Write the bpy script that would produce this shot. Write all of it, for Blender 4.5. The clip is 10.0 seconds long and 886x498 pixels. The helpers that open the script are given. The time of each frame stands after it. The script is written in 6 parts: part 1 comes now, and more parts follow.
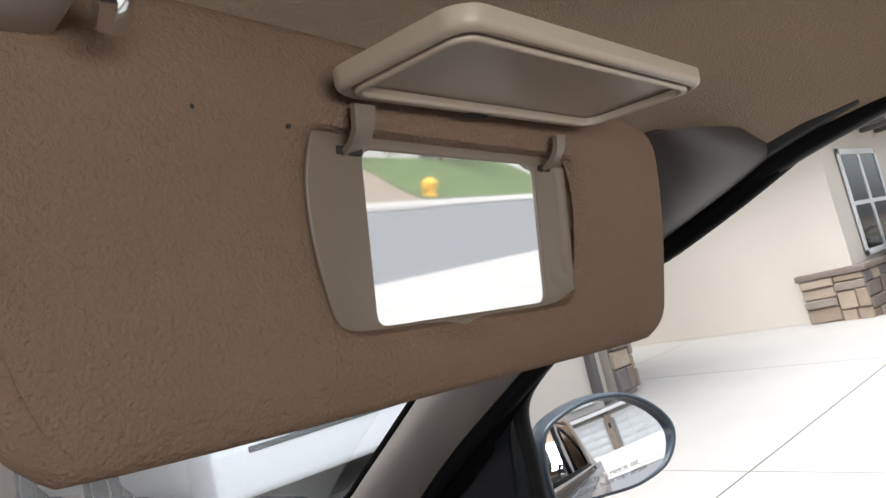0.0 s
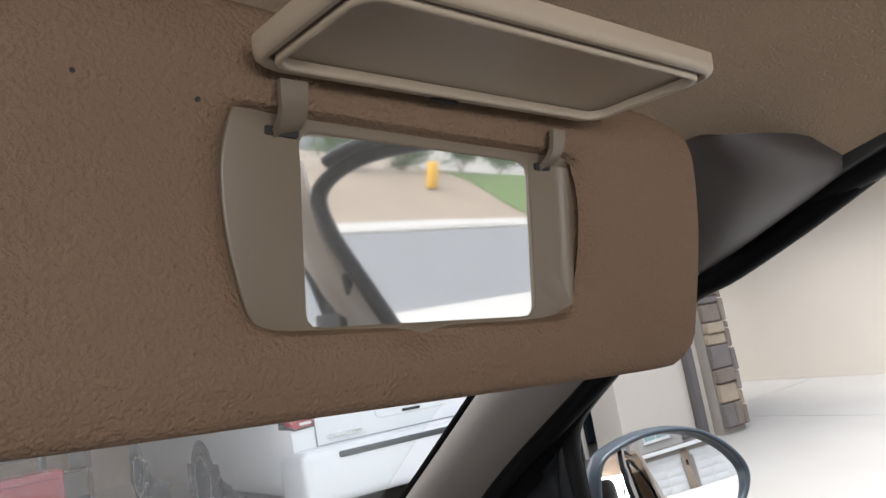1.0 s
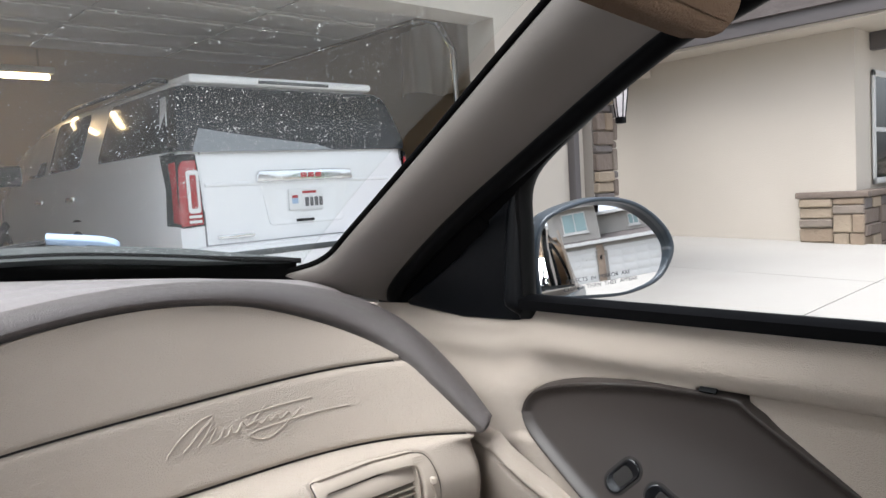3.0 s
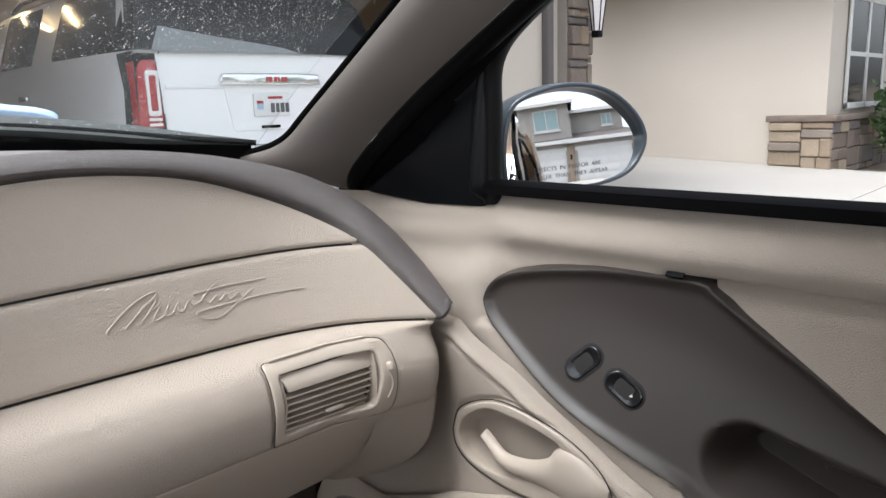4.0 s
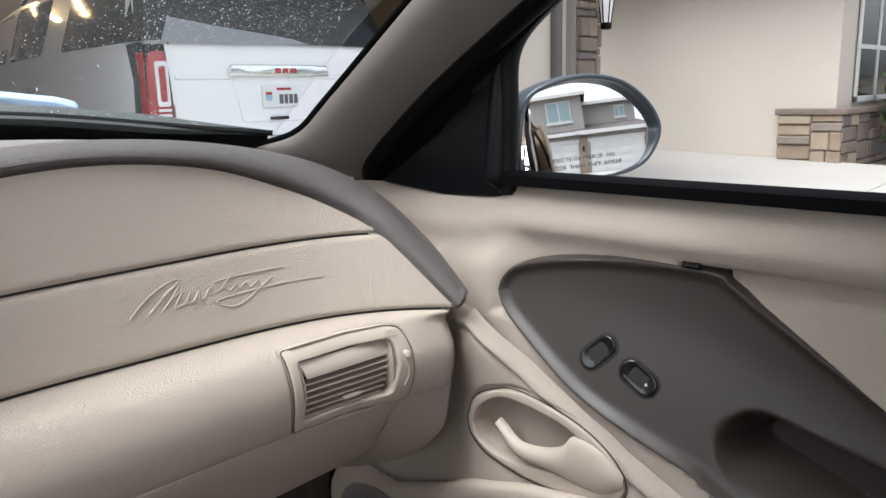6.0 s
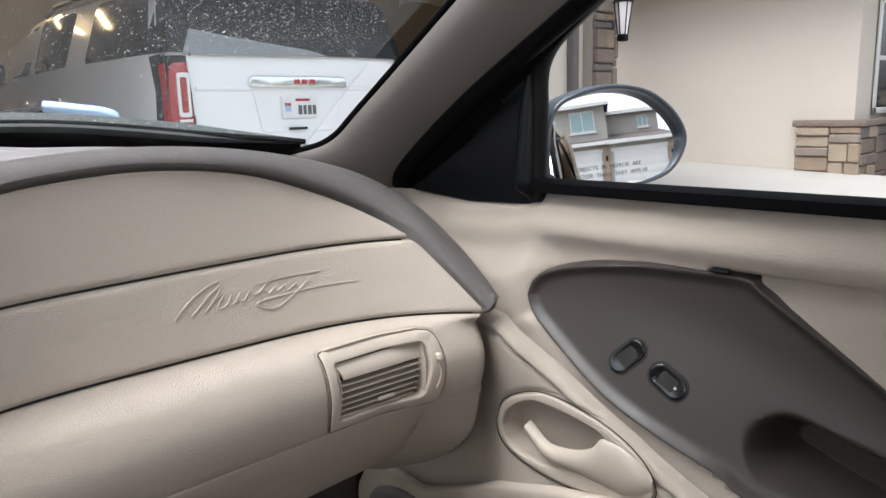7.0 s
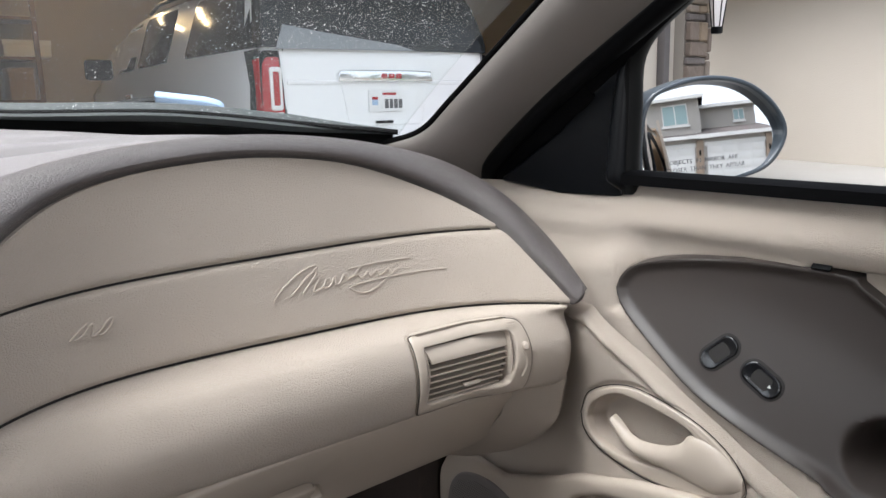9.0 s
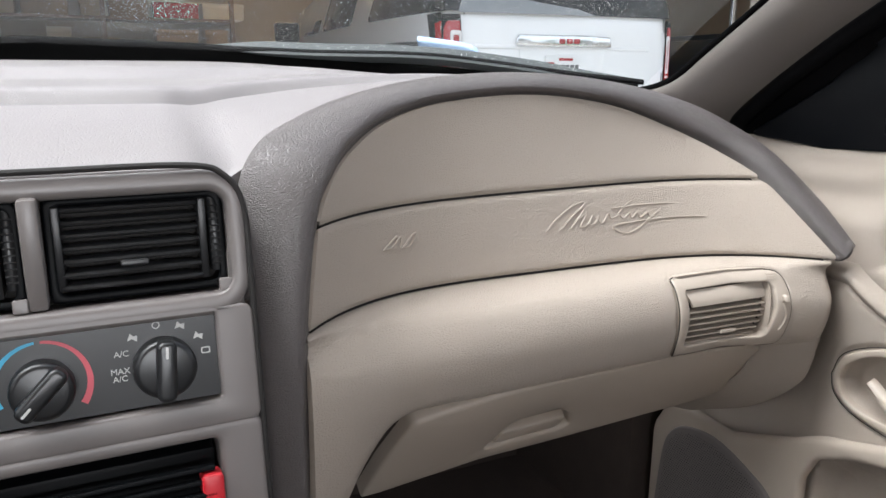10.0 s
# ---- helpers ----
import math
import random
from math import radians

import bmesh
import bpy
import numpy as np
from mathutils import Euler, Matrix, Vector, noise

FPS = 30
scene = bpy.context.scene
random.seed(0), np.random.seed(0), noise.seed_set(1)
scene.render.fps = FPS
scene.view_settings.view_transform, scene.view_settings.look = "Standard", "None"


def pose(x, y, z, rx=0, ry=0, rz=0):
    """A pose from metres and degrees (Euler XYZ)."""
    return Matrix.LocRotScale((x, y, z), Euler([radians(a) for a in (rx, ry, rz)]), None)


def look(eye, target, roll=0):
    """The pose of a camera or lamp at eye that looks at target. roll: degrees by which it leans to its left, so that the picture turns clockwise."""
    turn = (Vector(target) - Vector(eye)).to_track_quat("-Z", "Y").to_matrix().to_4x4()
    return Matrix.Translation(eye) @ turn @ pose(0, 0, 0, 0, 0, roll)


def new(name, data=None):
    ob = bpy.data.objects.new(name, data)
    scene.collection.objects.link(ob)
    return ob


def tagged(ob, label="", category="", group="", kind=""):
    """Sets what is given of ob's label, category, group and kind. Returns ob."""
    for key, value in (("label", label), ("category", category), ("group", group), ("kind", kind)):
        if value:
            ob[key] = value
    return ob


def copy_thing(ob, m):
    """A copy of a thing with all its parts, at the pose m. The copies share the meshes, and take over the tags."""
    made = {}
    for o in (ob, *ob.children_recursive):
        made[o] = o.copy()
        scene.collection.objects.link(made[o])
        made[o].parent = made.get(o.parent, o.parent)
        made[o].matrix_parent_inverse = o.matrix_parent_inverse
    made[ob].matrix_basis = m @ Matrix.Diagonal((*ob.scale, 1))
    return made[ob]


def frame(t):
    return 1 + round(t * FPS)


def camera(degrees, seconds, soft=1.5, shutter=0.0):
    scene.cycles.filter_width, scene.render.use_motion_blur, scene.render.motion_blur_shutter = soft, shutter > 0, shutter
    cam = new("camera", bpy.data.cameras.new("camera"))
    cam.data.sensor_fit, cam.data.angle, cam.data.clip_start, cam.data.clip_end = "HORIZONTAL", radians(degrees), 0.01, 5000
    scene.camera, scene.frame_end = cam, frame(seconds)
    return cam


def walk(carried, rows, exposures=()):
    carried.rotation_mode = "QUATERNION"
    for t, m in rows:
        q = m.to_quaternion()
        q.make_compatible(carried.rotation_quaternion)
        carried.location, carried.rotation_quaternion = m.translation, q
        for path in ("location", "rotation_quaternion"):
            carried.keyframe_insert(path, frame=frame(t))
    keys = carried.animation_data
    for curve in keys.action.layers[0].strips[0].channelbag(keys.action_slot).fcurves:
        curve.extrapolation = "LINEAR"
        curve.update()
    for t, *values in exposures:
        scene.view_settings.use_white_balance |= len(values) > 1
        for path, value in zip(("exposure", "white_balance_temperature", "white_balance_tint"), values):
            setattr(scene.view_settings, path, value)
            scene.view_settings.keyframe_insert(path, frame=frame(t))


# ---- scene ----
cam = camera(62.0, 10.0)
PATH = [
    (0, (0.04, 0.023, 1.261), (1.427, 1.448, 1.467), -13.8),
    (0.5, (0.11, 0.017, 1.252), (1.358, 1.549, 1.559), -11.5),
    (1, (0.112, 0.011, 1.245), (1.278, 1.606, 1.554), -9.9),
    (1.5, (0.083, 0.008, 1.25), (1.265, 1.597, 1.529), -8.7),
    (2, (0.081, 0.031, 1.253), (1.343, 1.57, 1.453), -8.2),
    (2.2, (0.08, 0.043, 1.247), (1.374, 1.562, 1.384), -7.1),
    (2.5, (0.064, 0.062, 1.216), (1.38, 1.567, 1.256), -5.7),
    (2.8, (0.048, 0.077, 1.176), (1.394, 1.553, 1.092), -4.3),
    (3, (0.057, 0.091, 1.145), (1.417, 1.549, 0.983), -3.5),
    (3.2, (0.071, 0.105, 1.119), (1.442, 1.543, 0.887), -3.0),
    (4.3, (0.086, 0.114, 1.1), (1.484, 1.485, 0.694), -1.5),
    (4.5, (0.081, 0.116, 1.102), (1.484, 1.48, 0.688), -1.3),
    (5, (0.075, 0.117, 1.107), (1.474, 1.483, 0.687), -1.2),
    (5.5, (0.077, 0.115, 1.101), (1.461, 1.498, 0.686), -1.5),
    (7, (0.045, 0.114, 1.098), (1.398, 1.538, 0.723), -1.6),
    (7.5, (0.034, 0.115, 1.091), (1.348, 1.578, 0.728), -1.8),
    (8, (0.035, 0.11, 1.095), (1.319, 1.599, 0.729), -1.9),
    (8.5, (0.028, 0.113, 1.096), (1.29, 1.62, 0.727), -1.6),
    (9, (0.03, 0.112, 1.094), (1.217, 1.676, 0.711), -1.4),
    (9.5, (-0.033, 0.125, 1.085), (1.034, 1.768, 0.684), -0.7),
    (10, (-0.091, 0.145, 1.067), (0.746, 1.903, 0.611), -0.0),
]
import functools

walk(cam, [(t, look(eye, target, roll)) for t, eye, target, roll in PATH],
     exposures=[(0.0, 1.64, 6150, 10), (2.0, 1.6, 6150, 10), (3.0, 1.47, 6150, 10), (8.5, 1.48, 6150, 10), (10.0, 1.62, 6150, 10)])

# ---- light: bright overcast sky ----
world = bpy.data.worlds.new("sky")
scene.world = world
world.use_nodes = True
wn = world.node_tree
sky = wn.nodes.new("ShaderNodeTexSky")
sky.sky_type, sky.sun_disc = "NISHITA", False
sky.sun_elevation, sky.sun_rotation = radians(66), radians(-81)
sky.air_density, sky.dust_density, sky.ozone_density = 1.0, 4.0, 1.0
SKY_STRENGTH, SUN_STRENGTH = 0.15, 1.2
soft_sky = wn.nodes.new("ShaderNodeHueSaturation")
soft_sky.inputs["Saturation"].default_value = 0.25
wn.links.new(sky.outputs[0], soft_sky.inputs["Color"])
wn.links.new(soft_sky.outputs[0], wn.nodes["Background"].inputs[0])
wn.nodes["Background"].inputs[1].default_value = SKY_STRENGTH
sun_data = bpy.data.lights.new("sun", "SUN")
sun_data.energy, sun_data.angle, sun_data.color = SUN_STRENGTH, radians(50), (1.0, 0.97, 0.92)
sun = new("sun", sun_data)
sun.matrix_world = look((-0.38, 0.06, 0.92), (0, 0, 0))
# fill lamps added outside the view at driver's window, windshield's driver half and rear
for name, at, to, w, h, spread, power in (("driver_window_daylight", (-0.86, -0.05, 1.25), (0.6, 0.33, 1.03), 0.55, 0.25, 64, 0.22),
                                          ("windshield_daylight", (-0.52, 0.6, 1.31), (0.25, 0.72, 0.9), 0.6, 0.22, 180, 0.3),
                                          ("rear_window_daylight", (-0.13, -1.3, 1.2), (0.0, 1.0, 1.05), 1.1, 0.3, 180, 6.9)):
    ld = bpy.data.lights.new(name, "AREA")
    ld.shape, ld.size, ld.size_y, ld.energy, ld.color, ld.spread = "RECTANGLE", w, h, power, (1.0, 0.99, 0.98), radians(spread)
    new(name, ld).matrix_world = look(at, to)


# ---- materials ----
def pbr(name, col, rough=0.6, metal=0.0, var=0.12, vscale=6.0, bump=0.0, bscale=400.0, kind="noise", dist=0.002,
        spec=0.5, alt=None, alt_scale=40.0, alt_amount=0.0, coat=0.0, rvar=0.1):
    """A principled surface with colour variation at two scales, uneven gloss and fine relief."""
    m = bpy.data.materials.new(name)
    m.use_nodes = True
    nt = m.node_tree
    b = nt.nodes["Principled BSDF"]
    b.inputs["Metallic"].default_value = metal
    b.inputs["Specular IOR Level"].default_value = spec
    b.inputs["Coat Weight"].default_value = coat
    tc = nt.nodes.new("ShaderNodeTexCoord")

    def noise_tex(scale, detail=3.0):
        n = nt.nodes.new("ShaderNodeTexNoise")
        n.inputs["Scale"].default_value, n.inputs["Detail"].default_value = scale, detail
        nt.links.new(tc.outputs["Object"], n.inputs["Vector"])
        return n

    def mix(fac, a, c):
        x = nt.nodes.new("ShaderNodeMix")
        x.data_type = "RGBA"
        nt.links.new(fac, x.inputs[0])
        for sock, v in ((x.inputs[6], a), (x.inputs[7], c)):
            if isinstance(v, tuple):
                sock.default_value = (*v, 1)
            else:
                nt.links.new(v, sock)
        return x.outputs[2]

    big, small = noise_tex(vscale), noise_tex(vscale * 13, 5.0)
    lo, hi = tuple(c * (1 - var) for c in col), tuple(min(1, c * (1 + var)) for c in col)
    colour = mix(big.outputs["Fac"], lo, hi)
    r2 = nt.nodes.new("ShaderNodeMapRange")
    r2.inputs["To Min"].default_value, r2.inputs["To Max"].default_value = 0.0, 0.5
    nt.links.new(small.outputs["Fac"], r2.inputs["Value"])
    colour = mix(r2.outputs[0], colour, tuple(c * (1 - 0.6 * var) for c in col))
    if alt:
        a = noise_tex(alt_scale, 6.0)
        r = nt.nodes.new("ShaderNodeMapRange")
        r.inputs["From Min"].default_value, r.inputs["From Max"].default_value = 0.45, 0.65
        r.inputs["To Max"].default_value = alt_amount
        nt.links.new(a.outputs["Fac"], r.inputs["Value"])
        colour = mix(r.outputs[0], colour, alt)
    nt.links.new(colour, b.inputs["Base Color"])
    rr = nt.nodes.new("ShaderNodeMapRange")
    rr.inputs["To Min"].default_value, rr.inputs["To Max"].default_value = max(0.02, rough - rvar), min(1, rough + rvar)
    nt.links.new(big.outputs["Fac"], rr.inputs["Value"])
    nt.links.new(rr.outputs[0], b.inputs["Roughness"])
    if bump:
        if kind == "grain":
            h = nt.nodes.new("ShaderNodeTexVoronoi")
            h.feature = "DISTANCE_TO_EDGE"
            h.inputs["Scale"].default_value = bscale
            warp = noise_tex(bscale * 0.35, 2.0)
            mp = nt.nodes.new("ShaderNodeVectorMath")
            mp.operation = "MULTIPLY_ADD"
            mp.inputs[1].default_value = (0.8 / bscale,) * 3
            nt.links.new(warp.outputs["Color"], mp.inputs[0])
            st = nt.nodes.new("ShaderNodeVectorMath")
            st.operation = "MULTIPLY"
            st.inputs[1].default_value = (0.55, 0.65, 1.5)
            nt.links.new(tc.outputs["Object"], st.inputs[0])
            nt.links.new(st.outputs[0], mp.inputs[2])
            nt.links.new(mp.outputs[0], h.inputs["Vector"])
            hs = nt.nodes.new("ShaderNodeMapRange")
            hs.inputs["From Max"].default_value = 0.22
            nt.links.new(h.outputs["Distance"], hs.inputs["Value"])
            fine_ripple = nt.nodes.new("ShaderNodeTexNoise")
            fine_ripple.inputs["Scale"].default_value, fine_ripple.inputs["Detail"].default_value = bscale * 0.8, 3.0
            nt.links.new(st.outputs[0], fine_ripple.inputs["Vector"])
            both = nt.nodes.new("ShaderNodeMath")
            both.operation = "MULTIPLY_ADD"
            both.inputs[1].default_value = 0.3
            nt.links.new(fine_ripple.outputs["Fac"], both.inputs[0])
            nt.links.new(hs.outputs[0], both.inputs[2])
            height = both.outputs[0]
        else:
            height = noise_tex(bscale, 4.0).outputs["Fac"]
        bp = nt.nodes.new("ShaderNodeBump")
        bp.inputs["Strength"].default_value, bp.inputs["Distance"].default_value = bump, dist
        nt.links.new(height, bp.inputs["Height"])
        nt.links.new(bp.outputs[0], b.inputs["Normal"])
    return m


def clear_glass(name, tint=(1, 1, 1), veil=0.0):
    m = bpy.data.materials.new(name)
    m.use_nodes = True
    nt = m.node_tree
    nt.nodes.remove(nt.nodes["Principled BSDF"])
    t, g, f, p, x = (nt.nodes.new("ShaderNode" + k) for k in ("BsdfTransparent", "BsdfGlossy", "LayerWeight", "Math", "MixShader"))
    t.inputs[0].default_value = (*tint, 1)
    g.inputs["Roughness"].default_value = 0.01
    f.inputs["Blend"].default_value = 0.5
    p.operation, p.inputs[1].default_value = "POWER", 4.0
    nt.links.new(f.outputs["Facing"], p.inputs[0])
    nt.links.new(p.outputs[0], x.inputs[0])
    nt.links.new(t.outputs[0], x.inputs[1])
    nt.links.new(g.outputs[0], x.inputs[2])
    last = x
    # pale veil mixed in for the reflected haze on the windshield
    if veil:
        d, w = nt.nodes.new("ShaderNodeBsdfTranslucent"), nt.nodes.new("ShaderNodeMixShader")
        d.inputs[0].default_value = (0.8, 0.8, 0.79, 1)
        w.inputs[0].default_value = veil
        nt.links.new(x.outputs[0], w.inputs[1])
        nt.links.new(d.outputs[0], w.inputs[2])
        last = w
    nt.links.new(last.outputs[0], nt.nodes["Material Output"].inputs[0])
    return m


def glowing(name, col, strength):
    m = bpy.data.materials.new(name)
    m.use_nodes = True
    b = m.node_tree.nodes["Principled BSDF"]
    b.inputs["Emission Color"].default_value = (*col, 1)
    b.inputs["Emission Strength"].default_value = strength
    return m


BEIGE = pbr("beige_vinyl", (0.43, 0.371, 0.312), 0.4, var=0.05, vscale=5, bump=0.75, bscale=600, kind="grain", dist=0.0008)
BEIGE_PLAIN = pbr("beige_plastic", (0.4, 0.345, 0.288), 0.42, var=0.05, vscale=8, bump=0.12, bscale=900, dist=0.0004)
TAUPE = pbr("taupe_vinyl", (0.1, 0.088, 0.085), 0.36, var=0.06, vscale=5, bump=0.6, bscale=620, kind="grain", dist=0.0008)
# the brow's vinyl again, paled for windshield light on the dash top
TAUPE_LIT = pbr("pale_taupe_vinyl", (0.225, 0.207, 0.206), 0.45, var=0.06, vscale=5, bump=0.35, bscale=620, kind="grain", dist=0.0008)
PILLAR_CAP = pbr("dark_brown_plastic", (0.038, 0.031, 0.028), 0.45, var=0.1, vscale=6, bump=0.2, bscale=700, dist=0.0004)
# visor plastic paled for the light the open cover catches from below
FLAP_LIT = pbr("beige_flap_plastic", (0.36, 0.29, 0.215), 0.4, var=0.08, vscale=10, bump=0.2, bscale=700, dist=0.0004)
TAUPE_PLAIN = pbr("taupe_plastic", (0.17, 0.153, 0.146), 0.4, var=0.08, vscale=6, bump=0.1, bscale=900, dist=0.0003)
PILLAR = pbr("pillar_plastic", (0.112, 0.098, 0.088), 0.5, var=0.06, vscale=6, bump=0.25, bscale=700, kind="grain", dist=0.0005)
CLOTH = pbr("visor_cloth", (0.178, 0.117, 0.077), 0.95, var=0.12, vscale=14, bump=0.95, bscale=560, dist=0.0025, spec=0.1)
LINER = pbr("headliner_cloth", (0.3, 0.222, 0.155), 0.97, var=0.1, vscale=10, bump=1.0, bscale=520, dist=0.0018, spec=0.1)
BLACK = pbr("black_plastic", (0.003, 0.0035, 0.0042), 0.45, spec=0.09, var=0.15, vscale=10, bump=0.06, bscale=900, dist=0.0003)
GLOSS = pbr("glossy_black_plastic", (0.006, 0.0065, 0.008), 0.18, spec=0.5, var=0.1, vscale=10)
LOUVRE = pbr("black_louvre_plastic", (0.015, 0.0155, 0.0165), 0.34, spec=0.5, var=0.15, vscale=10)
RUBBER = pbr("black_rubber", (0.002, 0.002, 0.0024), 0.6, spec=0.06, var=0.2, vscale=20, bump=0.1, bscale=300, dist=0.0004)
SEAL = pbr("grey_rubber_seal", (0.005, 0.005, 0.005), 0.45, spec=0.1, var=0.15, vscale=20, bump=0.1, bscale=300, dist=0.0004)
STRIP_GREY = pbr("worn_rubber_strip", (0.026, 0.025, 0.024), 0.42, spec=0.35, var=0.15, vscale=20, bump=0.1, bscale=300, dist=0.0004)
SAIL = pbr("satin_black_plastic", (0.0035, 0.004, 0.005), 0.4, spec=0.14, var=0.12, vscale=10, bump=0.08, bscale=900, dist=0.0003)
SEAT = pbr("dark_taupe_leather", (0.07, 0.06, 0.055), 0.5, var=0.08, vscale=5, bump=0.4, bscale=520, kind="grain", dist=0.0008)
FRIT = pbr("black_frit", (0.002, 0.002, 0.002), 0.7, var=0.1, spec=0.03)
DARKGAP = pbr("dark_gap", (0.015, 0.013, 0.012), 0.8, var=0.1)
CARPET = pbr("taupe_carpet", (0.07, 0.056, 0.05), 0.98, var=0.2, vscale=30, bump=0.8, bscale=500, dist=0.003, spec=0.1)
ARMREST = pbr("dark_taupe_plastic", (0.04, 0.033, 0.0295), 0.42, var=0.08, vscale=6, bump=0.1, bscale=900, dist=0.0003)
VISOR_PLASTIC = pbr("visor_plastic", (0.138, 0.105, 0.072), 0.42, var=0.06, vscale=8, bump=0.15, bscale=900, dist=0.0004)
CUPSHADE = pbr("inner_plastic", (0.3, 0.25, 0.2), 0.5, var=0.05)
MIRROR = pbr("mirror_silver", (0.9, 0.91, 0.92), 0.02, metal=1.0, var=0.0, rvar=0.0)
VANITY = pbr("dusty_mirror", (0.86, 0.87, 0.87), 0.03, metal=1.0, var=0.02, rvar=0.01)
vn = VANITY.node_tree
dust_film, film_mix = vn.nodes.new("ShaderNodeBsdfDiffuse"), vn.nodes.new("ShaderNodeMixShader")
dust_film.inputs[0].default_value = (0.6, 0.58, 0.55, 1)
film_mix.inputs[0].default_value = 0.12
vn.links.new(vn.nodes["Principled BSDF"].outputs[0], film_mix.inputs[1])
vn.links.new(dust_film.outputs[0], film_mix.inputs[2])
vn.links.new(film_mix.outputs[0], vn.nodes["Material Output"].inputs[0])
CHROME = pbr("chrome", (0.75, 0.76, 0.77), 0.12, metal=1.0, var=0.03, rvar=0.04)
SHELL = pbr("blue_grey_paint", (0.035, 0.047, 0.06), 0.35, var=0.06, coat=0.2)
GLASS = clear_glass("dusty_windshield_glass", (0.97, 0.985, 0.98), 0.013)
TINT = pbr("dark_tinted_glass", (0.012, 0.014, 0.016), 0.12, var=0.1, rvar=0.02, spec=0.2)
WHITE_PAINT = pbr("white_car_paint", (0.82, 0.825, 0.83), 0.25, var=0.02, coat=0.6, rvar=0.05)
RED_LENS = pbr("red_lamp_lens", (0.35, 0.015, 0.02), 0.12, var=0.1, coat=0.5, rvar=0.03)
CLEAR_LENS = pbr("clear_lamp_lens", (0.75, 0.72, 0.72), 0.12, var=0.06, coat=0.5, rvar=0.03)
TYRE = pbr("tyre_rubber", (0.02, 0.02, 0.02), 0.85, var=0.2, vscale=20, bump=0.2, bscale=90, dist=0.004)
STUCCO = pbr("cream_stucco", (0.5, 0.455, 0.395), 0.95, var=0.05, vscale=1.2, bump=0.5, bscale=70, dist=0.006, alt=(0.43, 0.39, 0.335), alt_scale=0.8, alt_amount=0.25)
GREY_STUCCO = pbr("grey_stucco", (0.33, 0.315, 0.29), 0.95, var=0.06, vscale=0.8, bump=0.3, bscale=40, dist=0.006)
TRIM_WHITE = pbr("white_trim_paint", (0.56, 0.56, 0.545), 0.5, var=0.04, vscale=2)
CONCRETE = pbr("driveway_concrete", (0.33, 0.315, 0.29), 0.9, var=0.08, vscale=0.6, bump=0.3, bscale=90, dist=0.004, alt=(0.3, 0.28, 0.255), alt_scale=1.7, alt_amount=0.35)
ASPHALT = pbr("road_asphalt", (0.13, 0.13, 0.132), 0.9, var=0.12, vscale=0.7, bump=0.5, bscale=120, dist=0.006, alt=(0.16, 0.16, 0.16), alt_scale=30, alt_amount=0.5)
GRASS = pbr("lawn_grass", (0.085, 0.125, 0.04), 0.9, var=0.3, vscale=1.5, bump=0.8, bscale=60, dist=0.03)
LEAF = pbr("shrub_leaf", (0.05, 0.095, 0.025), 0.6, var=0.35, vscale=9)
EARTH = pbr("dry_earth", (0.2, 0.16, 0.12), 0.95, var=0.2, vscale=1, bump=0.5, bscale=30, dist=0.02)
SHINGLE = pbr("grey_roof_tile", (0.095, 0.08, 0.075), 0.85, var=0.2, vscale=3, bump=0.5, bscale=14, dist=0.03)
FASCIA = pbr("dark_brown_fascia", (0.1, 0.09, 0.09), 0.6, var=0.1, vscale=2)
STONE_A = pbr("ledge_stone", (0.27, 0.21, 0.16), 0.9, var=0.35, vscale=2.2, bump=0.7, bscale=30, dist=0.02)
STONE_B = pbr("tan_stone", (0.42, 0.31, 0.19), 0.9, var=0.25, vscale=3, bump=0.6, bscale=26, dist=0.015)
MORTAR = pbr("grey_mortar", (0.28, 0.25, 0.22), 0.95, var=0.1, vscale=6, bump=0.4, bscale=120, dist=0.004)
GARAGE_WALL = pbr("unpainted_drywall", (0.42, 0.35, 0.27), 0.95, var=0.12, vscale=0.9)
GARAGE_DOOR = pbr("garage_door_steel", (0.5, 0.47, 0.43), 0.5, var=0.05, vscale=2)
BRASSWOOD = pbr("brown_wood", (0.17, 0.1, 0.055), 0.6, var=0.3, vscale=4, bump=0.2, bscale=60, dist=0.003)
CARDBOARD = pbr("brown_cardboard", (0.34, 0.23, 0.13), 0.9, var=0.12, vscale=4)
RED = pbr("red_plastic", (0.5, 0.02, 0.03), 0.35, var=0.12, vscale=6)
YELLOW = pbr("yellow_paint", (0.62, 0.35, 0.04), 0.5, var=0.1, vscale=4)
BLUE = pbr("pale_blue_plastic", (0.32, 0.44, 0.62), 0.35, var=0.06, vscale=20)
INK = pbr("grey_ink", (0.08, 0.08, 0.085), 0.6, var=0.05)
TARP = pbr("beige_tarp", (0.68, 0.62, 0.53), 0.7, var=0.12, vscale=5)


# ---- mesh helpers ----
ORG = {}


def thing(name, label, category, at=(0, 0, 0), group="", kind=""):
    e = new(name)
    e.location = at
    e.empty_display_size = 0.05
    ORG[e] = Vector(at)
    return tagged(e, label, category, group, kind)


def link_mesh(name, me, material, parent=None, label="", smooth=True):
    if material:
        me.materials.append(material)
    ob = new(name, me)
    if parent is not None:
        ORG[ob] = ORG[parent]
        me.transform(Matrix.Translation(-ORG[parent]))
        ob.parent = parent
    else:
        ORG[ob] = Vector((0, 0, 0))
    if smooth:
        me.polygons.foreach_set("use_smooth", [True] * len(me.polygons))
        me.set_sharp_from_angle(angle=radians(40))
    if label:
        ob["label"] = label
    return ob


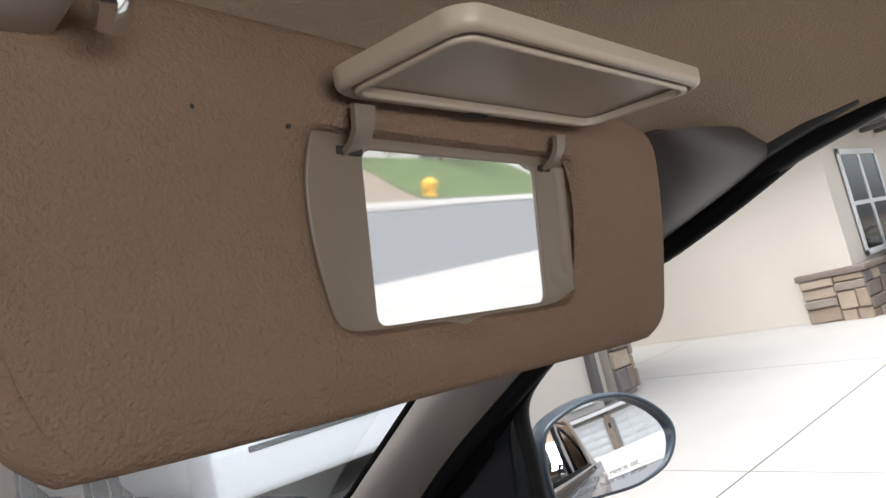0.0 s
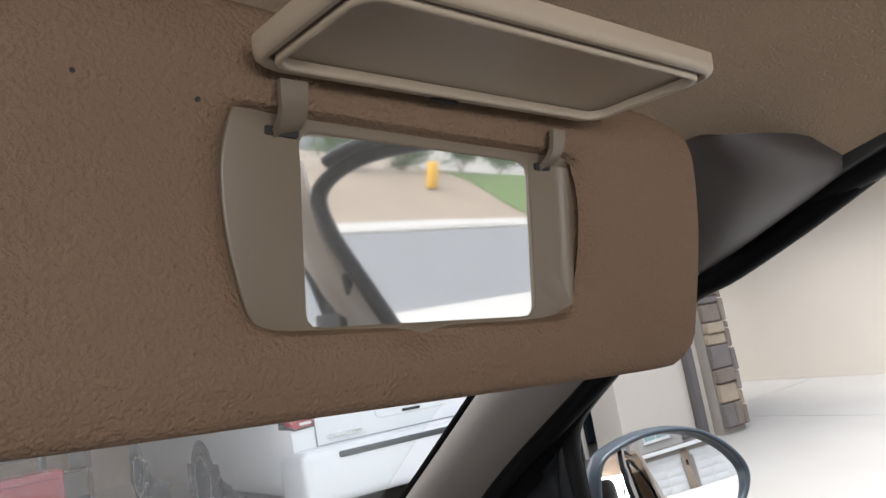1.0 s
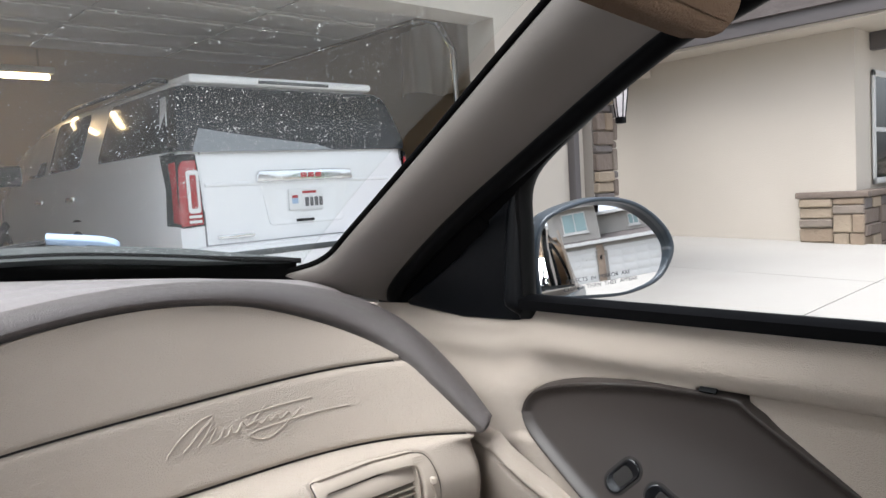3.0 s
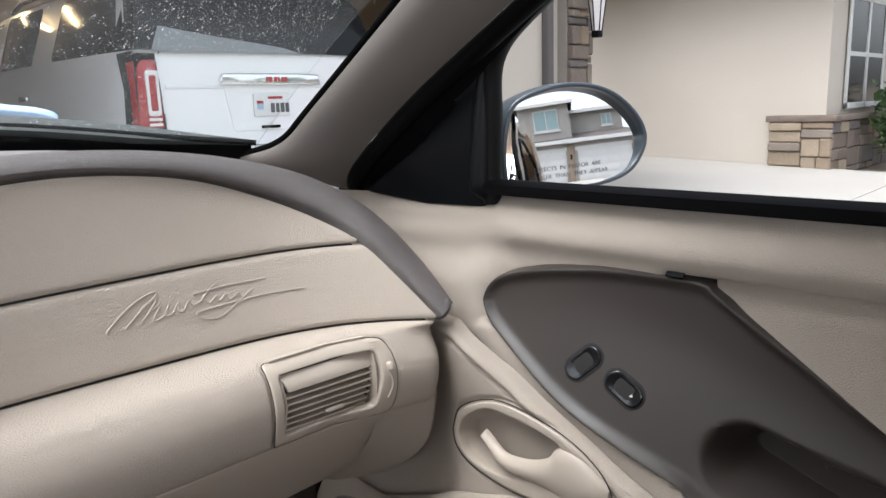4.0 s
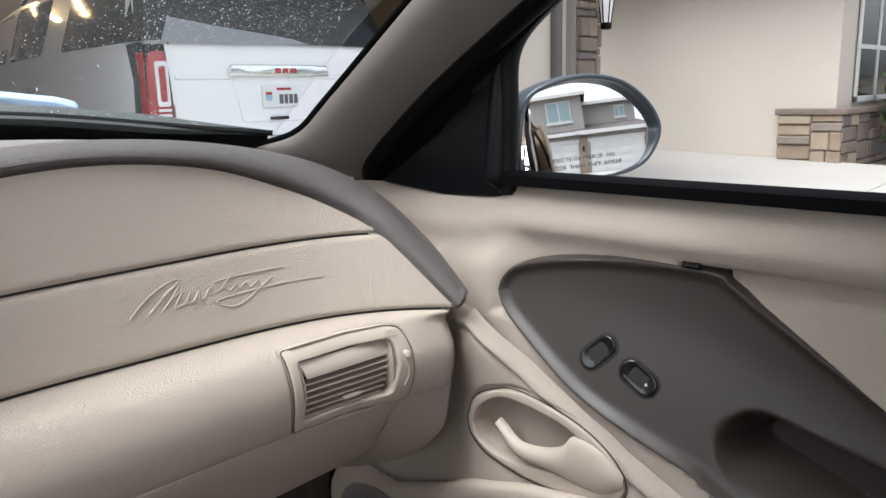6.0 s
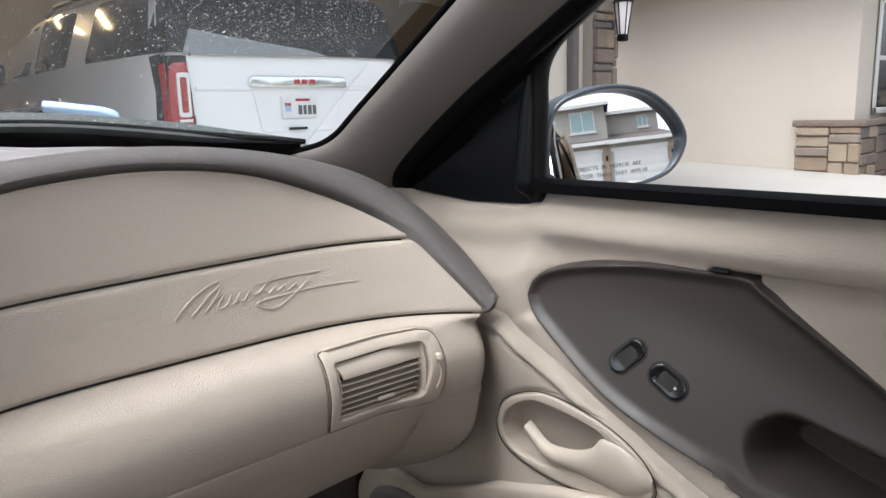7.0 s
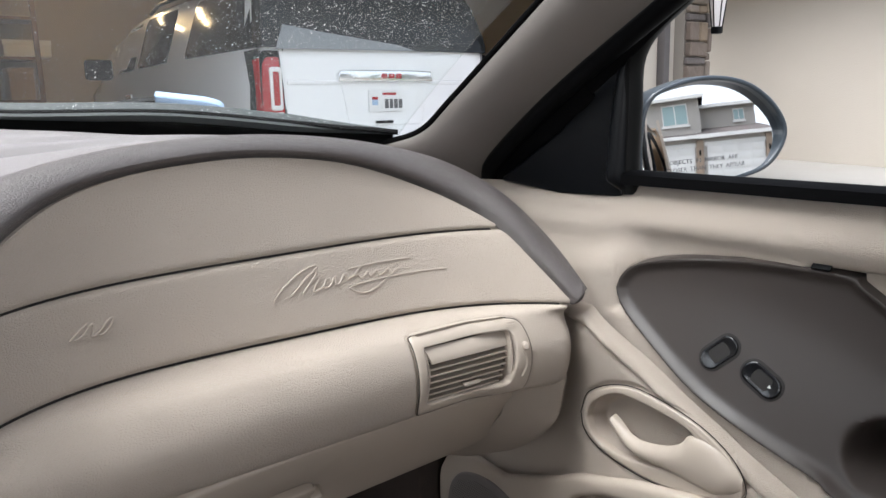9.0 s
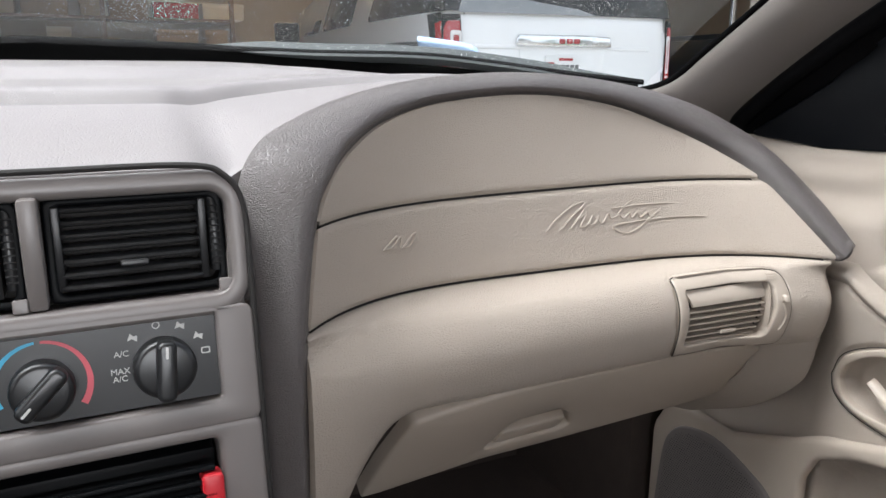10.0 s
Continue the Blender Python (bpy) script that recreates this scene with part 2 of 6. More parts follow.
def raw(name, verts, faces, material, parent=None, label="", smooth=True):
    me = bpy.data.meshes.new(name)
    me.from_pydata([tuple(v) for v in verts], [], faces)
    bm = bmesh.new()
    bm.from_mesh(me)
    bmesh.ops.remove_doubles(bm, verts=bm.verts, dist=1e-5)
    bmesh.ops.recalc_face_normals(bm, faces=bm.faces)
    bm.to_mesh(me)
    bm.free()
    return link_mesh(name, me, material, parent, label, smooth)


def part(name, bm, material, parent=None, label="", smooth=True):
    bmesh.ops.recalc_face_normals(bm, faces=bm.faces)
    me = bpy.data.meshes.new(name)
    bm.to_mesh(me)
    bm.free()
    return link_mesh(name, me, material, parent, label, smooth)


def spline(pts, n):
    """A smooth curve through a few control points (Catmull-Rom), as n points."""
    p = np.array(pts, float)
    p = np.vstack([2 * p[0] - p[1], p, 2 * p[-1] - p[-2]])
    seg = len(p) - 3
    out = []
    for s in np.linspace(0, seg, n):
        i = min(int(s), seg - 1)
        t = s - i
        a, b, c, d = p[i:i + 4]
        out.append(0.5 * (2 * b + (c - a) * t + (2 * a - 5 * b + 4 * c - d) * t * t + (3 * b - a - 3 * c + d) * t ** 3))
    return np.array(out)


def sheet(name, f, nu, nv, thick, material, parent=None, label="", us=None, vs=None, loop=False):
    """A curved panel: f(u, v) over the unit square, given thickness against its normals."""
    us = np.linspace(0, 1, nu) if us is None else us
    vs = np.linspace(0, 1, nv) if vs is None else vs
    nu, nv = len(us), len(vs)
    g = np.array([[f(u, v) for v in vs] for u in us], float)
    du, dv = np.gradient(g, axis=0), np.gradient(g, axis=1)
    n = np.cross(du, dv)
    if loop:
        n[0] = n[-1] = n[0] + n[-1]
    n /= np.maximum(np.linalg.norm(n, axis=2, keepdims=True), 1e-9)
    verts = np.vstack([g.reshape(-1, 3), (g - n * thick).reshape(-1, 3)])
    o = nu * nv
    faces = []
    for i in range(nu - 1):
        for j in range(nv - 1):
            a, b, c, d = i * nv + j, (i + 1) * nv + j, (i + 1) * nv + j + 1, i * nv + j + 1
            faces += [(a, b, c, d), (o + d, o + c, o + b, o + a)]
    for i in range(nu - 1):
        for j in (0, nv - 1):
            a, b = i * nv + j, (i + 1) * nv + j
            faces.append((a, b, o + b, o + a))
    for j in range(nv - 1):
        for i in () if loop else (0, nu - 1):
            a, b = i * nv + j, i * nv + j + 1
            faces.append((a, b, o + b, o + a))
    return raw(name, verts, faces, material, parent, label)


def sweep(name, path, profile, material, parent=None, label="", up=(0, 0, 1), scale=None, caps=True):
    """A closed 2D profile (side, up) carried along a path; scale: a factor at each point."""
    p = np.array(path, float)
    t = np.gradient(p, axis=0)
    t /= np.maximum(np.linalg.norm(t, axis=1, keepdims=True), 1e-9)
    up = np.broadcast_to(np.array(up, float), p.shape)
    side = np.cross(t, up)
    side /= np.linalg.norm(side, axis=1, keepdims=True)
    u2 = np.cross(side, t)
    q = np.array(profile, float)
    s = np.ones(len(p)) if scale is None else np.array(scale, float)
    verts, faces, m = [], [], len(q)
    for i in range(len(p)):
        for a, b in q:
            verts.append(p[i] + s[i] * (a * side[i] + b * u2[i]))
    for i in range(len(p) - 1):
        for j in range(m):
            k = (j + 1) % m
            faces.append((i * m + j, i * m + k, (i + 1) * m + k, (i + 1) * m + j))
    if caps:
        faces += [tuple(range(m)), tuple((len(p) - 1) * m + j for j in range(m))]
    return raw(name, verts, faces, material, parent, label)


def ring(rx, ry=None, n=14):
    ry = rx if ry is None else ry
    return [(rx * math.cos(2 * math.pi * i / n), ry * math.sin(2 * math.pi * i / n)) for i in range(n)]


def rrect(w, h, r, n=5):
    """Outline of a rounded rectangle, centred."""
    out = []
    for cx, cy, a0 in ((w / 2 - r, h / 2 - r, 0), (-w / 2 + r, h / 2 - r, 90), (-w / 2 + r, -h / 2 + r, 180), (w / 2 - r, -h / 2 + r, 270)):
        for i in range(n + 1):
            a = radians(a0 + 90 * i / n)
            out.append((cx + r * math.cos(a), cy + r * math.sin(a)))
    return out


def inset(outline, d):
    """The outline moved inwards by d."""
    q = np.array(outline, float)
    nxt, prv = np.roll(q, -1, axis=0), np.roll(q, 1, axis=0)
    t = nxt - prv
    t /= np.maximum(np.linalg.norm(t, axis=1, keepdims=True), 1e-9)
    n = np.stack([-t[:, 1], t[:, 0]], 1)
    area = np.sum(q[:, 0] * nxt[:, 1] - nxt[:, 0] * q[:, 1])
    return q + n * d * (1 if area > 0 else -1)


def slab(name, outline, place, depth, material, parent=None, label="", bevel=0.0, dish=0.0, smooth=True, hole=None):
    """A plate from a 2D outline: place(a, b, h) gives the point; front at h=0 with a rounded rim, back at h=-depth.
    hole: an inner outline (same count) that is left open."""
    loops = []
    o = np.array(outline, float)
    loops.append((o, -depth))
    if bevel:
        for k in (0, 1, 2, 3):
            a = radians(30 * k)
            loops.append((inset(o, bevel * (1 - math.cos(a))), -bevel * (1 - math.sin(a))))
    else:
        loops.append((o, 0.0))
    if hole is not None:
        h = np.array(hole, float)
        if bevel:
            for k in (3, 2, 1, 0):
                a = radians(30 * k)
                loops.append((inset(h, -bevel * (1 - math.cos(a))), -bevel * (1 - math.sin(a))))
        else:
            loops.append((h, 0.0))
        loops.append((h, -depth))
    elif dish:
        base = loops[-1][0]
        c = base.mean(axis=0)
        for k in (0.9, 0.7, 0.4):
            loops.append((c + (base - c) * k, -dish * (1 - k * k)))
    verts, faces, m = [], [], len(o)
    for q, h in loops:
        verts += [place(a, b, h) for a, b in q]
    for i in range(len(loops) - 1):
        for j in range(m):
            k = (j + 1) % m
            faces.append((i * m + j, i * m + k, (i + 1) * m + k, (i + 1) * m + j))
    if hole is None:
        faces += [tuple(range(m)), tuple((len(loops) - 1) * m + j for j in range(m))]
    else:
        e = (len(loops) - 1) * m
        for j in range(m):
            k = (j + 1) % m
            faces.append((e + j, e + k, k, j))
    return raw(name, verts, faces, material, parent, label, smooth)


def frame_of(origin, ex, ey):
    """place() for slab: a along ex, b along ey, h along their cross product."""
    o, ex, ey = Vector(origin), Vector(ex).normalized(), Vector(ey).normalized()
    ez = ex.cross(ey).normalized()
    return lambda a, b, h: tuple(o + ex * a + ey * b + ez * h)


def box(name, lo, hi, material, parent=None, label="", bevel=0.0, seg=2):
    bm = bmesh.new()
    bmesh.ops.create_cube(bm, size=1)
    lo, hi = Vector(lo), Vector(hi)
    for v in bm.verts:
        v.co = Vector((lo[i] + (v.co[i] + 0.5) * (hi[i] - lo[i]) for i in range(3)))
    if bevel:
        bmesh.ops.bevel(bm, geom=bm.edges[:], offset=bevel, segments=seg, profile=0.5, affect="EDGES")
    return part(name, bm, material, parent, label)


def radial(outline, c, n=96):
    """The outline seen from c at n even angles."""
    q = np.array(outline) - np.array(c)
    ang, rad = np.unwrap(np.arctan2(q[:, 1], q[:, 0])), np.hypot(q[:, 0], q[:, 1])
    if ang[-1] < ang[0]:
        ang, rad = ang[::-1], rad[::-1]
    th = np.linspace(0, 2 * math.pi, n, endpoint=False)
    ext_a = np.concatenate([ang - 2 * math.pi, ang, ang + 2 * math.pi])
    r = np.interp(th + 2 * math.pi * math.floor(ang[0] / (2 * math.pi)), ext_a, np.concatenate([rad] * 3))
    return np.stack([c[0] + r * np.cos(th), c[1] + r * np.sin(th)], 1)


def fine(outline, n=400):
    q = np.vstack([outline, outline[:1]])
    d = np.concatenate([[0], np.cumsum(np.linalg.norm(np.diff(q, axis=0), axis=1))])
    s = np.linspace(0, d[-1], n, endpoint=False)
    return np.stack([np.interp(s, d, q[:, 0]), np.interp(s, d, q[:, 1])], 1)




def inside(poly, y, z):
    """Signed distance to a closed outline, positive within it."""
    a = np.asarray(poly, float)
    b = np.roll(a, -1, axis=0)
    p = np.array([y, z])
    ab, ap = b - a, p - a
    t = np.clip((ap * ab).sum(1) / np.maximum((ab * ab).sum(1), 1e-12), 0, 1)
    d = float(np.min(np.hypot(*(ap - ab * t[:, None]).T)))
    c = (a[:, 1] > z) != (b[:, 1] > z)
    xi = a[:, 0] + (z - a[:, 1]) / np.where(np.abs(ab[:, 1]) < 1e-12, 1e-12, ab[:, 1]) * ab[:, 0]
    return d if int(np.sum(c & (y < xi))) % 2 else -d


# ---- the car: shell, roof and glass ----
MID = -0.13   # the car's middle line


def smooth_step(t):
    t = max(0.0, min(1.0, t))
    return t * t * (3 - 2 * t)


def mirror_x(p):
    return (2 * MID - p[0], p[1], p[2])


BASE = spline([(-0.13, 1.14, 1.098), (0.05, 1.125, 1.092), (0.2, 1.1, 1.08), (0.36, 1.07, 1.065), (0.5, 1.03, 1.05), (0.6, 0.975, 1.042)], 25)
PIL_G = spline([(0.585, 0.985, 1.042), (0.615, 0.925, 1.059), (0.62, 0.86, 1.1), (0.62, 0.7, 1.202), (0.62, 0.527, 1.314), (0.622, 0.41, 1.38), (0.635, 0.32, 1.386), (0.672, 0.25, 1.35)], 40)
PIL_D = spline([(0.7, 0.9, 0.992), (0.675, 0.86, 1.025), (0.66, 0.738, 1.103), (0.66, 0.61, 1.178), (0.662, 0.449, 1.268), (0.665, 0.38, 1.29), (0.668, 0.31, 1.316), (0.673, 0.245, 1.344)], 40)


def windscreen(u, v):
    """u across from the left pillar to the right one, v from the cowl to the header."""
    a = abs(2 * u - 1)
    i = a * 24
    k = min(int(i), 23)
    b = BASE[k] + (BASE[k + 1] - BASE[k]) * (i - k)
    top = np.array([MID + a * (0.6 - MID), 0.36 + 0.06 * (1 - a * a), 1.4 + 0.02 * (1 - a * a)])
    side = np.array([0.635 - b[0], 0, 0]) * (a ** 8) * (1 - abs(2 * v - 1))
    p = b + (top - b) * v + side + np.array([0, 0.02, 0.03]) * 4 * v * (1 - v)
    x = p[0] if u >= 0.5 else 2 * MID - p[0]
    return (x, p[1], p[2])


car_shell = thing("car_body", "blue-grey car body seen from its cabin", "car", (MID, 0.2, 0.35), kind="structure")
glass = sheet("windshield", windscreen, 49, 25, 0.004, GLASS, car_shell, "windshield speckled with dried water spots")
glass.visible_shadow = False
# black borders of the glass
lower = [Vector(windscreen(u, 0.0)) + Vector((0, -0.002, -0.003)) for u in np.linspace(0.02, 1.0, 60)]
sweep("windshield_border", lower, [(0.006, -0.012), (0.006, 0.017), (-0.003, 0.017), (-0.003, -0.012)], FRIT, car_shell)
for flip in (False, True):
    edge = [p + np.array([-0.0015, 0.003, 0.0]) for p in PIL_G[1:34]]
    edge = [mirror_x(p) for p in edge] if flip else edge
    sweep("windshield_border", edge, ring(0.005, 0.005, 10), FRIT, car_shell)


def pillar_face(flip):
    def f(u, v):
        i = u * 39
        k = min(int(i), 38)
        g = PIL_G[k] + (PIL_G[k + 1] - PIL_G[k]) * (i - k)
        d = PIL_D[k] + (PIL_D[k + 1] - PIL_D[k]) * (i - k)
        p = g + (d - g) * v
        b = math.sin(math.pi * v) ** 0.7
        p = p + np.array([-0.028, -0.008, 0.004]) * b
        return mirror_x(p) if flip else tuple(p)
    return f


CAP_TOP = spline([(0.618, 0.44, 1.364), (0.585, 0.37, 1.37), (0.548, 0.315, 1.366), (0.541, 0.285, 1.362), (0.572, 0.269, 1.361), (0.62, 0.264, 1.36), (0.655, 0.26, 1.353), (0.674, 0.252, 1.346)], 24)
CAP_LOW = spline(PIL_D[26:40:3], 24)


def cap_face(u, v, flip):
    """A bulging cap from the seal up to the headliner."""
    k = min(int(round(u * 23)), 23)
    p = CAP_TOP[k] + (CAP_LOW[k] - CAP_TOP[k]) * v + np.array([-0.008, -0.012, -0.012]) * math.sin(math.pi * v) ** 0.7 * (1 - u ** 4)
    return mirror_x(p) if flip else tuple(p)


for flip in (False, True):
    face = pillar_face(flip)
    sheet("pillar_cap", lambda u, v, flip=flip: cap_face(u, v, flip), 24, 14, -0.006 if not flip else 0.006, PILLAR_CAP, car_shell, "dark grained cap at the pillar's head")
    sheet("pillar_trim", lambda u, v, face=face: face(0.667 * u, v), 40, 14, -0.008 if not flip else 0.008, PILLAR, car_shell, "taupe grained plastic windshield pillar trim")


def roof_lining(u, v):
    a = 2 * u - 1
    y = 0.375 - 1.45 * v
    x = MID + a * (0.8 - 0.13 * smooth_step((0.2 - y) / 0.45))
    z = 1.415 - 0.012 * a * a - 0.07 * max(0, abs(a) - 0.82) / 0.18 + 0.025 * math.sin(math.pi * min(1, v * 1.3)) - 0.02 * max(0, 1 - v * 12)
    return (x, y, z)


sheet("headliner", roof_lining, 41, 31, 0.012, LINER, car_shell, "tan woven fabric headliner")


def roof_skin(u, v):
    x, y, z = roof_lining(u, v)
    return (MID + (x - MID) * 1.03, y + 0.04 * (1 - 2 * v), z + 0.035)


sheet("roof", roof_skin, 21, 15, 0.006, SHELL, car_shell)
header = [(MID + a * 0.76, 0.385 + 0.05 * (1 - a * a), 1.415 - 0.008 * a * a) for a in np.linspace(-1, 1, 30)]
sweep("header_trim", header, [(0.04, -0.008), (0.04, 0.018), (-0.04, 0.018), (-0.04, -0.004)], LINER, car_shell)

# black window surround: upright by the mirror, then along the roof rail
STRIP = spline([(0.706, 0.648, 0.99), (0.706, 0.646, 1.08), (0.702, 0.636, 1.15), (0.695, 0.571, 1.2), (0.69, 0.444, 1.271), (0.684, 0.33, 1.309), (0.678, 0.2, 1.343), (0.655, 0.0, 1.365), (0.63, -0.18, 1.345), (0.612, -0.26, 1.3), (0.61, -0.24, 1.25), (0.622, -0.17, 1.18), (0.645, -0.09, 1.09), (0.668, -0.05, 1.0)], 90)
STRIP2 = STRIP[26:60] + np.array([-0.014, 0.0, 0.012])
for flip in (False, True):
    p1 = [mirror_x(p) for p in STRIP] if flip else STRIP
    p2 = [mirror_x(p) for p in STRIP2] if flip else STRIP2
    sweep("window_seal", p1, ring(0.009, 0.012, 10), SEAL, car_shell, up=(-1, 0, 0.2))
    sweep("window_seal", p2, ring(0.0075, 0.009, 10), STRIP_GREY, car_shell, up=(-1, 0, 0.2))

# dashboard panels
UX = 0.33


def face_y(x, z):
    """How far forward the passenger's dash face lies."""
    u, w = x - UX, z - 0.92
    return 0.7568 + 0.0209 * u - 0.0269 * u * u - 12.857 * u ** 4 + 0.2098 * w + 1.0192 * w * u


ARC = spline([(0.046, 0.87), (0.053, 0.92), (0.0605, 0.96), (0.076, 0.989), (0.1, 1.01), (0.14, 1.03), (0.2, 1.0435), (0.29, 1.0495), (0.37, 1.0445), (0.44, 1.031), (0.51, 1.004), (0.556, 0.977), (0.581, 0.953), (0.601, 0.915), (0.617, 0.878)], 120)
SEAM_UP, SEAM_LOW = 0.955, 0.875

dash = thing("dashboard", "two-tone beige and taupe dashboard with an arched brow", "dashboard", (MID, 0.85, 0.75))
arc_top = [p for p in ARC if p[1] >= SEAM_UP + 0.002]


def edge_dip(d):
    return 0.0035 * max(0.0, 1 - d / 0.005) ** 2


def upper_face(u, v):
    i = u * (len(arc_top) - 1)
    k = min(int(i), len(arc_top) - 2)
    ax, az = arc_top[k] + (arc_top[k + 1] - arc_top[k]) * (i - k)
    z0 = SEAM_UP + 0.0012
    z = z0 + max(0.0, az - z0) * v
    return (ax, face_y(ax, z) + edge_dip(z - z0), z)


VS = np.concatenate([[0, 0.012, 0.03, 0.06, 0.1], np.linspace(0.15, 1, 16)])
sheet("upper_panel", upper_face, 70, 0, 0.01, BEIGE, dash, "beige grained vinyl upper panel", vs=VS)


def side_x(z, right):
    a = ARC[:60] if not right else ARC[60:][::-1]
    return float(np.interp(z, a[:, 1], a[:, 0]))


def middle_face(u, v):
    z = SEAM_LOW + 0.0011 + (SEAM_UP - SEAM_LOW - 0.0022) * v
    x0, x1 = side_x(z, False), side_x(z, True)
    x = x0 + (x1 - x0) * u
    d = min(z - SEAM_LOW, SEAM_UP - z)
    return (x, face_y(x, z) + edge_dip(d - 0.0015), z)


sheet("airbag_cover", middle_face, 60, 0, 0.01, BEIGE, dash, "beige grained vinyl airbag cover", vs=np.array([0, 0.02, 0.045, 0.07, 0.12, 0.25, 0.4, 0.6, 0.75, 0.88, 0.93, 0.955, 0.98, 1]))


def bulge_y(x):
    return 0.68 - 0.27 * max(0.0, x - 0.5) - 0.25 * max(0.0, 0.12 - x)


VENT = fine(np.array(spline([(0.427, 0.862), (0.434, 0.8665), (0.5, 0.8665), (0.546, 0.8665), (0.5605, 0.858), (0.5645, 0.825), (0.562, 0.79), (0.552, 0.783), (0.5, 0.785), (0.44, 0.785), (0.43, 0.788), (0.4275, 0.82), (0.427, 0.862)], 140)[:-1]), 160)
SLOT = fine(np.array([(0.4385, 0.8555), (0.543, 0.8555), (0.5465, 0.85), (0.5475, 0.828), (0.542, 0.799), (0.538, 0.7965), (0.441, 0.7965), (0.4385, 0.801)]), 160)


@functools.lru_cache(None)
def roll_profile(x):
    s, b = face_y(min(x, 0.615), SEAM_LOW) + 0.004, bulge_y(x)
    s = max(s, b + 0.004)
    low = 0.78 - 0.045 * max(0.0, (0.15 - x) / 0.06) ** 2
    return spline([(s, SEAM_LOW - 0.0012), (s - 0.45 * (s - b), SEAM_LOW - 0.004), (b + 0.012, 0.861), (b, 0.832), (b + 0.004, 0.8 - (0.78 - low) * 0.5), (b + 0.018, low), (b + 0.06, low - 0.008)], 24)


def roll_y(x, z):
    p = roll_profile(round(x, 4))
    return float(np.interp(z, p[::-1, 1], p[::-1, 0]))


def roll_face(u, v):
    x = round(0.044 + (0.632 - 0.044) * u, 4)
    prof = roll_profile(x)
    i = v * 23
    k = min(int(i), 22)
    y, z = prof[k] + (prof[k + 1] - prof[k]) * (i - k)
    y += 0.03 * max(0.0, (x - 0.606) / 0.026) ** 2
    if 0.42 < x < 0.57:
        y += 0.03 * smooth_step((inside(SLOT, x, z) + 0.006) / 0.004)
        y += 0.0035 * math.exp(-(inside(VENT, x, z) / 0.0022) ** 2)
    return (x, y, z)


RU = np.concatenate([np.linspace(0, 0.63, 52), np.linspace(0.638, 0.89, 110), np.linspace(0.9, 1, 14)])
sheet("lower_panel", roll_face, 0, 0, -0.008, BEIGE, dash, "rolled beige vinyl lower panel", us=RU, vs=np.concatenate([np.linspace(0, 0.86, 64), np.linspace(0.88, 1, 6)]))


def end_face(u, v):
    x = 0.575 + 0.058 * u
    prof = spline([(0.668, 0.8), (0.664, 0.785), (0.666, 0.769), (0.682, 0.72), (0.742, 0.667), (0.844, 0.616)], 20)
    i = v * 19
    k = min(int(i), 18)
    y, z = prof[k] + (prof[k + 1] - prof[k]) * (i - k)
    return (x, y + 0.045 * (1 - u) ** 1.5 + 0.012 * max(0, u - 0.85) / 0.15, z + 0.01 * (1 - u))


sheet("end_panel", end_face, 12, 20, -0.008, BEIGE, dash, "beige vinyl end of the dashboard")


BROW_IN = spline([(0.041, 0.672, 0.55), (0.043, 0.668, 0.75), (0.046, 0.667, 0.87), (0.0605, 0.68, 0.96), (0.076, 0.692, 0.989), (0.1, 0.712, 1.01), (0.14, 0.737, 1.03), (0.2, 0.759, 1.0435), (0.29, 0.777, 1.0495), (0.37, 0.788, 1.0445), (0.44, 0.793, 1.031), (0.51, 0.781, 1.004), (0.556, 0.755, 0.977), (0.581, 0.724, 0.953), (0.601, 0.689, 0.915), (0.619, 0.651, 0.876)], 150)
BROW_OUT = spline([(-0.006, 0.692, 0.55), (-0.006, 0.692, 0.75), (-0.004, 0.692, 0.88), (0.002, 0.697, 0.975), (0.02, 0.712, 1.012), (0.055, 0.737, 1.03), (0.11, 0.76, 1.048), (0.19, 0.782, 1.062), (0.29, 0.8, 1.068), (0.385, 0.808, 1.064), (0.47, 0.81, 1.052), (0.55, 0.805, 1.03), (0.605, 0.785, 1.0), (0.626, 0.752, 0.972), (0.635, 0.7, 0.932), (0.637, 0.65, 0.889)], 150)


def brow_face(u, v):
    k = min(int(round(u * 149)), 149)
    p, q = BROW_IN[k], BROW_OUT[k]
    d = q - p
    n = np.cross(d, BROW_IN[min(k + 1, 149)] - BROW_IN[max(k - 1, 0)])
    n = n / np.linalg.norm(n)
    if n[1] > 0:
        n = -n
    w = np.linalg.norm(d)
    lip = 0.004 * smooth_step(v / 0.08) if v < 0.5 else 0.004
    return tuple(p + d * v + n * (lip + 0.21 * w * math.sin(math.pi * v ** 0.65) ** 0.8) + np.array([0, 0.006, 0]) * (1 - smooth_step(v / 0.06)))


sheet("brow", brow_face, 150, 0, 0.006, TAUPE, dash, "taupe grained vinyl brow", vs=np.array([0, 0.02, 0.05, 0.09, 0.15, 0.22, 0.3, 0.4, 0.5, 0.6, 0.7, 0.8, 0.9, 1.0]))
bm = bmesh.new()
bmesh.ops.create_icosphere(bm, subdivisions=3, radius=1.0)
for v in bm.verts:
    v.co = Vector((0.6258 + 0.0098 * v.co.x, 0.6555 + 0.011 * v.co.y, 0.8855 + 0.01 * v.co.z + 0.006 * v.co.x))
part("brow_tip", bm, TAUPE, dash, "rounded end of the brow")


def backing(u, v):
    z = 0.872 + 0.09 * v
    x0, x1 = side_x(z, False) + 0.004, side_x(z, True) - 0.006
    x = x0 + (x1 - x0) * u
    return (x, face_y(x, z) + 0.006, z)


sheet("panel_backing", backing, 30, 6, 0.003, DARKGAP, dash)


